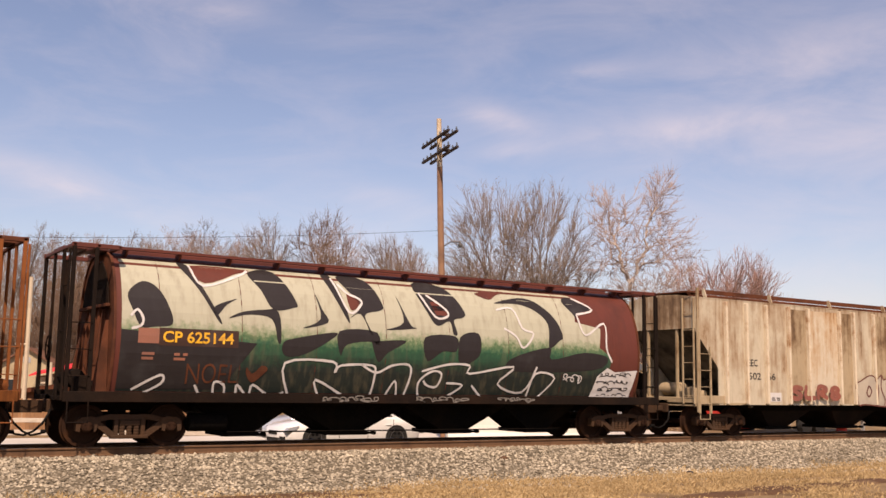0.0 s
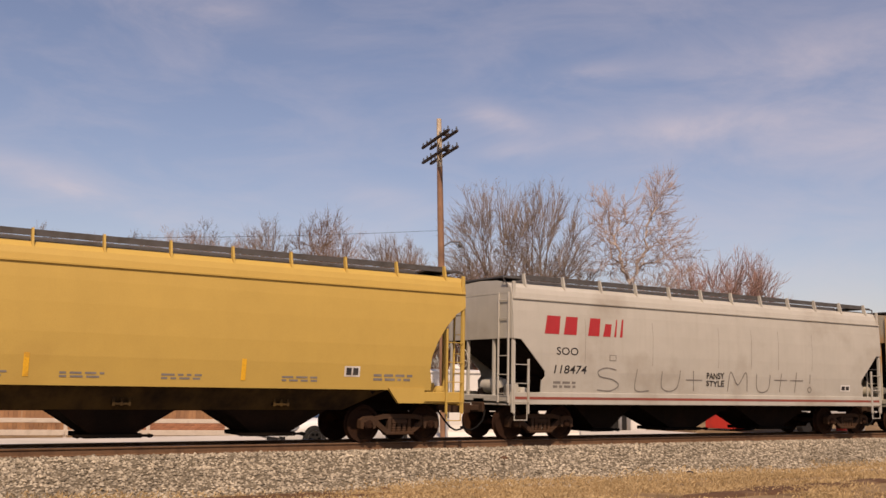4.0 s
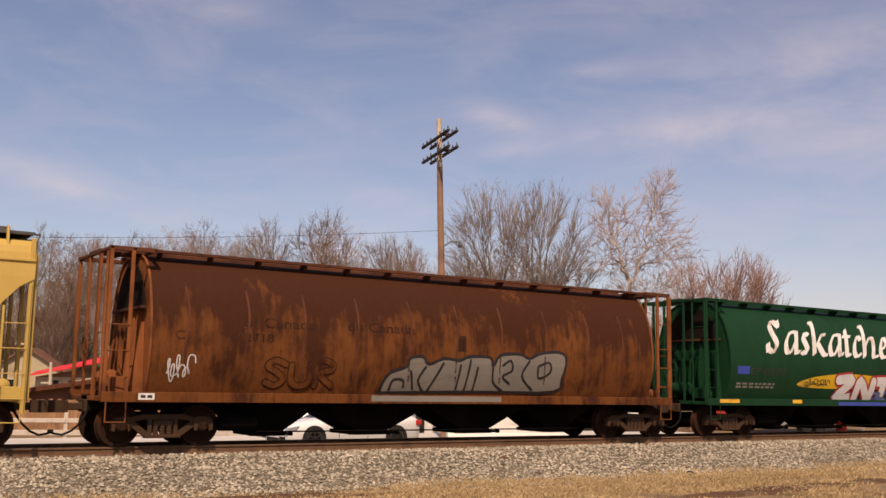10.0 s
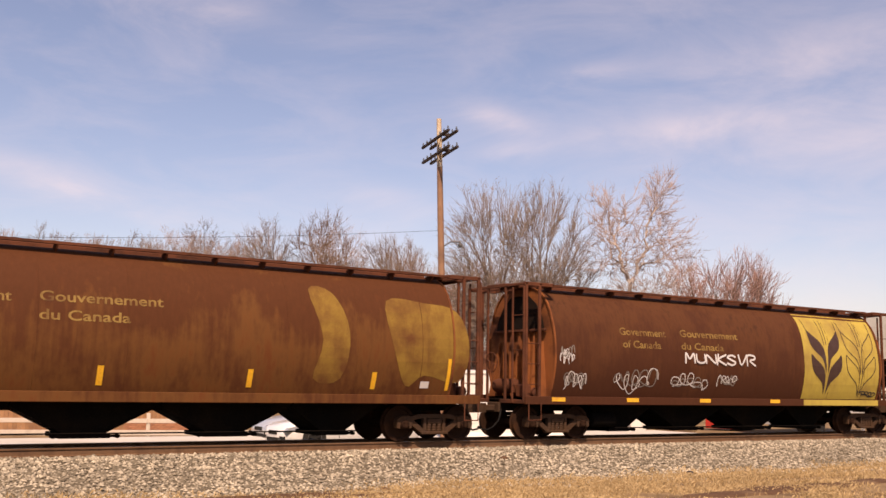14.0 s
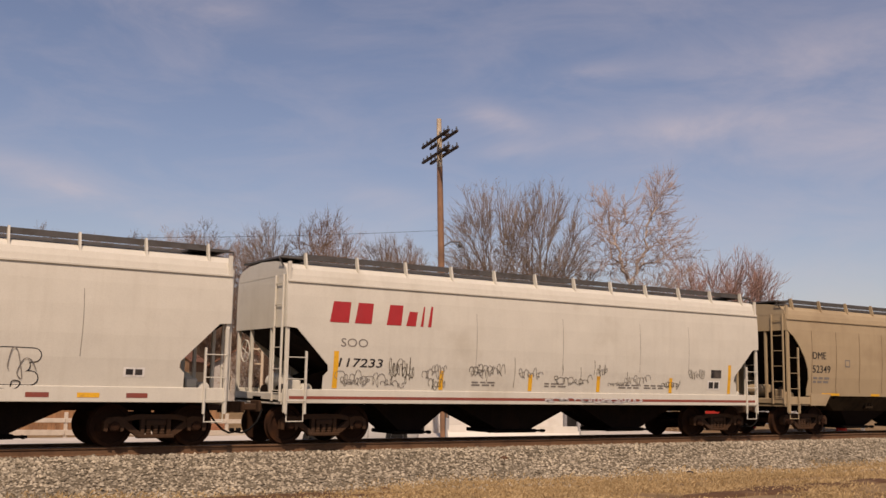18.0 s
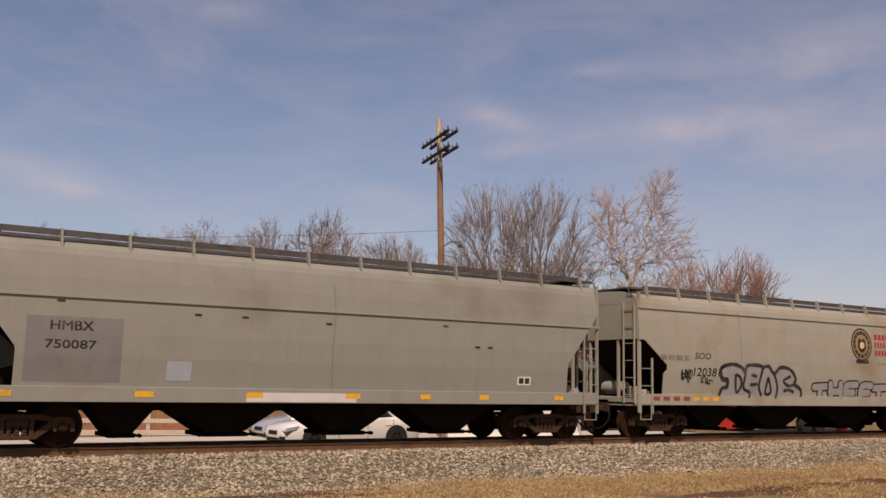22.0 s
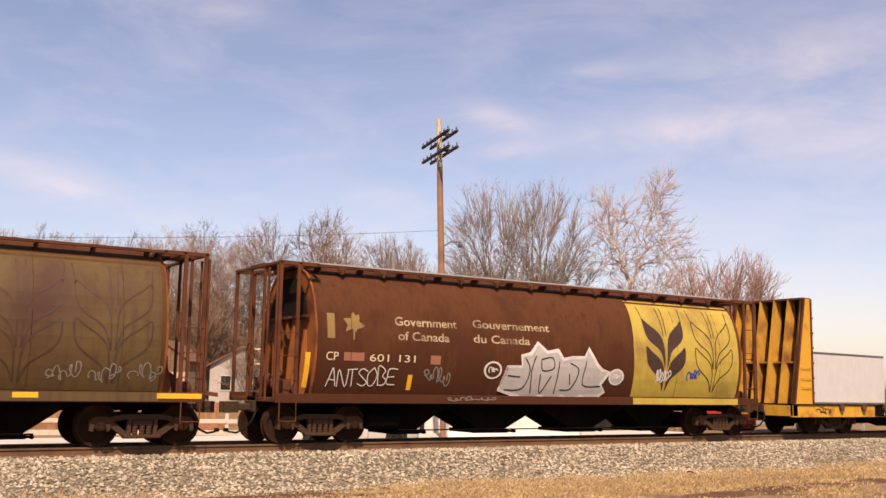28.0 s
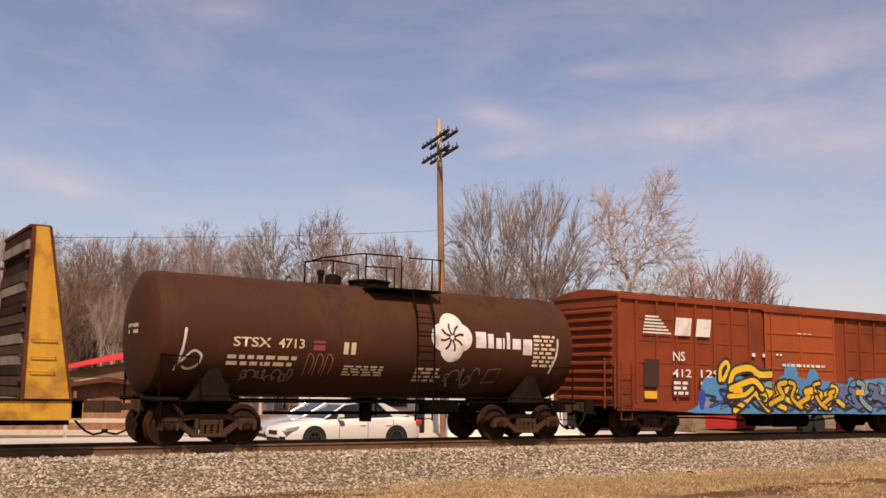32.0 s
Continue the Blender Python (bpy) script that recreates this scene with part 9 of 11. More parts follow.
red_name(c4)
words(c4, "SOO", -6.62, 2.32, -5.85, 2.53, BLACK_INK, P, 0.006, 0.005)
words(c4, "118474", -6.70, 1.81, -5.53, 2.04, BLACK_INK, P, 0.006, 0.01, 0.15)
fine_print(c4, -6.7, 1.4, -5.9, 1.62, 2, GREY_INK, P, 6)
for pts in ([(-4.42, 1.95), (-4.8, 2.0), (-5.1, 1.9), (-5.0, 1.75), (-4.55, 1.68), (-4.3, 1.52), (-4.6, 1.36), (-5.1, 1.38)],
            [(-3.6, 2.0), (-3.65, 1.4), (-3.1, 1.38)], [(-2.6, 1.95), (-2.6, 1.5), (-2.3, 1.37), (-1.95, 1.5), (-1.85, 2.0)],
            [(-1.3, 2.0), (-1.25, 1.4)], [(-1.6, 1.72), (-0.9, 1.72)], [(0.25, 1.4), (0.35, 2.0), (0.7, 1.6), (1.05, 2.0), (1.15, 1.4)],
            [(1.55, 1.95), (1.6, 1.5), (1.85, 1.38), (2.15, 1.5), (2.2, 1.95)], [(2.75, 2.0), (2.7, 1.4)], [(2.4, 1.78), (3.05, 1.78)], [(3.5, 2.05), (3.45, 1.4)], [(3.2, 1.78), (3.85, 1.78)], [(4.2, 2.0), (4.2, 1.7)],
            [(4.1, 1.5), (4.2, 1.58), (4.3, 1.5), (4.2, 1.4), (4.1, 1.5)]):
    line(c4, pts, 0.035, GREY_INK, P, 0.008, "scrawled_letter")
words(c4, "PANSY", -0.72, 1.78, 0.06, 1.97, BLACK_INK, P, 0.012, 0.02, 0, "graffiti_tag", 0.04)
words(c4, "STYLE", -0.74, 1.55, 0.06, 1.73, BLACK_INK, P, 0.012, 0.02, 0, "graffiti_tag", 0.04)
stencil_box(c4, 5.85, 1.46, 6.36, 1.67, P)
SILL = [(0, 1.50), (5, 1.50)]
rect(c4, -8.0, 1.10, 8.0, 1.17, OLD_RED, SILL, 0.004, "sill_stripe", "faded red stripe along the sill")
rect(c4, -4.69, 2.2, -4.43, 2.37, GREY_INK, P, 0.004)
rect(c4, -4.66, 2.22, -4.46, 2.35, CREAM_WHITE, P, 0.008)
for x in (-3.0, -0.2, 1.3, 2.6, 4.3, -5.6):
    line(c4, [(x, 3.35), (x + 0.02, 2.9), (x, 2.1)], 0.012, GREY_INK, P, 0.005, "panel_seam")

# grey rusted hopper
T5 = [(0.5, 1.452), (5, 1.452)]
words(c5, "D", -5.9, 2.42, -5.62, 2.66, BLACK_INK, T5, 0.006, 0.01)
words(c5, "ME", -5.25, 2.42, -4.83, 2.66, BLACK_INK, T5, 0.006, 0.01)
for t_, x0, x1 in (("51", -5.98, -5.6), ("50", -5.22, -4.78), ("56", -4.4, -4.0)):
    words(c5, t_, x0, 1.98, x1, 2.2, BLACK_INK, T5, 0.006, 0.01)
for i, x in enumerate((-6.0, -5.2, -4.4, 0.4, 3.9, 6.4)):
    fine_print(c5, x, 1.6, x + 0.45, 1.82, 3, GREY_INK, T5, 80 + i)
for x in (-6.9, -3.7, -1.03, 1.79, 7.42):
    tape(c5, x, 1.4, 1.86, T5)
rect(c5, -7.58, 1.2, -7.05, 1.33, REFLECT, [(0, 1.47), (5, 1.47)], 0.006, "reflector", "yellow reflective strip")
stencil_box(c5, 5.2, 1.61, 5.75, 2.0, T5)
scrawl(c5, 1.9, 1.6, 3.0, 2.0, GREY_INK, T5, 17, 5, 0.03, 0.006)
scrawl(c5, 3.9, 1.5, 4.7, 2.0, OLD_RED, T5, 18, 5, 0.03, 0.006)
# second yellow hopper
words(c6, "DME", -7.16, 2.27, -6.18, 2.58, BLACK_INK, P, 0.006, 0.015)
words(c6, "51713", -7.18, 1.85, -5.97, 2.11, BLACK_INK, P, 0.006, 0.012)
fine_print(c6, -7.1, 1.5, -5.9, 1.72, 2, GREY_INK, P, 7)
mass(c6, [(-5.79, 1.84), (-5.70, 2.10), (-5.44, 2.15), (-5.30, 1.77), (-5.17, 2.11), (-4.73, 2.16), (-4.41, 2.18), (-4.20, 2.00), (-4.14, 2.09), (-3.39, 2.19), (-3.18, 2.14), (-2.98, 2.26), (-2.72, 2.08), (-2.64, 2.17), (-2.12, 2.08), (-1.99, 1.91), (-1.63, 1.80), (-1.47, 1.49), (-1.41, 1.26), (-5.33, 1.30), (-5.37, 1.51), (-5.63, 1.53)],
     [[(-5.30, 1.77), (-5.37, 1.51)], [(-4.80, 2.13), (-4.89, 1.58), (-4.83, 1.33)], [(-4.57, 1.97), (-4.46, 1.77), (-4.64, 1.64), (-4.64, 1.84), (-4.57, 1.97)], [(-4.20, 2.00), (-4.28, 1.70), (-4.62, 1.50)], [(-3.78, 1.86), (-3.60, 1.93), (-3.69, 1.69), (-3.85, 1.66), (-3.78, 1.86)], [(-4.14, 2.07), (-3.71, 2.11)], [(-4.16, 1.60), (-3.92, 1.56), (-3.93, 1.29)], [(-3.29, 2.15), (-3.43, 1.76), (-3.26, 1.46), (-3.35, 1.27)], [(-3.11, 1.86), (-2.92, 1.97)], [(-3.03, 1.58), (-2.81, 1.70)], [(-2.64, 2.16), (-2.44, 1.78), (-2.61, 1.47), (-2.79, 1.26)], [(-2.21, 1.73), (-2.05, 1.70), (-2.15, 1.59), (-2.24, 1.67)]],
     CHALK_GREY, CHARCOAL, P, 0.035, 0.028, "pale grey bubble-letter graffiti with a dark rim")
mass(c6, [(-1.13, 1.81), (-1.07, 2.21), (-0.42, 2.27), (-0.19, 2.22), (0.00, 2.27), (0.24, 2.24), (0.63, 2.33), (0.97, 2.31), (1.22, 2.08), (1.56, 2.00), (1.48, 1.67), (1.72, 1.38), (1.64, 1.25), (-0.90, 1.25), (-0.99, 1.66)],
     [[(-0.37, 2.19), (-0.21, 1.96), (-0.33, 1.59), (-0.34, 1.27)], [(0.00, 2.20), (0.17, 1.84), (0.07, 1.60), (0.03, 1.28)], [(0.29, 2.21), (0.50, 2.02), (0.23, 1.83)], [(0.76, 1.71), (0.80, 1.45), (0.99, 1.49), (0.89, 1.74), (0.76, 1.71)], [(1.02, 2.24), (1.19, 1.87), (1.26, 1.29)], [(1.24, 2.04), (1.43, 1.79)], [(-0.74, 2.02), (-0.51, 2.05)]],
     CHALK_GREY, CHARCOAL, P, 0.028, 0.022, "pale grey bubble-letter graffiti with a thin dark rim")
stencil_box(c6, 5.15, 1.58, 5.6, 1.84, P)
for x in (-7.4, -4.55, -2.22, 2.5, 4.8):
    tape(c6, x, 1.54, 1.98 if x > -7 else 2.38, P)
fine_print(c6, 6.2, 1.55, 7.3, 1.75, 2, GREY_INK, P, 8)
fine_print(c6, 2.9, 1.45, 4.3, 1.58, 2, GREY_INK, P, 9)
scrawl(c6, 1.9, 1.75, 2.4, 2.0, GREY_INK, P, 19, 3, 0.03)

# rusted barrel hopper with the silver piece
mass(c7, [(-1.64, 1.22), (-1.58, 1.49), (-1.40, 1.73), (-0.96, 1.88), (-0.90, 2.08), (-0.53, 2.14), (-0.33, 1.95), (0.12, 2.11), (0.58, 2.07), (0.91, 2.18), (1.55, 2.17), (1.66, 1.94), (1.87, 2.24), (2.50, 2.29), (2.86, 2.18), (3.15, 2.31), (3.82, 2.39), (4.12, 2.21), (4.03, 1.68), (3.80, 1.30), (1.65, 1.28), (-1.45, 1.23)],
     [[(-1.39, 1.28), (-1.31, 1.54), (-1.03, 1.54), (-0.99, 1.35)], [(-0.84, 1.79), (-0.71, 1.31)], [(-0.40, 1.90), (-0.59, 1.55), (-0.40, 1.26)], [(0.12, 2.01), (-0.27, 1.29)], [(0.64, 1.97), (0.58, 1.32)], [(0.94, 2.11), (0.84, 1.28)], [(1.18, 1.93), (1.11, 1.29)], [(1.66, 1.94), (1.72, 1.54), (2.07, 1.30)], [(1.96, 1.97), (2.22, 2.11), (2.29, 1.85), (2.00, 1.69), (2.28, 1.49)], [(2.86, 2.13), (2.64, 1.71), (3.07, 1.33)], [(3.15, 1.98), (3.52, 2.09), (3.59, 1.83), (3.22, 1.66), (3.15, 1.98)]],
     DULL_SILVER, CHARCOAL, BA, 0.04, 0.032, "dull silver bubble-letter graffiti")
rect(c7, -1.9, 1.02, 2.0, 1.16, DULL_SILVER, [(0, 1.44), (5, 1.44)], 0.005)
words(c7, "502718", -5.62, 2.33, -4.55, 2.53, SOOT_INK, BA, 0.006, 0.012)
words(c7, "C", -6.86, 2.33, -6.64, 2.53, SOOT_INK, BA, 0.006, 0.012)
words(c7, "of Canada", -5.28, 2.66, -3.50, 2.90, SOOT_INK, BA, 0.006, 0.012)
words(c7, "du Canada", -2.65, 2.68, -0.78, 2.92, SOOT_INK, BA, 0.006, 0.012)
throwup(c7, "SUR", -4.75, 1.30, -2.9, 2.02, RUST_BARREL, SOOT_INK, BA, 0.20, 0.03, 0.006, 31, label="dark outlined letters on rust")
rect(c7, 0.52, 2.30, 0.78, 2.70, SOOT_INK, BA)
scrawl(c7, -7.0, 1.5, -6.4, 1.95, CHALK, BA, 21, 6, 0.03)
stencil_box(c7, -7.55, 1.02, -7.2, 1.16, [(0, 1.44), (5, 1.44)])
for i, x in enumerate((-6.6, -5.2, -3.8, -2.4, -0.9, 0.5, 1.9, 3.4, 4.9, 6.2)):
    line(c7, [(x, 3.5), (x + 0.05, 2.9), (x - 0.02, 2.2), (x + 0.03, 1.5)], 0.05, RUSTY, BA, 0.008, "rust_streak")

# green hopper
# broad-pen strokes of a heavy slanted roman hand: x in letter widths, y in heights of a small letter
PEN = {
    "S": [[(0.86, 1.16), (0.62, 1.34), (0.34, 1.18), (0.42, 0.84), (0.66, 0.42), (0.42, 0.07), (0.12, 0.2)], [(0.93, 1.38), (0.88, 1.1)], [(0.06, 0.42), (0.1, 0.08)]],
    "a": [[(0.78, 0.95), (0.46, 0.9), (0.17, 0.5), (0.2, 0.12), (0.42, 0.12), (0.74, 0.6)], [(0.82, 0.96), (0.72, 0.3), (0.77, 0.07), (0.97, 0.2)]],
    "s": [[(0.86, 0.84), (0.56, 0.93), (0.32, 0.74), (0.5, 0.5), (0.66, 0.25), (0.4, 0.06), (0.1, 0.16)]],
    "k": [[(0.03, 1.34), (0.24, 1.38), (0.18, 0.7), (0.16, 0.05)], [(0.92, 0.92), (0.68, 0.88), (0.34, 0.5)], [(0.38, 0.55), (0.60, 0.22), (0.8, 0.04), (0.98, 0.1)]],
    "t": [[(0.52, 1.2), (0.40, 0.35), (0.5, 0.07), (0.88, 0.17)], [(0.05, 0.9), (0.95, 0.91)]],
    "c": [[(0.9, 0.78), (0.66, 0.93), (0.28, 0.62), (0.2, 0.22), (0.46, 0.06), (0.88, 0.22)]],
    "h": [[(0.02, 1.34), (0.22, 1.38), (0.17, 0.7), (0.14, 0.05)], [(0.2, 0.5), (0.44, 0.84), (0.66, 0.9), (0.70, 0.6), (0.65, 0.2), (0.72, 0.06), (0.96, 0.16)]],
    "e": [[(0.22, 0.42), (0.6, 0.54), (0.8, 0.78), (0.6, 0.94), (0.3, 0.7), (0.18, 0.3), (0.42, 0.06), (0.9, 0.22)]],
    "w": [[(0.0, 0.86), (0.14, 0.9), (0.2, 0.12), (0.48, 0.78)], [(0.42, 0.9), (0.50, 0.12), (0.82, 0.55), (0.9, 0.94)]],
    "n": [[(0.0, 0.84), (0.18, 0.9), (0.15, 0.5), (0.13, 0.05)], [(0.2, 0.5), (0.44, 0.84), (0.66, 0.9), (0.70, 0.6), (0.65, 0.2), (0.72, 0.06), (0.96, 0.16)]],
    "!": [[(0.75, 1.4), (0.52, 0.5)], [(0.3, 0.1), (0.42, 0.13)]],
}


def pen_word(car, letters, z, tall, nib, lean, mat, table, proud, label):
    """Letters drawn with a broad pen held at 27 degrees, so that upright strokes are thick and cross strokes thin."""
    nx, nz = nib / 2 * math.cos(radians(27)), nib / 2 * math.sin(radians(27))
    for j, (ch, x0, x1) in enumerate(letters):
        bm = bmesh.new()
        lift = 0.0
        for st in PEN[ch]:
            pad = nx * 0.2
            pts = curve([(x0 + pad + (x1 - x0 - 2 * pad) * u + lean * v * tall, z + v * tall) for u, v in st], False, 6)
            for p, q in zip(pts, pts[1:]):
                d = Vector((q[0] - p[0], q[1] - p[1]))
                if d.length < 1e-5:
                    continue
                d.normalize()
                for ox, oz in ((nx, nz), (-d.y * nib * 0.15, d.x * nib * 0.15)):
                    lift += 0.00008
                    bm.faces.new([bm.verts.new(v) for v in ((p[0] - ox, lift, p[1] - oz), (p[0] + ox, lift, p[1] + oz), (q[0] + ox, lift, q[1] + oz), (q[0] - ox, lift, q[1] - oz))])
        put(car, "lettering", bm, mat, table, proud, label if j == 0 else "")


pen_word(c8, (("S", -5.66, -4.86), ("a", -4.84, -3.92), ("s", -3.96, -3.42), ("k", -3.40, -2.50), ("a", -2.56, -1.62), ("t", -1.70, -1.18), ("c", -1.20, -0.58), ("h", -0.66, 0.36), ("e", 0.30, 0.96), ("w", 0.98, 2.08), ("a", 2.06, 3.06), ("n", 3.00, 4.04), ("!", 3.98, 4.42)),
         2.62, 0.80, 0.265, 0.20, WHITE_INK, BA, 0.008, "large white slanted lettering with thick and thin strokes")
words(c8, "CP 625297", -6.4, 1.93, -4.68, 2.16, BLACK_INK, BA, 0.008, 0.01)
shape(c8, [(-4.1, 1.66), (-3.2, 1.92), (-1.5, 2.05), (0.5, 1.98), (2.8, 1.78), (6.1, 1.62), (2.8, 1.60), (-0.5, 1.55), (-3.0, 1.55)], GOLD, BA, 0.006, "painted_wheat", label="golden painted wheat stalk")
shape(c8, [(2.2, 1.62), (4.0, 1.56), (5.9, 1.50), (4.0, 1.42), (2.3, 1.42)], GOLD, BA, 0.006, "painted_wheat")
throwup(c8, "ZNTY", -2.1, 1.05, 2.2, 2.06, CHALK, RED_SPRAY, BA, 0.30, 0.07, 0.012, 7, 0.15, "white hand-drawn letters with a red rim")
tangle(c8, -1.9, 1.05, 2.0, 1.5, [BLUE, STEEL_BLUE], CHARCOAL, BA, 8, 9, 0.10, 0.02, 0.008)
rect(c8, -1.9, 0.985, 1.9, 1.10, BLUE, [(0, 1.44), (5, 1.44)], 0.008, "graffiti", "blue sprayed base of the tag")
scrawl(c8, -3.7, 1.62, -2.4, 1.88, CHARCOAL, BA, 22, 8, 0.03)
scrawl(c8, 2.4, 1.75, 3.2, 2.0, CHALK, BA, 23, 5, 0.03)
scrawl(c8, 2.4, 1.3, 3.3, 1.5, CHALK, BA, 24, 5, 0.03)
rect(c8, -7.0, 1.95, -6.45, 2.2, BLUE, BA, 0.005)
fine_print(c8, -7.0, 1.5, -5.2, 1.7, 2, GREY_INK, BA, 12)


def petal(cx, cz, ang, length, w):
    d, q = Vector((math.cos(ang), math.sin(ang))), Vector((-math.sin(ang), math.cos(ang)))
    c = Vector((cx, cz))
    return [tuple(c), tuple(c + d * length * 0.35 + q * w), tuple(c + d * length * 0.7 + q * w * 0.9), tuple(c + d * length), tuple(c + d * length * 0.7 - q * w * 0.9), tuple(c + d * length * 0.35 - q * w)]


def toward(c, tip, w):
    d = Vector(tip) - Vector(c)
    return petal(c[0], c[1], math.atan2(d.y, d.x), d.length, w)


LEAF_RUST = paint("brown_orange_leaf_paint", (0.20, 0.075, 0.018), 0.3)
for c_, tips in (((5.31, 2.59), [(4.94, 3.48), (4.74, 1.81), (5.49, 1.6), (6.2, 2.34)]), ((6.31, 3.38), [(6.01, 3.84), (5.38, 3.37), (5.75, 2.89), (7.09, 3.62), (7.04, 2.96)])):
    for k, tip in enumerate(tips):
        shape(c8, toward(c_, tip, 0.19 if k % 2 else 0.23), LILY, BA, 0.008 + 0.003 * k, "lily_petal", label="orange painted lily petal")
        v_ = Vector(tip) - Vector(c_)
        line(c8, [tuple(Vector(c_) + v_ * 0.12), tuple(Vector(c_) + v_ * 0.8)], 0.012, OLD_RED, BA, 0.028, "petal_vein")
        for q in (0.2, 0.3):
            m_ = Vector(c_) + v_ * q
            line(c8, [tuple(m_), (m_.x + 0.05, m_.y + 0.04)], 0.02, LEAF_BROWN, BA, 0.03, "petal_speck")
line(c8, [(6.3, 3.13), (6.45, 2.35), (6.55, 1.53)], 0.045, LEAF_RUST, BA, 0.005, "painted_stem")
for k, tip in enumerate([(7.46, 3.39), (7.45, 3.07), (7.31, 2.63), (7.17, 2.31), (7.06, 2.06), (6.92, 1.81), (5.7, 2.26), (5.89, 1.96), (6.08, 1.79)]):
    root = (6.55 + 0.02 * k, 1.53 + 0.05 * k)
    for j in range(3):
        line(c8, [root, ((root[0] + tip[0]) / 2 + 0.05 * j, (root[1] + tip[1]) / 2 - 0.10 + 0.04 * j), (tip[0] - 0.12 * j, tip[1] - 0.05 * j)], 0.022, LEAF_RUST, BA, 0.005 + 0.001 * j, "painted_leaf")
rect(c8, 7.0, 1.62, 7.2, 1.8, CHALK, BA)
for a, d in ((-7.73, -6.84), (-4.28, -3.81), (4.22, 4.68), (7.23, 8.12)):
    sill_tape(c8, a, d)


# brown hoppers of the grain service
def leaf(car, x, z, s, mat):
    pts = []
    for i in range(22):
        a = math.pi / 2 + 2 * math.pi * i / 22
        r = s * (1.0 if i % 4 == 0 else 0.55 if i % 2 == 0 else 0.72) * (0.7 if 8 < i < 14 else 1)
        pts.append((x + math.cos(a) * r, z + math.sin(a) * r))
    shape(car, pts, mat, BA, 0.006, "maple_leaf", False)
    rect(car, x - 0.02, z - s * 1.25, x + 0.02, z - s * 0.4, mat, BA, 0.007, "leaf_stalk")


def service_lettering(car, ink, xg=-5.2, xf=-2.8, z=2.6, worn=""):
    words(car, "Government", xg, z + 0.36, xg + 1.85, z + 0.58, ink, BA, 0.006, 0.016)
    words(car, "of Canada", xg + 0.08, z + 0.0, xg + 1.6, z + 0.22, ink, BA, 0.006, 0.016)
    words(car, "Gouvernement", xf, z + 0.40, xf + 2.55, z + 0.62, ink, BA, 0.006, 0.016)
    words(car, "du Canada", xf, z + 0.02, xf + 1.85, z + 0.24, ink, BA, 0.006, 0.016)


def wheat_sheaf(car, x, mat, solid_leaves, top=3.85):
    """A stylised ear of wheat: two pairs of leaves that sweep up from the stem, and whiskers."""
    for k in (-1, 1):
        for z, foot in ((1.62, 1.36), (2.42, 2.05)):
            pts = [(x + k * 0.05, foot), (x + k * 0.22, z + 0.10), (x + k * 0.60, z + 0.38), (x + k * 0.78, z + 0.62), (x + k * 0.80, z + 1.05), (x + k * 0.60, z + 0.92), (x + k * 0.24, z + 0.66), (x + k * 0.08, z + 0.35)]
            if solid_leaves:
                shape(car, pts, mat, BA, 0.012, "wheat_leaf")
            else:
                line(car, pts + [pts[0]], 0.035, mat, BA, 0.012, "wheat_leaf")
        line(car, [(x + k * 0.80, 3.40), (x + k * 0.82, 3.6), (x + k * 0.86, top)], 0.03, mat, BA, 0.012, "wheat_whisker")
        line(car, [(x + k * 0.06, 3.0), (x + k * 0.07, 3.4), (x + k * 0.10, top)], 0.03, mat, BA, 0.012, "wheat_whisker")


def wheat_panel(car, x0, x1, ground, mat, both=False, solid=True, low=1.2):
    put(car, "wheat_panel", flat([(x0, low), (x1, low), (x1 - 0.06, 2.6), (x1, 4.02), (x0 + 0.05, 4.02), (x0 - 0.06, 2.6)]), ground, BA, 0.006, "yellow painted panel with wheat ears")
    m = (x0 + x1) / 2
    wheat_sheaf(car, x0 + (x1 - x0) * 0.28, mat, solid)
    wheat_sheaf(car, x0 + (x1 - x0) * 0.74, mat, False)
    rect(car, x0, 0.985, x1, 1.17, ground, [(0, 1.44), (5, 1.44)], 0.005, "panel_base")


service_lettering(c9, WORN_GOLD, -5.1, -2.72, 2.6)
rect(c9, -6.82, 2.62, -6.45, 3.2, FADED_GOLD, BA)
leaf(c9, -6.1, 2.97, 0.26, FADED_GOLD)
rect(c9, -6.3, 2.15, -5.75, 2.35, PRIMER, BA)
fine_print(c9, -6.85, 2.15, -6.35, 2.34, 1, FADED_GOLD, BA, 13)
fine_print(c9, -5.1, 2.15, -4.5, 2.34, 1, FADED_GOLD, BA, 14)
fine_print(c9, -6.75, 1.9, -5.9, 1.98, 1, OLD_RED, BA, 15)
fine_print(c9, -5.0, 1.9, -4.5, 1.98, 1, OLD_RED, BA, 16)
PATINA = weathered("worn_golden_patch", (0.23, 0.135, 0.028), (0.115, 0.047, 0.016), 0.6, 1.6, 0.8, (0.10, 0.045, 0.016), 0.4, rough=0.65, gloss=0.1)
shape(c9, [(3.34, 3.64), (3.97, 3.59), (4.36, 2.66), (4.18, 1.55), (3.47, 1.54), (3.65, 2.47)], PATINA, BA, 0.005, "worn_paint_patch", label="worn golden paint patch")
shape(c9, [(5.44, 3.49), (6.59, 3.49), (7.51, 3.32), (7.83, 2.42), (7.58, 1.51), (6.54, 1.67), (6.02, 1.4), (5.58, 2.36)], PATINA, BA, 0.005, "worn_paint_patch", label="worn golden paint patch")
tape(c9, -7.35, 1.34, 2.1, BA, 0.13)
for x in (-4.55, -1.42, 1.9, 5.1):
    tape(c9, x, 1.31, 1.72, BA, 0.13)
tape(c9, 7.25, 1.3, 2.1, BA, 0.1)
rect(c9, 6.45, 1.35, 6.7, 1.52, CHALK, BA)

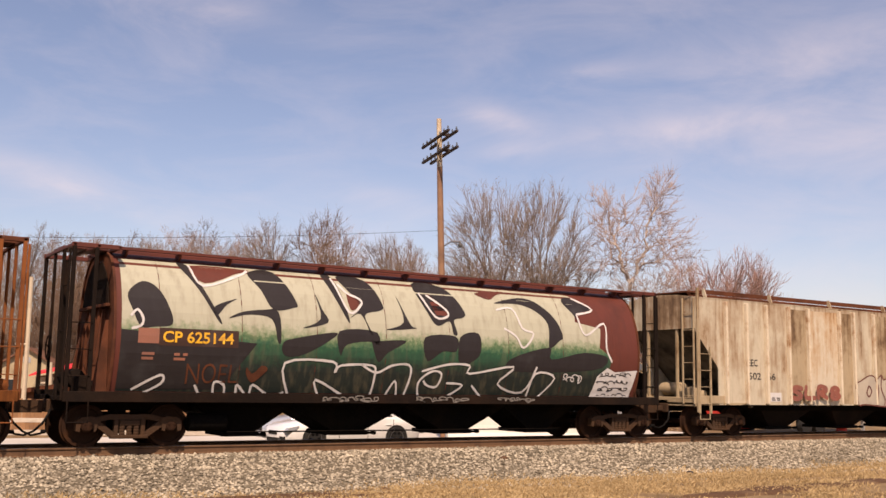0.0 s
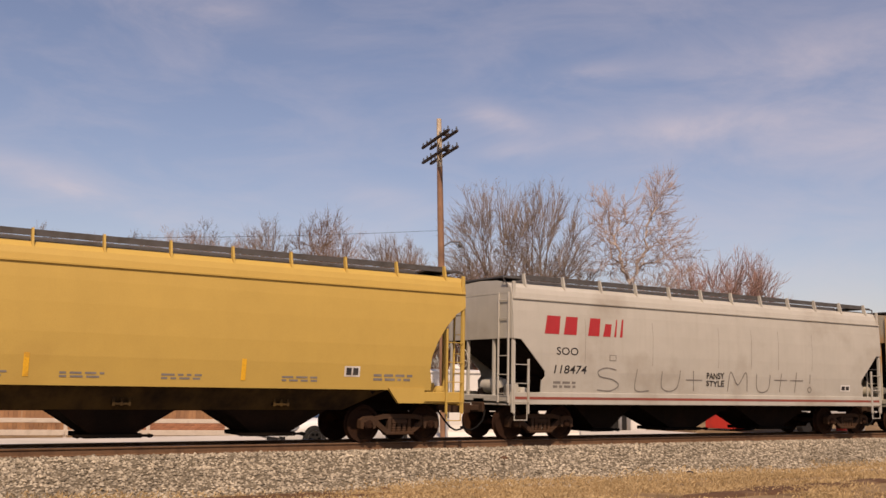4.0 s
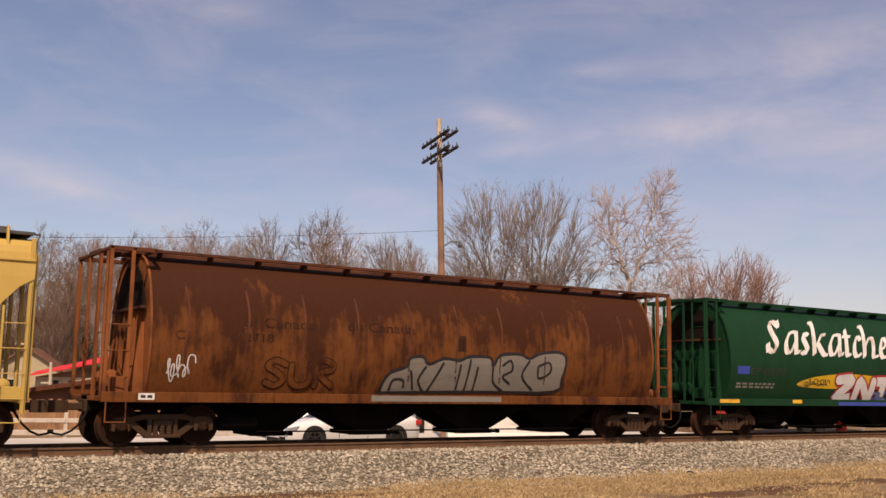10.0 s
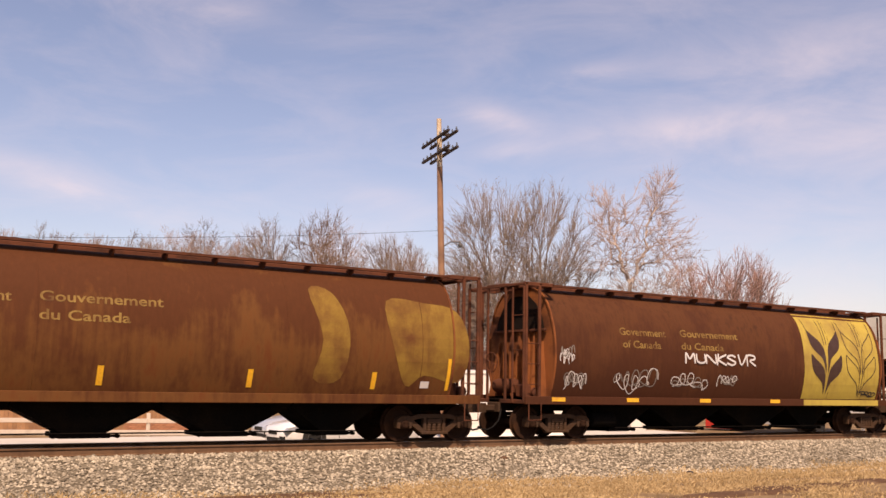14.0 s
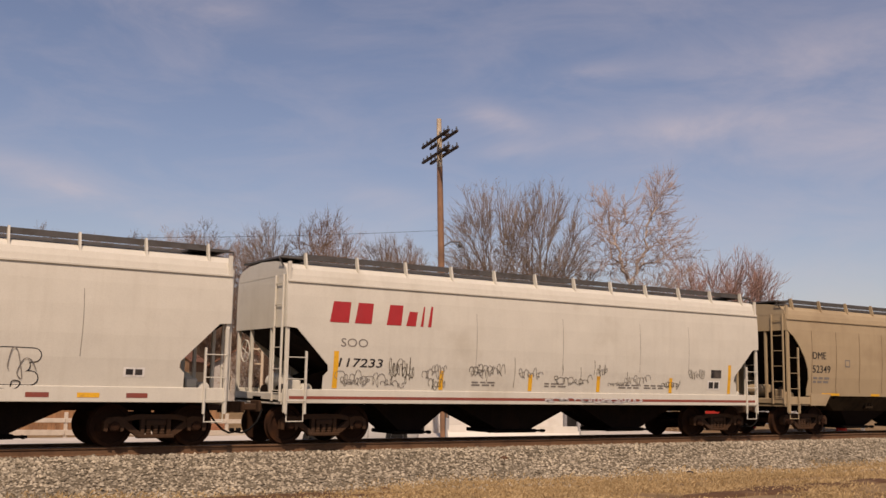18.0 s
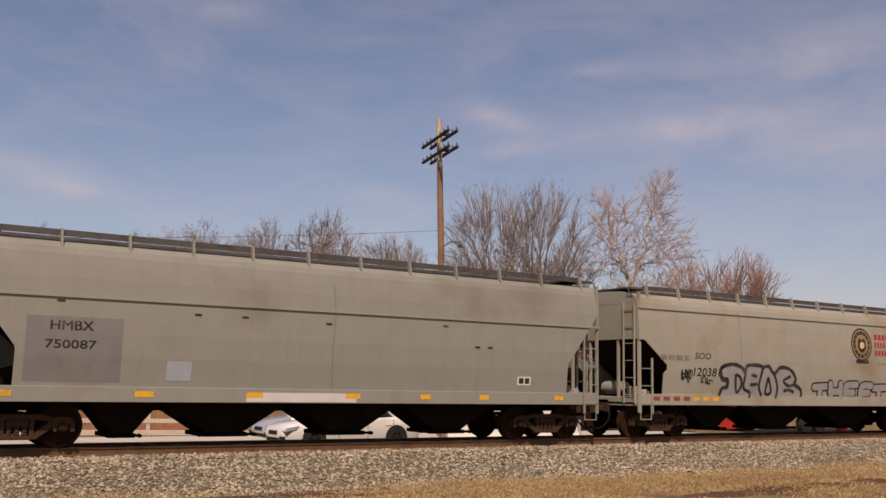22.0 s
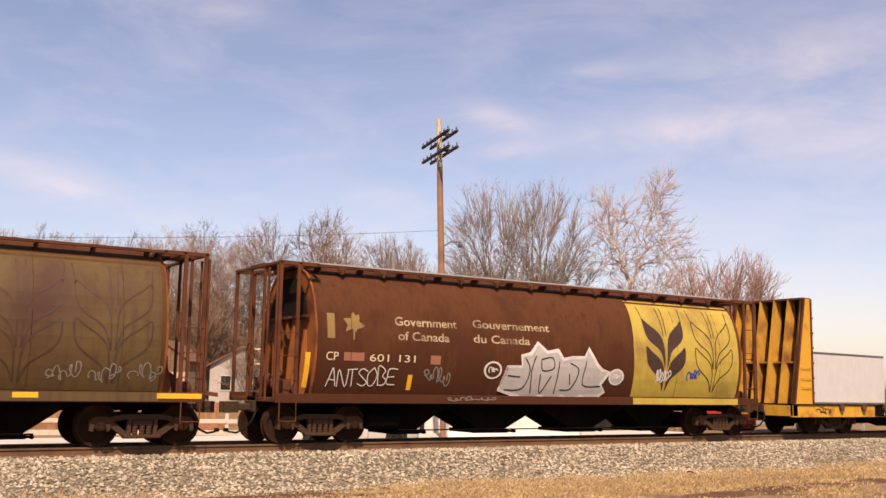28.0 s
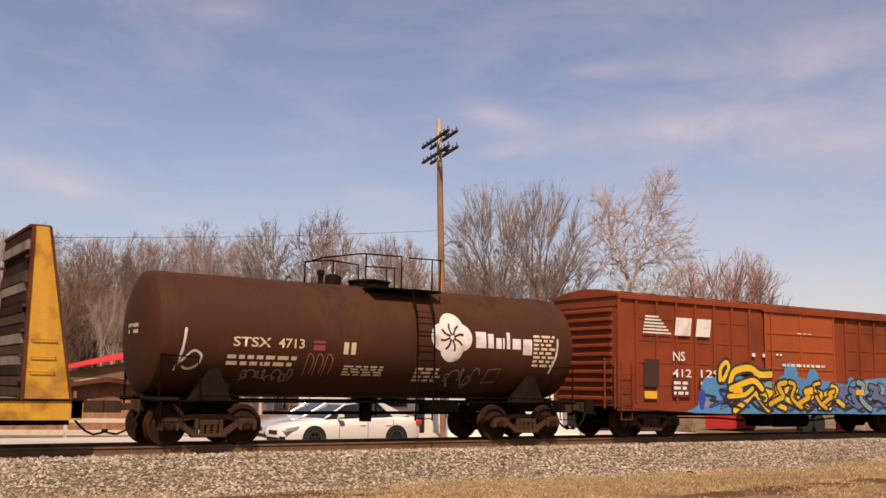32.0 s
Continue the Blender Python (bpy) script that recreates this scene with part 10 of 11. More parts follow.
service_lettering(c10, WORN_GOLD, -4.95, -2.5, 2.6)
throwup(c10, "MUNKSVR", -2.4, 2.18, 0.8, 2.58, CHALK, DARK_BROWN, BA, 0.13, 0.0, 0.008, 9)
for k, (a, z0, d, z1) in enumerate(((-5.2, 1.35, -3.5, 2.0), (-2.9, 1.43, -1.3, 1.87), (-0.9, 1.54, -0.05, 1.9), (-7.2, 2.1, -6.7, 2.6), (-7.0, 1.4, -6.2, 1.9))):
    for j in range(2):
        scrawl(c10, a, z0 + 0.05 * j, d, z1 - 0.04 * j, CHALK if j == 0 else GREY_INK, BA, 90 + k * 3 + j, 5, 0.028)
wheat_panel(c10, 3.25, 7.3, WHEAT, LEAF_BROWN)
scrawl(c10, 6.2, 1.3, 7.2, 1.5, BLACK_INK, BA, 98, 5, 0.035, 0.016)
for a in (-7.4, -4.64, -1.64, 1.59):
    sill_tape(c10, a, a + 0.47)

# the two white hoppers
for car in (c11, c12):
    red_name(car)
words(c11, "SOO", -6.65, 2.34, -5.8, 2.54, BLACK_INK, P, 0.006, 0.005)
words(c11, "117775", -6.67, 1.80, -5.5, 2.04, BLACK_INK, P, 0.006, 0.01, 0.15)
scrawl(c11, -5.5, 1.75, -4.6, 2.05, BLACK_INK, P, 101, 7, 0.04)
scrawl(c11, -5.1, 1.45, -4.6, 1.75, BLACK_INK, P, 102, 4, 0.04)
throwup(c11, "ECPOSE", -3.55, 1.28, 0.6, 2.12, WHITE_BODY, BLACK_INK, P, 0.26, 0.024, 0.006, 10, label="outlined bubble graffiti", overlap=0.15)
throwup(c11, "AWE", 1.2, 1.28, 4.2, 2.12, WHITE_BODY, BLACK_INK, P, 0.26, 0.024, 0.006, 11, label="outlined bubble graffiti", overlap=0.15)
scrawl(c11, -3.4, 1.22, 4.0, 1.42, BLACK_INK, P, 104, 16, 0.022, 0.034)
for k_, x_ in enumerate((-3.1, -1.9, -0.6, 1.6, 2.7, 3.6)):
    scrawl(c11, x_, 1.5, x_ + 0.5, 1.95, GREY_INK if k_ % 2 else BLACK_INK, P, 160 + k_, 2, 0.02, 0.036)
scrawl(c11, -4.0, 1.35, -3.5, 2.1, GREY_INK, P, 103, 3, 0.03)
fine_print(c11, -6.7, 1.4, -5.8, 1.6, 2, GREY_INK, P, 30)
fine_print(c11, -4.9, 1.4, -4.2, 1.5, 1, GREY_INK, P, 31)
stencil_box(c11, 5.91, 1.5, 6.36, 1.7, P)
for k in range(14):
    rect(c11, -7.0 + k * 1.0, 1.06, -6.55 + k * 1.0, 1.16, OLD_RED if k % 3 else REFLECT, SILL, 0.005, "reflector", "red or yellow reflective strip on the sill")
words(c12, "SOO", -6.73, 2.31, -6.0, 2.51, GREY_INK, P, 0.006, 0.0)
words(c12, "117233", -6.78, 1.83, -5.56, 2.04, BLACK_INK, P, 0.006, 0.01, 0.15)
for k, (a, z0, d, z1) in enumerate(((-6.8, 1.42, -5.5, 1.75), (-6.7, 1.36, -5.9, 1.6), (-5.4, 1.6, -4.65, 2.1), (-5.3, 1.45, -4.7, 1.95), (-5.6, 1.36, -4.9, 1.55), (-4.4, 1.6, -3.7, 1.95), (-4.2, 1.34, -3.7, 1.6), (-3.0, 1.72, -1.85, 2.02), (-2.95, 1.66, -2.2, 1.95), (-1.4, 1.65, -0.6, 1.95), (-0.2, 1.5, 1.2, 1.75), (1.35, 1.75, 1.75, 2.05), (1.8, 1.5, 2.6, 1.6), (2.4, 1.5, 3.4, 1.85), (3.9, 1.45, 4.7, 1.68), (5.0, 1.75, 5.7, 2.05))):
    scrawl(c12, a, z0, d, z1, GREY_INK if k % 4 in (0, 1) else OLIVE_INK, P, 110 + k, 8 if d - a > 0.7 else 6, 0.014)
for x, z0, z1 in ((-1.55, 1.4, 2.2), (0.1, 1.75, 2.05), (0.75, 1.5, 2.0), (1.25, 1.8, 2.2), (2.5, 1.55, 1.9), (-2.45, 1.5, 1.8)):
    line(c12, [(x, z0), (x + 0.03, (z0 + z1) / 2), (x + 0.01, z1)], 0.015, OLIVE_INK, P, 0.008, "paint_run")
for x, z1 in ((-6.84, 2.2), (-3.84, 1.8), (-0.99, 1.76), (1.43, 1.76), (4.27, 1.76), (6.8, 2.2)):
    tape(c12, x, 1.32, z1, P, 0.13)
rect(c12, 5.98, 1.79, 6.43, 2.04, BLACK_INK, P)
stencil_box(c12, 5.85, 1.44, 6.38, 1.71, P)
for i, x in enumerate((-2.9, -0.5, 2.2, 3.2)):
    fine_print(c12, x, 1.42, x + 0.8, 1.56, 2, GREY_INK, P, 130 + i)
rect(c12, -8.0, 1.06, 8.0, 1.13, OLD_RED, SILL, 0.004, "sill_stripe", "faded red stripe along the sill")
scrawl(c12, -0.5, 1.03, 3.2, 1.17, CHALK, SILL, 140, 14, 0.03)
for car in (c11, c12):
    for x in (-2.8, 0.1, 3.0, 5.0):
        line(car, [(x, 3.3), (x + 0.02, 2.7), (x, 1.9)], 0.012, GREY_INK, P, 0.005, "panel_seam")

# tan hopper
words(c13, "DME", -7.32, 2.52, -6.62, 2.75, BLACK_INK, P, 0.006, 0.015)
words(c13, "52349", -7.33, 2.06, -6.39, 2.31, BLACK_INK, P, 0.006, 0.012)
fine_print(c13, -7.3, 1.7, -6.4, 1.95, 2, GREY_INK, P, 33)
SEAM = paint("brown_seam_stain", (0.17, 0.115, 0.062))
for k in range(11):
    x = -7.35 + k * 1.29
    line(c13, [(x + 0.02, 3.45), (x, 2.6), (x - 0.03, 1.8), (x + 0.02, 1.4)], 0.028, SEAM, P, 0.005, "panel_seam")
rect(c13, -5.6, 2.28, -5.33, 2.53, GREY_INK, P, 0.004)
rect(c13, -5.56, 2.32, -5.37, 2.49, TAN, P, 0.008)
scrawl(c13, 1.6, 1.6, 3.1, 1.95, BLACK_INK, P, 150, 8, 0.045)
mass(c13, [(3.24, 1.78), (3.43, 2.02), (3.73, 2.22), (4.05, 2.20), (4.30, 2.30), (4.63, 2.22), (4.71, 2.06), (5.04, 2.07), (5.05, 1.82), (5.11, 1.43), (3.47, 1.36), (3.48, 1.54)],
     [[(3.45, 1.66), (3.59, 1.91), (3.88, 1.91), (3.83, 1.67), (3.55, 1.63)], [(3.99, 2.10), (4.07, 1.86), (4.32, 2.05)], [(4.38, 1.99), (4.64, 2.06), (4.72, 1.81), (4.46, 1.81)], [(3.71, 1.41), (3.77, 1.58), (4.02, 1.55), (3.97, 1.40)], [(4.10, 1.80), (4.22, 1.41)], [(4.40, 1.68), (4.45, 1.42)], [(4.59, 1.69), (4.67, 1.45), (5.00, 1.46), (4.99, 1.70), (4.66, 1.73)], [(3.74, 2.09), (3.69, 1.79)]],
     SILVER, CHALK, P, 0.03, 0.016, "silver bubble graffiti with black letter lines and a white rim", ink=CHARCOAL)
scrawl(c13, 2.6, 1.7, 4.9, 2.05, BLACK_INK, P, 151, 9, 0.03, 0.03)
rect(c13, 5.45, 1.55, 5.9, 1.86, BLACK_INK, P)
for a, d in ((-6.8, -5.85), (-4.1, -3.6), (-1.2, -0.8), (1.2, 1.6), (5.9, 7.0)):
    rect(c13, a, 1.31, d, 1.39, REFLECT, P, 0.006, "reflector", "yellow reflective strip")
for i, x in enumerate((-3.2, -1.2, 1.0, 2.6)):
    fine_print(c13, x, 1.45, x + 0.7, 1.6, 2, GREY_INK if i % 2 else OLD_RED, P, 160 + i)
rect(c13, 0.1, 1.5, 0.35, 1.62, CHALK, P)
fine_print(c13, 6.4, 1.6, 7.2, 1.85, 3, GREY_INK, P, 170)

# grey hopper
rect(c14, -6.96, 1.38, -5.03, 2.7, DARK_PATCH, P, 0.004, "painted_patch", "darker grey repainted panel")
words(c14, "HMBX", -6.5, 2.43, -5.65, 2.62, BLACK_INK, P, 0.008, 0.012)
words(c14, "750087", -6.58, 2.05, -5.56, 2.23, BLACK_INK, P, 0.008, 0.012)
rect(c14, -4.05, 1.43, -3.5, 1.85, PALE_PATCH, P)
fine_print(c14, -6.3, 1.5, -5.6, 1.75, 2, GREY_INK, P, 180)
stencil_box(c14, 5.42, 1.47, 5.87, 1.7, P)
for a, d in ((-7.67, -7.14), (-4.7, -4.3), (-2.2, -1.8), (0.3, 0.7), (2.4, 2.7), (4.2, 4.5), (6.7, 7.0)):
    rect(c14, a, 1.08, d, 1.2, REFLECT, SILL, 0.005, "reflector", "yellow reflective strip")
for i, (x, z) in enumerate(((-6.4, 3.0), (-3.5, 2.85), (-2.4, 2.85), (-0.3, 2.8), (3.0, 2.9), (4.0, 2.4), (4.4, 2.4))):
    rect(c14, x, z, x + 0.16, z + 0.05, BLACK_INK, P)
rect(c14, -2.2, 0.99, 0.6, 1.2, CHALK, SILL, 0.004)
line(c14, [(-0.1, 3.8), (-0.05, 3.0), (-0.1, 2.2), (-0.05, 1.2)], 0.035, DARK_PATCH, P, 0.005, "panel_seam")

# pale grey hopper with the crest
words(c15, "SOO", -5.56, 2.36, -4.86, 2.55, BLACK_INK, P, 0.006, 0.008, 0.15)
words(c15, "120381", -5.62, 1.84, -4.43, 2.10, BLACK_INK, P, 0.006, 0.012, 0.15)
mass(c15, [(-4.42, 2.11), (-3.93, 2.24), (-3.48, 2.14), (-3.32, 1.96), (-3.24, 2.21), (-2.68, 2.23), (-2.49, 2.17), (-2.23, 2.22), (-1.96, 1.98), (-1.66, 2.19), (-1.16, 2.13), (-0.88, 1.84), (-0.95, 1.67), (-0.59, 1.47), (-0.63, 1.13), (-0.89, 1.05), (-1.93, 1.02), (-2.23, 1.22), (-2.51, 1.01), (-3.17, 1.01), (-3.36, 1.19), (-3.53, 1.01), (-4.43, 1.03), (-4.50, 1.18), (-4.35, 1.49), (-4.13, 1.53), (-4.14, 1.77), (-4.36, 1.80)],
     [[(-3.78, 1.93), (-3.56, 1.84), (-3.49, 1.58), (-3.71, 1.38), (-3.78, 1.93)], [(-3.32, 1.96), (-3.38, 1.51), (-3.08, 1.37), (-3.17, 1.03)], [(-3.05, 1.93), (-2.77, 1.88)], [(-3.09, 1.61), (-2.74, 1.65)], [(-2.50, 2.15), (-2.67, 1.60), (-2.52, 1.28)], [(-2.24, 1.87), (-2.35, 1.36), (-2.08, 1.41), (-2.24, 1.87)], [(-1.96, 1.98), (-1.77, 1.53), (-1.91, 1.04)], [(-1.14, 1.92), (-1.48, 1.77), (-1.25, 1.61), (-0.95, 1.65)], [(-1.47, 1.44), (-1.20, 1.48), (-0.95, 1.40)]],
     GREY_SPRAY, BLACK_INK, P, 0.06, 0.05, "silver bubble-letter graffiti with a heavy black outline")
throwup(c15, "THEFT", 0.0, 1.05, 4.1, 1.82, GREY_SPRAY, BLACK_INK, P, 0.27, 0.05, 0.006, 14, overlap=0.12, label="silver block-letter graffiti with black outline")
ring = lambda r: [(2.70 + r * math.cos(a), 3.09 + r * 0.98 * math.sin(a)) for a in [k * math.pi / 12 for k in range(24)]]
shape(c15, ring(0.58), LEAF_BROWN, P, 0.006, "crest", label="round dark brown and gold crest")
shape(c15, ring(0.52), CREST_GOLD, P, 0.009, "crest_ring")
shape(c15, ring(0.47), BLACK_INK, P, 0.012, "crest_band")
shape(c15, ring(0.35), CREST_GOLD, P, 0.015, "crest_field")
for k in range(14):
    a_ = k * 0.4488
    shape(c15, [(2.70 + 0.41 * math.cos(a_) + 0.035 * math.cos(q), 3.09 + 0.40 * math.sin(a_) + 0.035 * math.sin(q)) for q in (0, 1.57, 3.14, 4.71)], CREST_GOLD, P, 0.015, "crest_dot", False)
shape(c15, [(2.48, 2.95), (2.50, 3.22), (2.60, 3.30), (2.70, 3.24), (2.80, 3.30), (2.90, 3.22), (2.92, 2.95), (2.70, 2.80)], LEAF_BROWN, P, 0.018, "crest_shield")
shape(c15, [(2.58, 3.00), (2.62, 3.14), (2.74, 3.18), (2.84, 3.10), (2.80, 2.98), (2.68, 2.94)], CREAM_LETTER, P, 0.021, "crest_figure")
rect(c15, 2.35, 2.45, 3.05, 2.56, BLACK_INK, P, 0.018)
for i, (w, z) in enumerate(((1.8, 3.28), (1.3, 3.0), (1.5, 2.72))):
    x = 3.45
    for j in range(8 if i == 0 else 7):
        e = x + w / 8.6
        rect(c15, x, z, e - 0.05, z + 0.19, LOGO_RED, P, 0.006, "emblem_block", "red block of the painted name")
        x = e + 0.015
fine_print(c15, 3.6, 2.4, 5.4, 2.47, 1, GREY_INK, P, 190)
fine_print(c15, -7.0, 2.25, -5.7, 2.5, 1, GREY_INK, P, 191)
scrawl(c15, -6.15, 1.68, -5.68, 2.12, BLACK_INK, P, 192, 6, 0.04)
scrawl(c15, -5.3, 1.62, -4.8, 1.8, BLACK_INK, P, 193, 5, 0.03)
stencil_box(c15, 5.66, 1.49, 6.19, 1.83, P)
for k in range(7):
    rect(c15, -7.27 + k * 0.42, 1.10, -7.0 + k * 0.42, 1.22, OLD_RED if k < 4 else REFLECT, SILL, 0.005, "reflector", "red and orange reflective strip on the sill")
for k in range(6):
    rect(c15, 5.0 + k * 0.42, 1.08, 5.26 + k * 0.42, 1.2, OLD_RED, SILL, 0.005, "reflector", "red reflective strip on the sill")
line(c15, [(-3.55, 3.9), (-3.5, 3.0), (-3.48, 2.3)], 0.03, GREY_INK, P, 0.005, "panel_seam")
scrawl(c15, 5.5, 1.9, 6.2, 2.02, BLACK_INK, P, 194, 5, 0.03)

# red-brown hopper with the teal and grey pieces
rect(c16, -7.0, 2.7, -6.82, 3.22, FADED_GOLD, BA)
leaf(c16, -6.24, 3.0, 0.28, FADED_GOLD)
service_lettering(c16, WORN_CREAM, -5.4, -2.8, 2.62)
rect(c16, -6.7, 2.2, -6.15, 2.42, LEAF_BROWN, BA)
words(c16, "602196", -5.72, 2.2, -4.57, 2.38, FADED_GOLD, BA)
rect(c16, -7.15, 2.02, -6.85, 2.1, PRIMER, BA)
rect(c16, -6.7, 2.0, -6.1, 2.08, PRIMER, BA)
words(c16, "MN", -7.2, 1.4, -6.3, 1.85, CHALK, BA, 0.008, 0.0, 0, "graffiti_tag", 0.06)
mass(c16, [(-5.70, 2.07), (-5.45, 2.15), (-5.15, 2.09), (-4.76, 2.06), (-4.28, 2.16), (-4.09, 2.00), (-3.87, 2.09), (-3.55, 2.10), (-3.36, 2.02), (-3.13, 2.17), (-2.80, 2.08), (-2.55, 1.75), (-2.43, 1.32), (-5.28, 1.29), (-5.33, 1.53), (-5.55, 1.68), (-5.64, 1.88)],
     [[(-5.57, 2.01), (-5.18, 1.81), (-5.11, 1.35)], [(-4.95, 1.90), (-4.60, 1.96), (-4.65, 1.55)], [(-4.36, 1.99), (-4.00, 2.03), (-3.85, 1.72), (-4.25, 1.59)], [(-3.68, 1.97), (-3.49, 1.73), (-3.66, 1.37)], [(-3.21, 1.69), (-2.99, 2.06), (-2.68, 1.39)], [(-4.48, 1.69), (-4.99, 1.36)]],
     DARK_TEAL, CHARCOAL, BA, 0.04, 0.055, "dark teal wild-style graffiti", ink=TEAL)
mass(c16, [(-1.42, 2.08), (-0.15, 2.13), (-0.18, 1.85), (-0.89, 1.85), (-0.91, 1.72), (-0.26, 1.71), (0.04, 1.44), (-0.10, 1.10), (-1.62, 1.09), (-1.67, 1.29), (-1.30, 1.38), (-1.40, 1.67)],
     [[(-1.06, 1.84), (-1.05, 1.63), (-0.79, 1.60)], [(-0.78, 1.47), (-0.43, 1.45)]],
     GREY_SPRAY, CHALK, BA, 0.03, 0.02, "grey block graffiti figure with white outline", sharp=True)
mass(c16, [(1.01, 2.21), (1.40, 2.18), (1.56, 1.91), (1.88, 2.37), (2.27, 2.39), (2.26, 1.07), (1.40, 1.07), (0.96, 1.11)],
     [[(1.56, 1.91), (1.67, 1.56), (1.99, 2.20)], [(1.37, 1.64), (1.44, 1.11)], [(1.91, 1.65), (1.93, 1.12)]],
     GREY_SPRAY, CHALK, BA, 0.03, 0.02, "grey block graffiti letter with white outline", sharp=True)
mass(c16, [(-0.07, 1.53), (0.53, 2.41), (0.72, 2.44), (0.70, 1.76), (0.94, 1.74), (0.93, 1.46), (0.67, 1.44), (0.63, 1.17), (0.26, 1.17), (0.30, 1.43)],
     [[(0.33, 1.71), (0.50, 1.93), (0.47, 1.69)]],
     STEEL_BLUE, CHALK, BA, 0.03, 0.02, "blue graffiti figure with white outline", sharp=True)
mass(c16, [(2.52, 1.53), (2.82, 1.99), (3.07, 2.05), (3.05, 1.31), (2.74, 1.26)],
     [],
     CREAM_LETTER, CREAM_LETTER, BA, 0.01, 0.02, "cream sprayed cloud")
mass(c16, [(5.99, 1.93), (6.41, 2.04), (6.60, 1.65), (6.36, 1.30), (5.94, 1.34)],
     [],
     CREAM_LETTER, CREAM_LETTER, BA, 0.01, 0.02, "cream sprayed cloud")
mass(c16, [(3.02, 1.49), (3.13, 2.00), (3.55, 2.23), (3.98, 2.19), (4.31, 2.26), (4.76, 2.21), (5.33, 2.26), (5.81, 2.03), (6.17, 1.64), (6.00, 1.30), (4.79, 1.23), (3.26, 1.26)],
     [[(3.66, 2.02), (3.40, 1.78), (3.46, 1.45), (3.79, 1.50), (3.72, 1.74)], [(4.04, 2.17), (4.11, 1.70), (3.95, 1.27)], [(4.48, 2.04), (4.39, 1.32)], [(4.76, 2.19), (4.66, 1.71), (5.00, 1.81), (4.77, 2.05)], [(5.17, 2.06), (5.12, 1.62), (5.58, 1.83), (5.29, 1.53)], [(5.57, 2.07), (5.82, 1.54)]],
     PALE_TEAL, CHARCOAL, BA, 0.045, 0.035, "pale teal bubble graffiti")
line(c16, [(-4.55, 2.0), (-4.5, 1.35)], 0.05, CHALK, BA, 0.06, "graffiti_cross")
line(c16, [(-4.8, 1.72), (-4.2, 1.66)], 0.05, CHALK, BA, 0.06, "graffiti_cross")
for k in range(9):
    scrawl(c16, -7.5 + k * 1.65, 1.03, -6.2 + k * 1.65, 1.16, CHALK, [(0, 1.44), (5, 1.44)], 200 + k, 7, 0.03, 0.008)
rect(c16, -2.2, 0.985, 2.4, 1.15, SILVER, [(0, 1.44), (5, 1.44)], 0.004)
shape(c16, [(3.2, 3.85), (4.4, 3.95), (5.4, 3.9), (6.6, 3.95), (7.3, 3.8), (7.2, 2.6), (6.6, 2.2), (6.2, 2.9), (5.5, 2.5), (4.9, 3.2), (4.2, 2.7), (3.6, 3.3)], PATINA, BA, 0.005, "worn_paint_patch", label="worn golden paint patch")
for x in (-7.48, 7.55):
    tape(c16, x, 1.5, 2.25, BA)
for x in (-4.45, -1.7, 1.9, 4.6):
    tape(c16, x, 1.2, 1.55, BA, 0.1)

for i, x in enumerate((-6.0, -4.7, -3.4, -2.2, -1.1, 0.0, 1.2, 2.3, 3.6, 4.9, 6.1)):
    line(c16, [(x, 3.3 - 0.2 * (i % 3)), (x + 0.04, 2.9), (x - 0.02, 2.5), (x + 0.03, 2.0 + 0.15 * (i % 2))], 0.07, RUSTY, BA, 0.005, "soot_streak")

# olive-brown hopper
wheat_panel(c17, 3.2, 7.25, DULL_WHEAT, FAINT_BROWN, solid=False)
wheat_sheaf(c17, 1.9, FAINT_BROWN, True)
service_lettering(c17, OLIVE_BROWN, -5.2, -2.8, 2.6)
for a, d in ((-4.9, -4.4), (-2.0, -1.5), (0.97, 1.42), (4.31, 4.8), (7.21, 8.2)):
    sill_tape(c17, a, d)
words(c17, "BACK YOU", -1.6, 1.62, -0.35, 1.86, GREY_INK, BA, 0.008, 0, 0.1, "graffiti_tag", 0.05)
rect(c17, 0.1, 2.26, 0.33, 2.75, GREY_INK, BA)
for k in range(3):
    rect(c17, 0.14, 2.32 + k * 0.14, 0.29, 2.42 + k * 0.14, CHARCOAL, BA, 0.01)
for k in range(3):
    scrawl(c17, 4.9 + k * 0.85, 1.4, 5.6 + k * 0.85, 1.75, GREY_INK, BA, 220 + k, 5, 0.025, 0.014)
for k, (a, z0, d, z1) in enumerate(((-6.9, 1.5, -6.2, 1.9), (-5.6, 1.4, -4.6, 1.9), (-4.3, 1.45, -3.4, 1.85))):
    scrawl(c17, a, z0, d, z1, GREY_INK, BA, 230 + k, 5, 0.025)
rect(c17, -6.9, 2.05, -6.2, 2.2, PRIMER, BA)
rect(c17, -5.4, 2.2, -4.6, 2.35, PRIMER, BA)

# brown hopper with the bright wheat panel
rect(c18, -7.06, 2.5, -6.86, 3.1, FADED_GOLD, BA)
leaf(c18, -6.35, 2.86, 0.30, FADED_GOLD)
service_lettering(c18, WORN_CREAM, -5.2, -2.85, 2.52)
words(c18, "CP", -7.07, 1.98, -6.75, 2.18, CREAM_LETTER, BA)
words(c18, "601 131", -5.9, 1.98, -4.6, 2.16, CREAM_LETTER, BA)
rect(c18, -6.6, 1.98, -6.05, 2.18, PRIMER, BA)
rect(c18, -4.15, 1.95, -3.85, 2.17, PRIMER, BA)
throwup(c18, "ANTSOBE", -7.0, 1.35, -5.1, 1.88, CHALK, DARK_BROWN, BA, 0.09, 0.0, 0.008, 21)
scrawl(c18, -4.3, 1.45, -3.5, 1.85, GREY_INK, BA, 240, 6, 0.03)
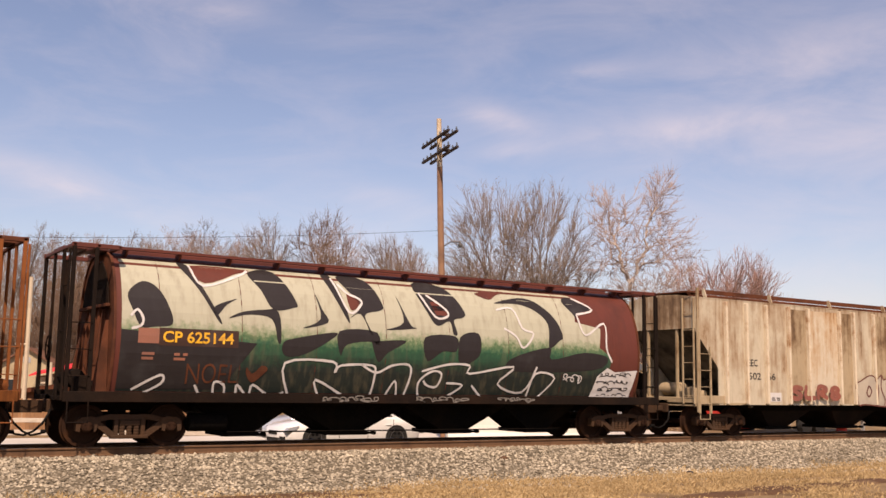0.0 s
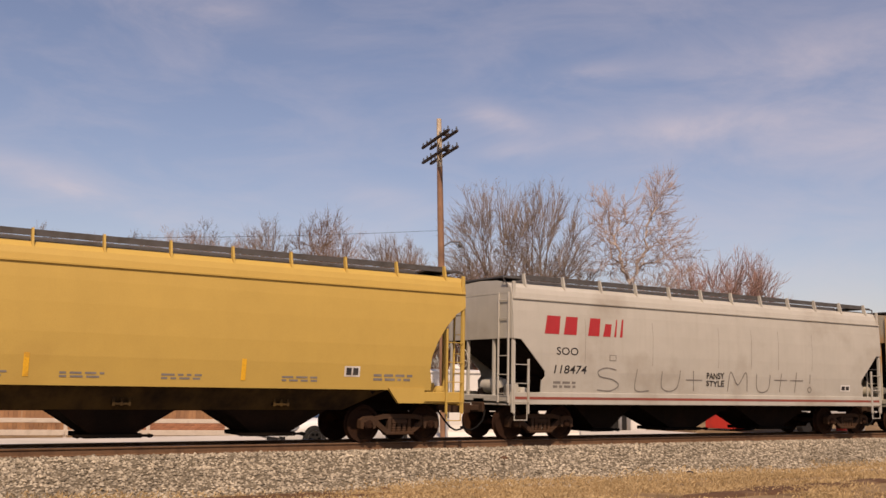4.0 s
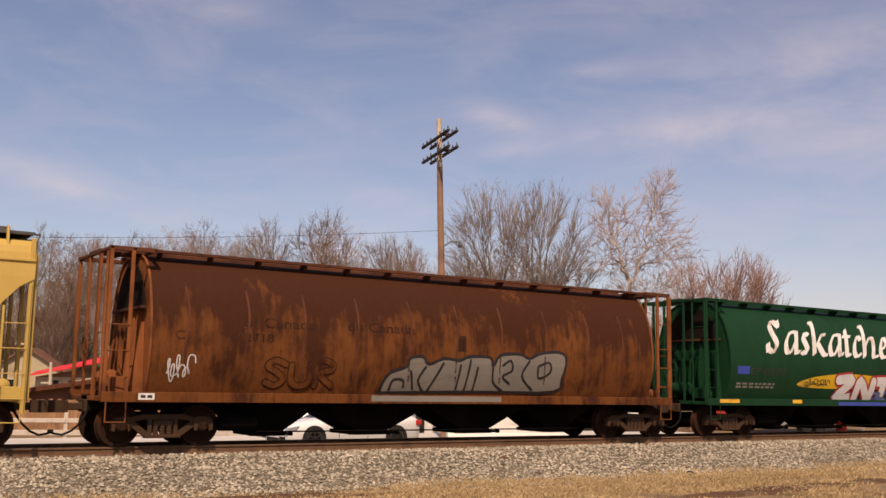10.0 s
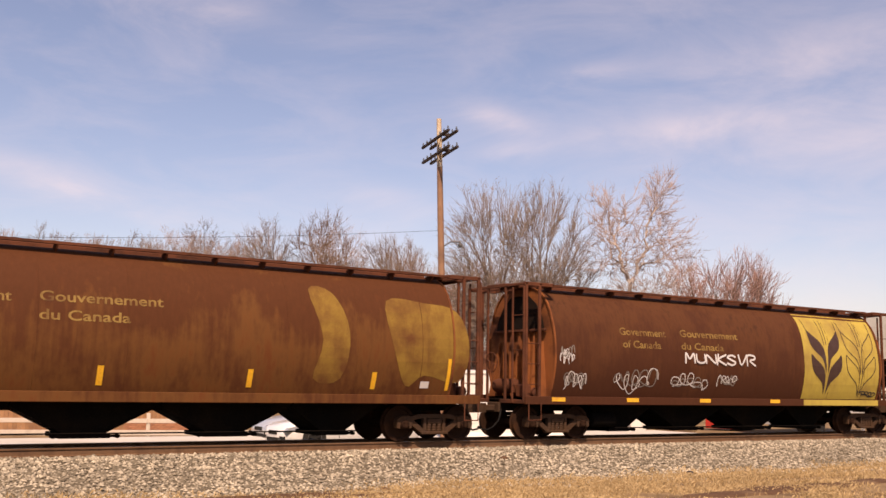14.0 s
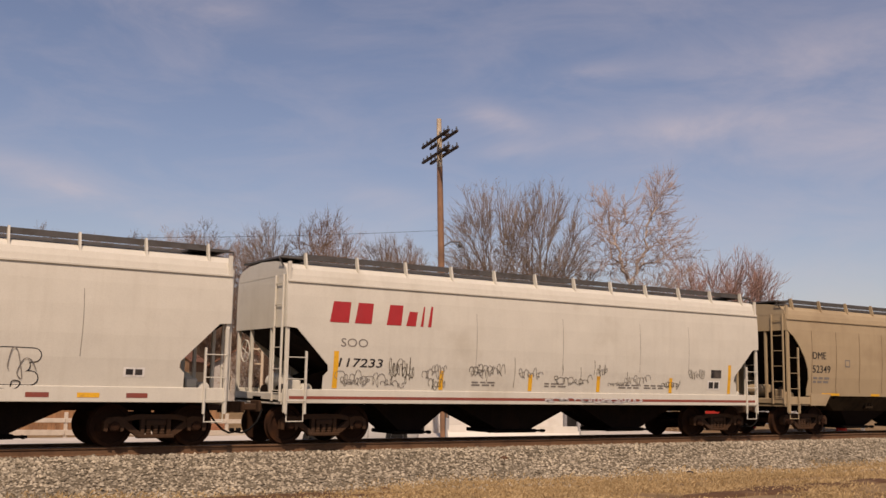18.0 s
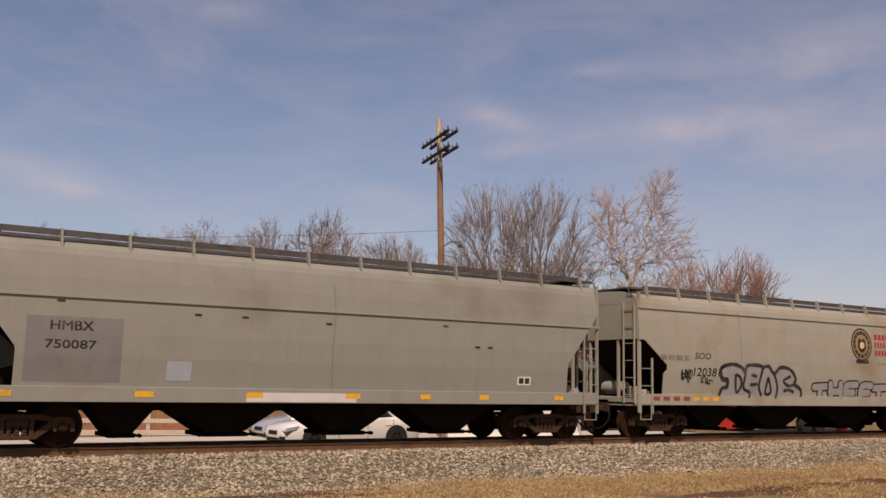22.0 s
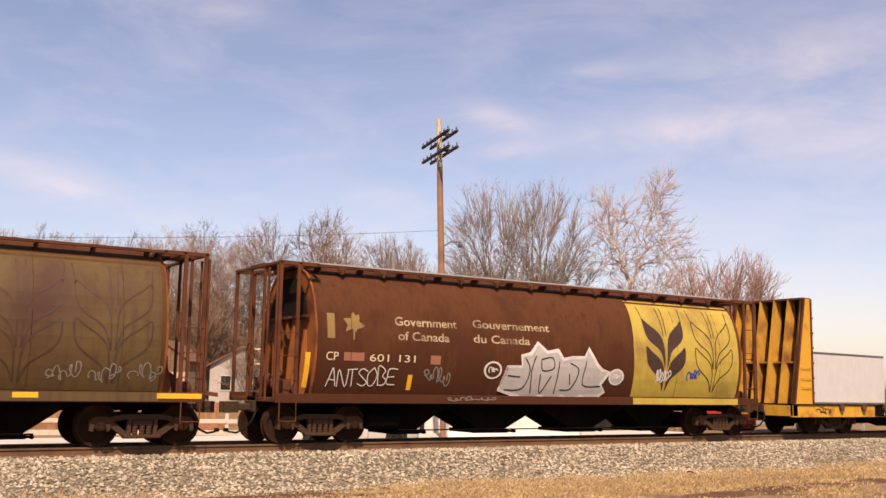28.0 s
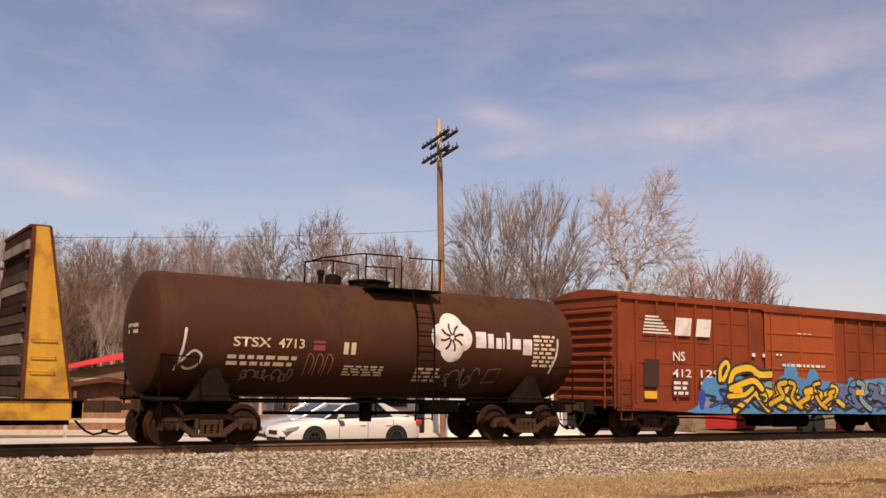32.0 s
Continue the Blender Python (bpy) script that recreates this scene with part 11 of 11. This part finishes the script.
mass(c18, [(-1.94, 1.34), (-1.73, 1.95), (-1.26, 1.96), (-1.29, 2.25), (-0.99, 2.31), (-0.75, 2.61), (-0.43, 2.37), (-0.05, 2.43), (0.14, 2.19), (0.46, 2.25), (0.92, 2.27), (1.05, 2.52), (1.38, 2.08), (1.58, 1.93), (1.86, 1.89), (1.58, 1.53), (1.78, 1.33), (1.31, 1.04), (0.92, 1.20), (0.65, 1.02), (0.27, 1.20), (-0.11, 1.02), (-0.49, 1.19), (-0.98, 1.01), (-1.28, 1.18)],
     [[(-1.17, 2.20), (-0.99, 1.87), (-1.17, 1.39), (-1.76, 1.34)], [(-1.71, 1.72), (-1.29, 1.69)], [(-0.81, 2.26), (-0.93, 1.87), (-0.86, 1.25)], [(-0.62, 2.17), (-0.24, 2.23), (-0.18, 1.94), (-0.56, 1.88), (-0.62, 2.17)], [(0.01, 2.14), (-0.05, 1.26)], [(0.39, 2.10), (0.72, 1.91), (0.52, 1.41), (0.14, 1.36)], [(0.39, 1.81), (0.46, 1.51)], [(0.98, 2.17), (0.92, 1.52), (1.58, 1.48)], [(-0.62, 1.79), (-0.55, 1.26), (-0.24, 1.74)]],
     SILVER, CHALK, BA, 0.05, 0.017, "silver graffiti with a spiked white outline", sharp=True, ink=CHARCOAL)
for cx, cz in ((-2.2, 1.85), (2.15, 1.75)):
    rr_ = lambda r: [(cx + r * math.cos(a), cz + r * 0.8 * math.sin(a)) for a in [k * math.pi / 6 for k in range(12)]]
    shape(c18, rr_(0.29), CHALK, BA, 0.016, "graffiti_ball")
    shape(c18, rr_(0.23), DARK_BROWN if cx < 0 else SILVER, BA, 0.020, "graffiti_ball_fill")
    scrawl(c18, cx - 0.13, cz - 0.08, cx + 0.13, cz + 0.08, CHALK, BA, 250, 3, 0.03, 0.026)
wheat_panel(c18, 2.85, 7.3, WHEAT, LEAF_BROWN)
scrawl(c18, 3.7, 1.6, 4.3, 2.0, CHALK, BA, 260, 6, 0.03, 0.016)
scrawl(c18, 5.0, 1.75, 5.5, 2.0, BLUE, BA, 261, 4, 0.05, 0.016)
tape(c18, -7.55, 1.33, 2.15, BA, 0.13)
tape(c18, -4.7, 1.3, 1.68, BA, 0.13)
scrawl(c18, -3.6, 1.04, -2.0, 1.14, GREY_INK, [(0, 1.44), (5, 1.44)], 262, 8, 0.02, 0.008)

# flat car
FS = [(0, 1.47), (5, 1.47)]
words(c19, "TPX", -5.65, 0.66, -4.85, 0.86, CREAM_LETTER, FS, 0.006, 0.015, 0.12)
words(c19, "81382", -4.65, 0.66, -3.5, 0.86, CREAM_LETTER, FS, 0.006, 0.015, 0.12)
for k in range(3):
    x = 2.98 + k * 0.32
    put(c19, "emblem_block", flat([(x, 0.65), (x + 0.22, 0.65), (x + 0.28, 0.82), (x + 0.06, 0.82)]), CREAM_LETTER, FS, 0.006, "white block of the painted mark")
stencil_box(c19, 8.0, 0.72, 8.6, 0.94, [(0, 1.462), (5, 1.462)])
for x in (-9.3, -1.9, 6.6):
    scrawl(c19, x, 0.72, x + 0.8, 0.92, LEAF_BROWN, [(0, 1.462), (5, 1.462)], int(300 + x), 5, 0.025)

# tank car
TK = TANK
words(c20, "STSX", -4.2, 2.23, -3.28, 2.45, CREAM_LETTER, TK, 0.008, 0.015)
words(c20, "4713", -3.1, 2.23, -2.44, 2.45, CREAM_LETTER, TK, 0.008, 0.015)
for r, m_, pr in ((0.60, WHITE_INK, 0.008),):
    for a in (0.0, 1.5708, 3.1416, 4.7124):
        shape(c20, [(1.70 + 0.27 * math.cos(a) + 0.36 * math.cos(b_), 2.66 + 0.27 * math.sin(a) + 0.36 * math.sin(b_)) for b_ in [k * math.pi / 8 for k in range(16)]], m_, TK, pr + 0.001 * a, "emblem", label="round white clover-shaped emblem")
for k in range(8):
    a = k * math.pi / 4 + 0.2
    line(c20, [(1.70 + 0.06 * math.cos(a), 2.66 + 0.06 * math.sin(a)), (1.70 + 0.24 * math.cos(a + 0.15), 2.66 + 0.24 * math.sin(a + 0.15)), (1.70 + 0.36 * math.cos(a), 2.66 + 0.36 * math.sin(a))], 0.055, TANK_BROWN, TK, 0.018, "emblem_spoke")
for x0, x1, z0, z1 in ((2.45, 2.78, 2.42, 2.84), (2.84, 3.02, 2.42, 2.80), (3.10, 3.38, 2.42, 2.70), (3.45, 3.56, 2.42, 2.86), (3.64, 3.92, 2.42, 2.70), (4.0, 4.3, 2.28, 2.70)):
    rect(c20, x0, z0, x1, z1, WHITE_INK, TK, 0.008, "emblem_block", "white block of the painted name")
for i, (x0, z0, x1, z1, n_) in enumerate(((-4.3, 1.78, -2.6, 2.07, 2), (-1.32, 1.62, -0.22, 1.88, 4), (0.72, 1.5, 1.53, 1.88, 4), (4.36, 1.95, 5.1, 2.85, 8))):
    fine_print(c20, x0, z0, x1, z1, n_, CREAM_LETTER, TK, 310 + i, 0.008)
for x in (-1.4, -1.2):
    rect(c20, x, 2.13, x + 0.13, 2.42, CREAM_LETTER, TK, 0.008)
rect(c20, -2.2, 2.2, -1.9, 2.43, OLD_RED, TK, 0.006)
line(c20, [(-5.3, 2.6), (-5.35, 2.1), (-5.45, 1.65)], 0.06, CHALK, TK, 0.008, "graffiti_tag")
line(c20, [(-5.35, 1.85), (-5.1, 2.1), (-4.9, 2.0), (-4.95, 1.8), (-5.15, 1.7), (-5.3, 1.75)], 0.05, CHALK, TK, 0.008, "graffiti_tag")
scrawl(c20, -3.9, 1.45, -2.6, 1.75, GREY_INK, TK, 320, 8, 0.03)
for k in range(3):
    line(c20, [(-2.35 + k * 0.25, 1.6), (-2.3 + k * 0.25, 2.1), (-2.15 + k * 0.25, 2.0), (-2.2 + k * 0.25, 1.65)], 0.03, PRIMER, TK, 0.012, "graffiti_tag")
scrawl(c20, 1.6, 1.4, 2.7, 1.85, GREY_INK, TK, 321, 5, 0.03)
line(c20, [(2.9, 1.5), (3.3, 1.55), (3.35, 1.9), (2.95, 1.85), (2.9, 1.5)], 0.03, GREY_INK, TK, 0.012, "graffiti_tag", False)
line(c20, [(5.2, 2.75), (5.15, 2.3), (5.0, 1.8)], 0.06, CHALK, TK, 0.008, "graffiti_tag")

for k, (z0, z1, text) in enumerate(((2.78, 2.95, "STSX 4713"), (2.62, 2.70, ""), (2.48, 2.56, ""))):
    if text:
        hw = words(c20, text, -0.42, z0, 0.42, z1, CREAM_LETTER, [(0, 0.0), (5, 0.0)], 0.0, 0.01)
        for v in hw.data.vertices:
            v.co = (179.9 - c20[1] + 0.03 + 0.10 * (v.co.x ** 2 + (v.co.z - 2.52) ** 2) - 0.02, -0.1 - v.co.x, v.co.z)
    else:
        part("stencil_bar", Build().box(179.9 - c20[1] + 0.005, 179.9 - c20[1] + 0.03, -0.45, 0.25, z0, z1), CREAM_LETTER, c20[0])

# boxcar
BXF = [(0.5, 1.475), (5.0, 1.475)]
for k in range(6):
    rect(c21, -7.15 + 0.02 * k, 3.06 + k * 0.095, -6.0 - 0.10 * k, 3.11 + k * 0.095, WHITE_INK, BXF, 0.004, "emblem_bar", "white bar of the painted emblem")
for x0, x1 in ((-5.85, -5.1), (-4.95, -4.25)):
    put(c21, "emblem_block", flat([(x0, 3.04), (x1 - 0.08, 3.04), (x1, 3.58), (x0 + 0.08, 3.58)]), WHITE_INK, BXF, 0.004, "white slanted block of the painted emblem")
words(c21, "412", -5.95, 1.80, -5.15, 2.04, WHITE_INK, BXF, 0.005, 0.01)
words(c21, "129", -4.75, 1.80, -3.9, 2.04, WHITE_INK, BXF, 0.005, 0.01)
words(c21, "NS", -5.92, 2.28, -5.42, 2.56, WHITE_INK, BXF, 0.005, 0.01)
for i, (a, d) in enumerate(((-5.95, -5.2), (-4.8, -3.95))):
    rect(c21, a, 1.2, d, 1.78, MAROON, BXF, 0.003)
    fine_print(c21, a + 0.05, 1.25, d - 0.1, 1.7, 3, WHITE_INK, BXF, 330 + i, 0.006)
rect(c21, -7.1, 1.15, -6.6, 1.37, REFLECT, BXF, 0.004, "reflector", "yellow reflective panel")
rect(c21, -7.1, 1.5, -6.5, 2.3, LEAF_BROWN, BXF, 0.002)
shape(c21, [(-5.0, 0.74), (-4.95, 0.95), (-4.8, 1.45), (-4.6, 1.8), (-4.2, 1.8), (-3.6, 2.0), (-2.6, 1.8), (-1.4, 1.7), (-1.0, 1.95), (0.2, 1.85), (1.2, 1.8), (2.3, 1.7), (3.2, 1.85), (4.6, 1.95), (6.2, 1.8), (7.4, 1.5), (7.6, 0.74), (1.0, 0.72)], SKY_BLUE, BXF, 0.034, "graffiti", label="sky-blue sprayed cloud behind yellow graffiti")
for k, (x, z, w, h) in enumerate(((-4.75, 1.15, 0.16, 0.32), (-3.0, 1.05, 0.4, 0.3), (-1.6, 1.5, 0.3, 0.25), (0.0, 1.0, 0.5, 0.2), (2.2, 1.3, 0.4, 0.4), (3.6, 1.5, 0.5, 0.35), (5.2, 1.2, 0.5, 0.3))):
    shape(c21, [(x + w * math.cos(a) * (1 + 0.2 * math.sin(3 * a)), z + h * math.sin(a)) for a in [j * 0.628 for j in range(10)]], (BLUE, STEEL_BLUE, PALE_TEAL)[k % 3], BXF, 0.036, "graffiti_bubble")
for k, (x, z, r_) in enumerate(((-0.58, 2.02, 0.34), (0.54, 1.88, 0.30), (2.6, 1.75, 0.2))):
    shape(c21, [(x + r_ * math.cos(a), z + r_ * math.sin(a)) for a in [j * 0.628 for j in range(10)]], SKY_BLUE, BXF, 0.040, "graffiti_bubble")
for k, (pts, w) in enumerate((([(-3.95, 1.75), (-3.92, 2.1), (-3.66, 2.3), (-3.56, 2.1), (-3.82, 1.75)], 0.14), ([(-3.5, 1.68), (-3.3, 2.02), (-2.6, 2.14), (-2.15, 1.95), (-1.6, 1.96)], 0.20), ([(-3.5, 1.48), (-2.9, 1.66), (-2.4, 1.74), (-2.05, 1.5)], 0.18),
                               ([(-3.3, 0.82), (-2.8, 1.1), (-2.4, 1.36), (-2.05, 1.1), (-1.75, 0.85)], 0.18), ([(-2.3, 1.9), (-2.1, 1.5), (-1.9, 1.2)], 0.22), ([(-3.6, 1.25), (-2.9, 1.3), (-2.5, 1.5)], 0.14))):
    put(c21, "graffiti_rim", fat([pts], w + 0.17), BLACK_INK, BXF, 0.044 + 0.010 * (k % 3), "tangled yellow wild-style graffiti" if k == 0 else "")
    put(c21, "graffiti_stroke", fat([pts], w), SUN_YELLOW, BXF, 0.049 + 0.010 * (k % 3))
tangle(c21, -4.4, 0.75, 4.4, 1.5, [BLACK_INK, BLUE, CHARCOAL, STEEL_BLUE], BLACK_INK, BXF, 24, 30, 0.07, 0.012, 0.039)
tangle(c21, -1.7, 0.8, 2.0, 1.75, [SUN_YELLOW, SUN_YELLOW, GOLD], BLACK_INK, BXF, 22, 17, 0.14, 0.075, 0.046)
tangle(c21, 2.3, 0.8, 7.0, 1.8, [SKY_BLUE, STEEL_BLUE, PALE_TEAL, PINKISH], CHARCOAL, BXF, 23, 15, 0.18, 0.05, 0.046)
for x in (-3.2, 0.25, 3.0):
    rect(c21, x - 0.22, 1.35, x + 0.22, 1.52, REFLECT, BXF, 0.082, "reflector", "yellow reflective panel")
words(c21, "FISH", -4.85, 0.95, -4.1, 1.1, PINKISH, BXF, 0.035, 0.04, 0, "graffiti_tag", 0.05)
for i, (x, z) in enumerate(((-2.4, 2.5), (-1.9, 2.5))):
    rect(c21, x, z, x + 0.15, z + 0.12, WHITE_INK, BXF)
fine_print(c21, -1.0, 2.2, 1.2, 2.35, 1, WHITE_INK, [(0, 1.51), (5, 1.51)], 340)
fine_print(c21, -0.2, 3.3, 0.5, 3.36, 1, WHITE_INK, [(0, 1.51), (5, 1.51)], 341)
fine_print(c21, -1.3, 2.55, -1.0, 2.65, 1, WHITE_INK, [(0, 1.51), (5, 1.51)], 342)




# ---------------- what moves ----------------
def motions():
    times = [32.0 * i / 32 for i in range(33)]
    for car, c, hl in TRAIN:
        walk(car, [(t, pose(c - run(t), 0, 0)) for t in times])
    for w, dx, x in TURNING:
        ks = [k for k in range(961) if -3.0 < x - run(k / 30) < 48.0]
        if not ks:
            ks = [0, 1]
        rows = [(k / 30, pose(dx, 0, WR, 0, -math.degrees(run(k / 30) / WR), 0)) for k in ks]
        if ks[0] > 0:
            rows.insert(0, (0.0, rows[0][1]))
        if ks[-1] < 960:
            rows.append((32.0, rows[-1][1]))
        walk(w, rows)


motions()
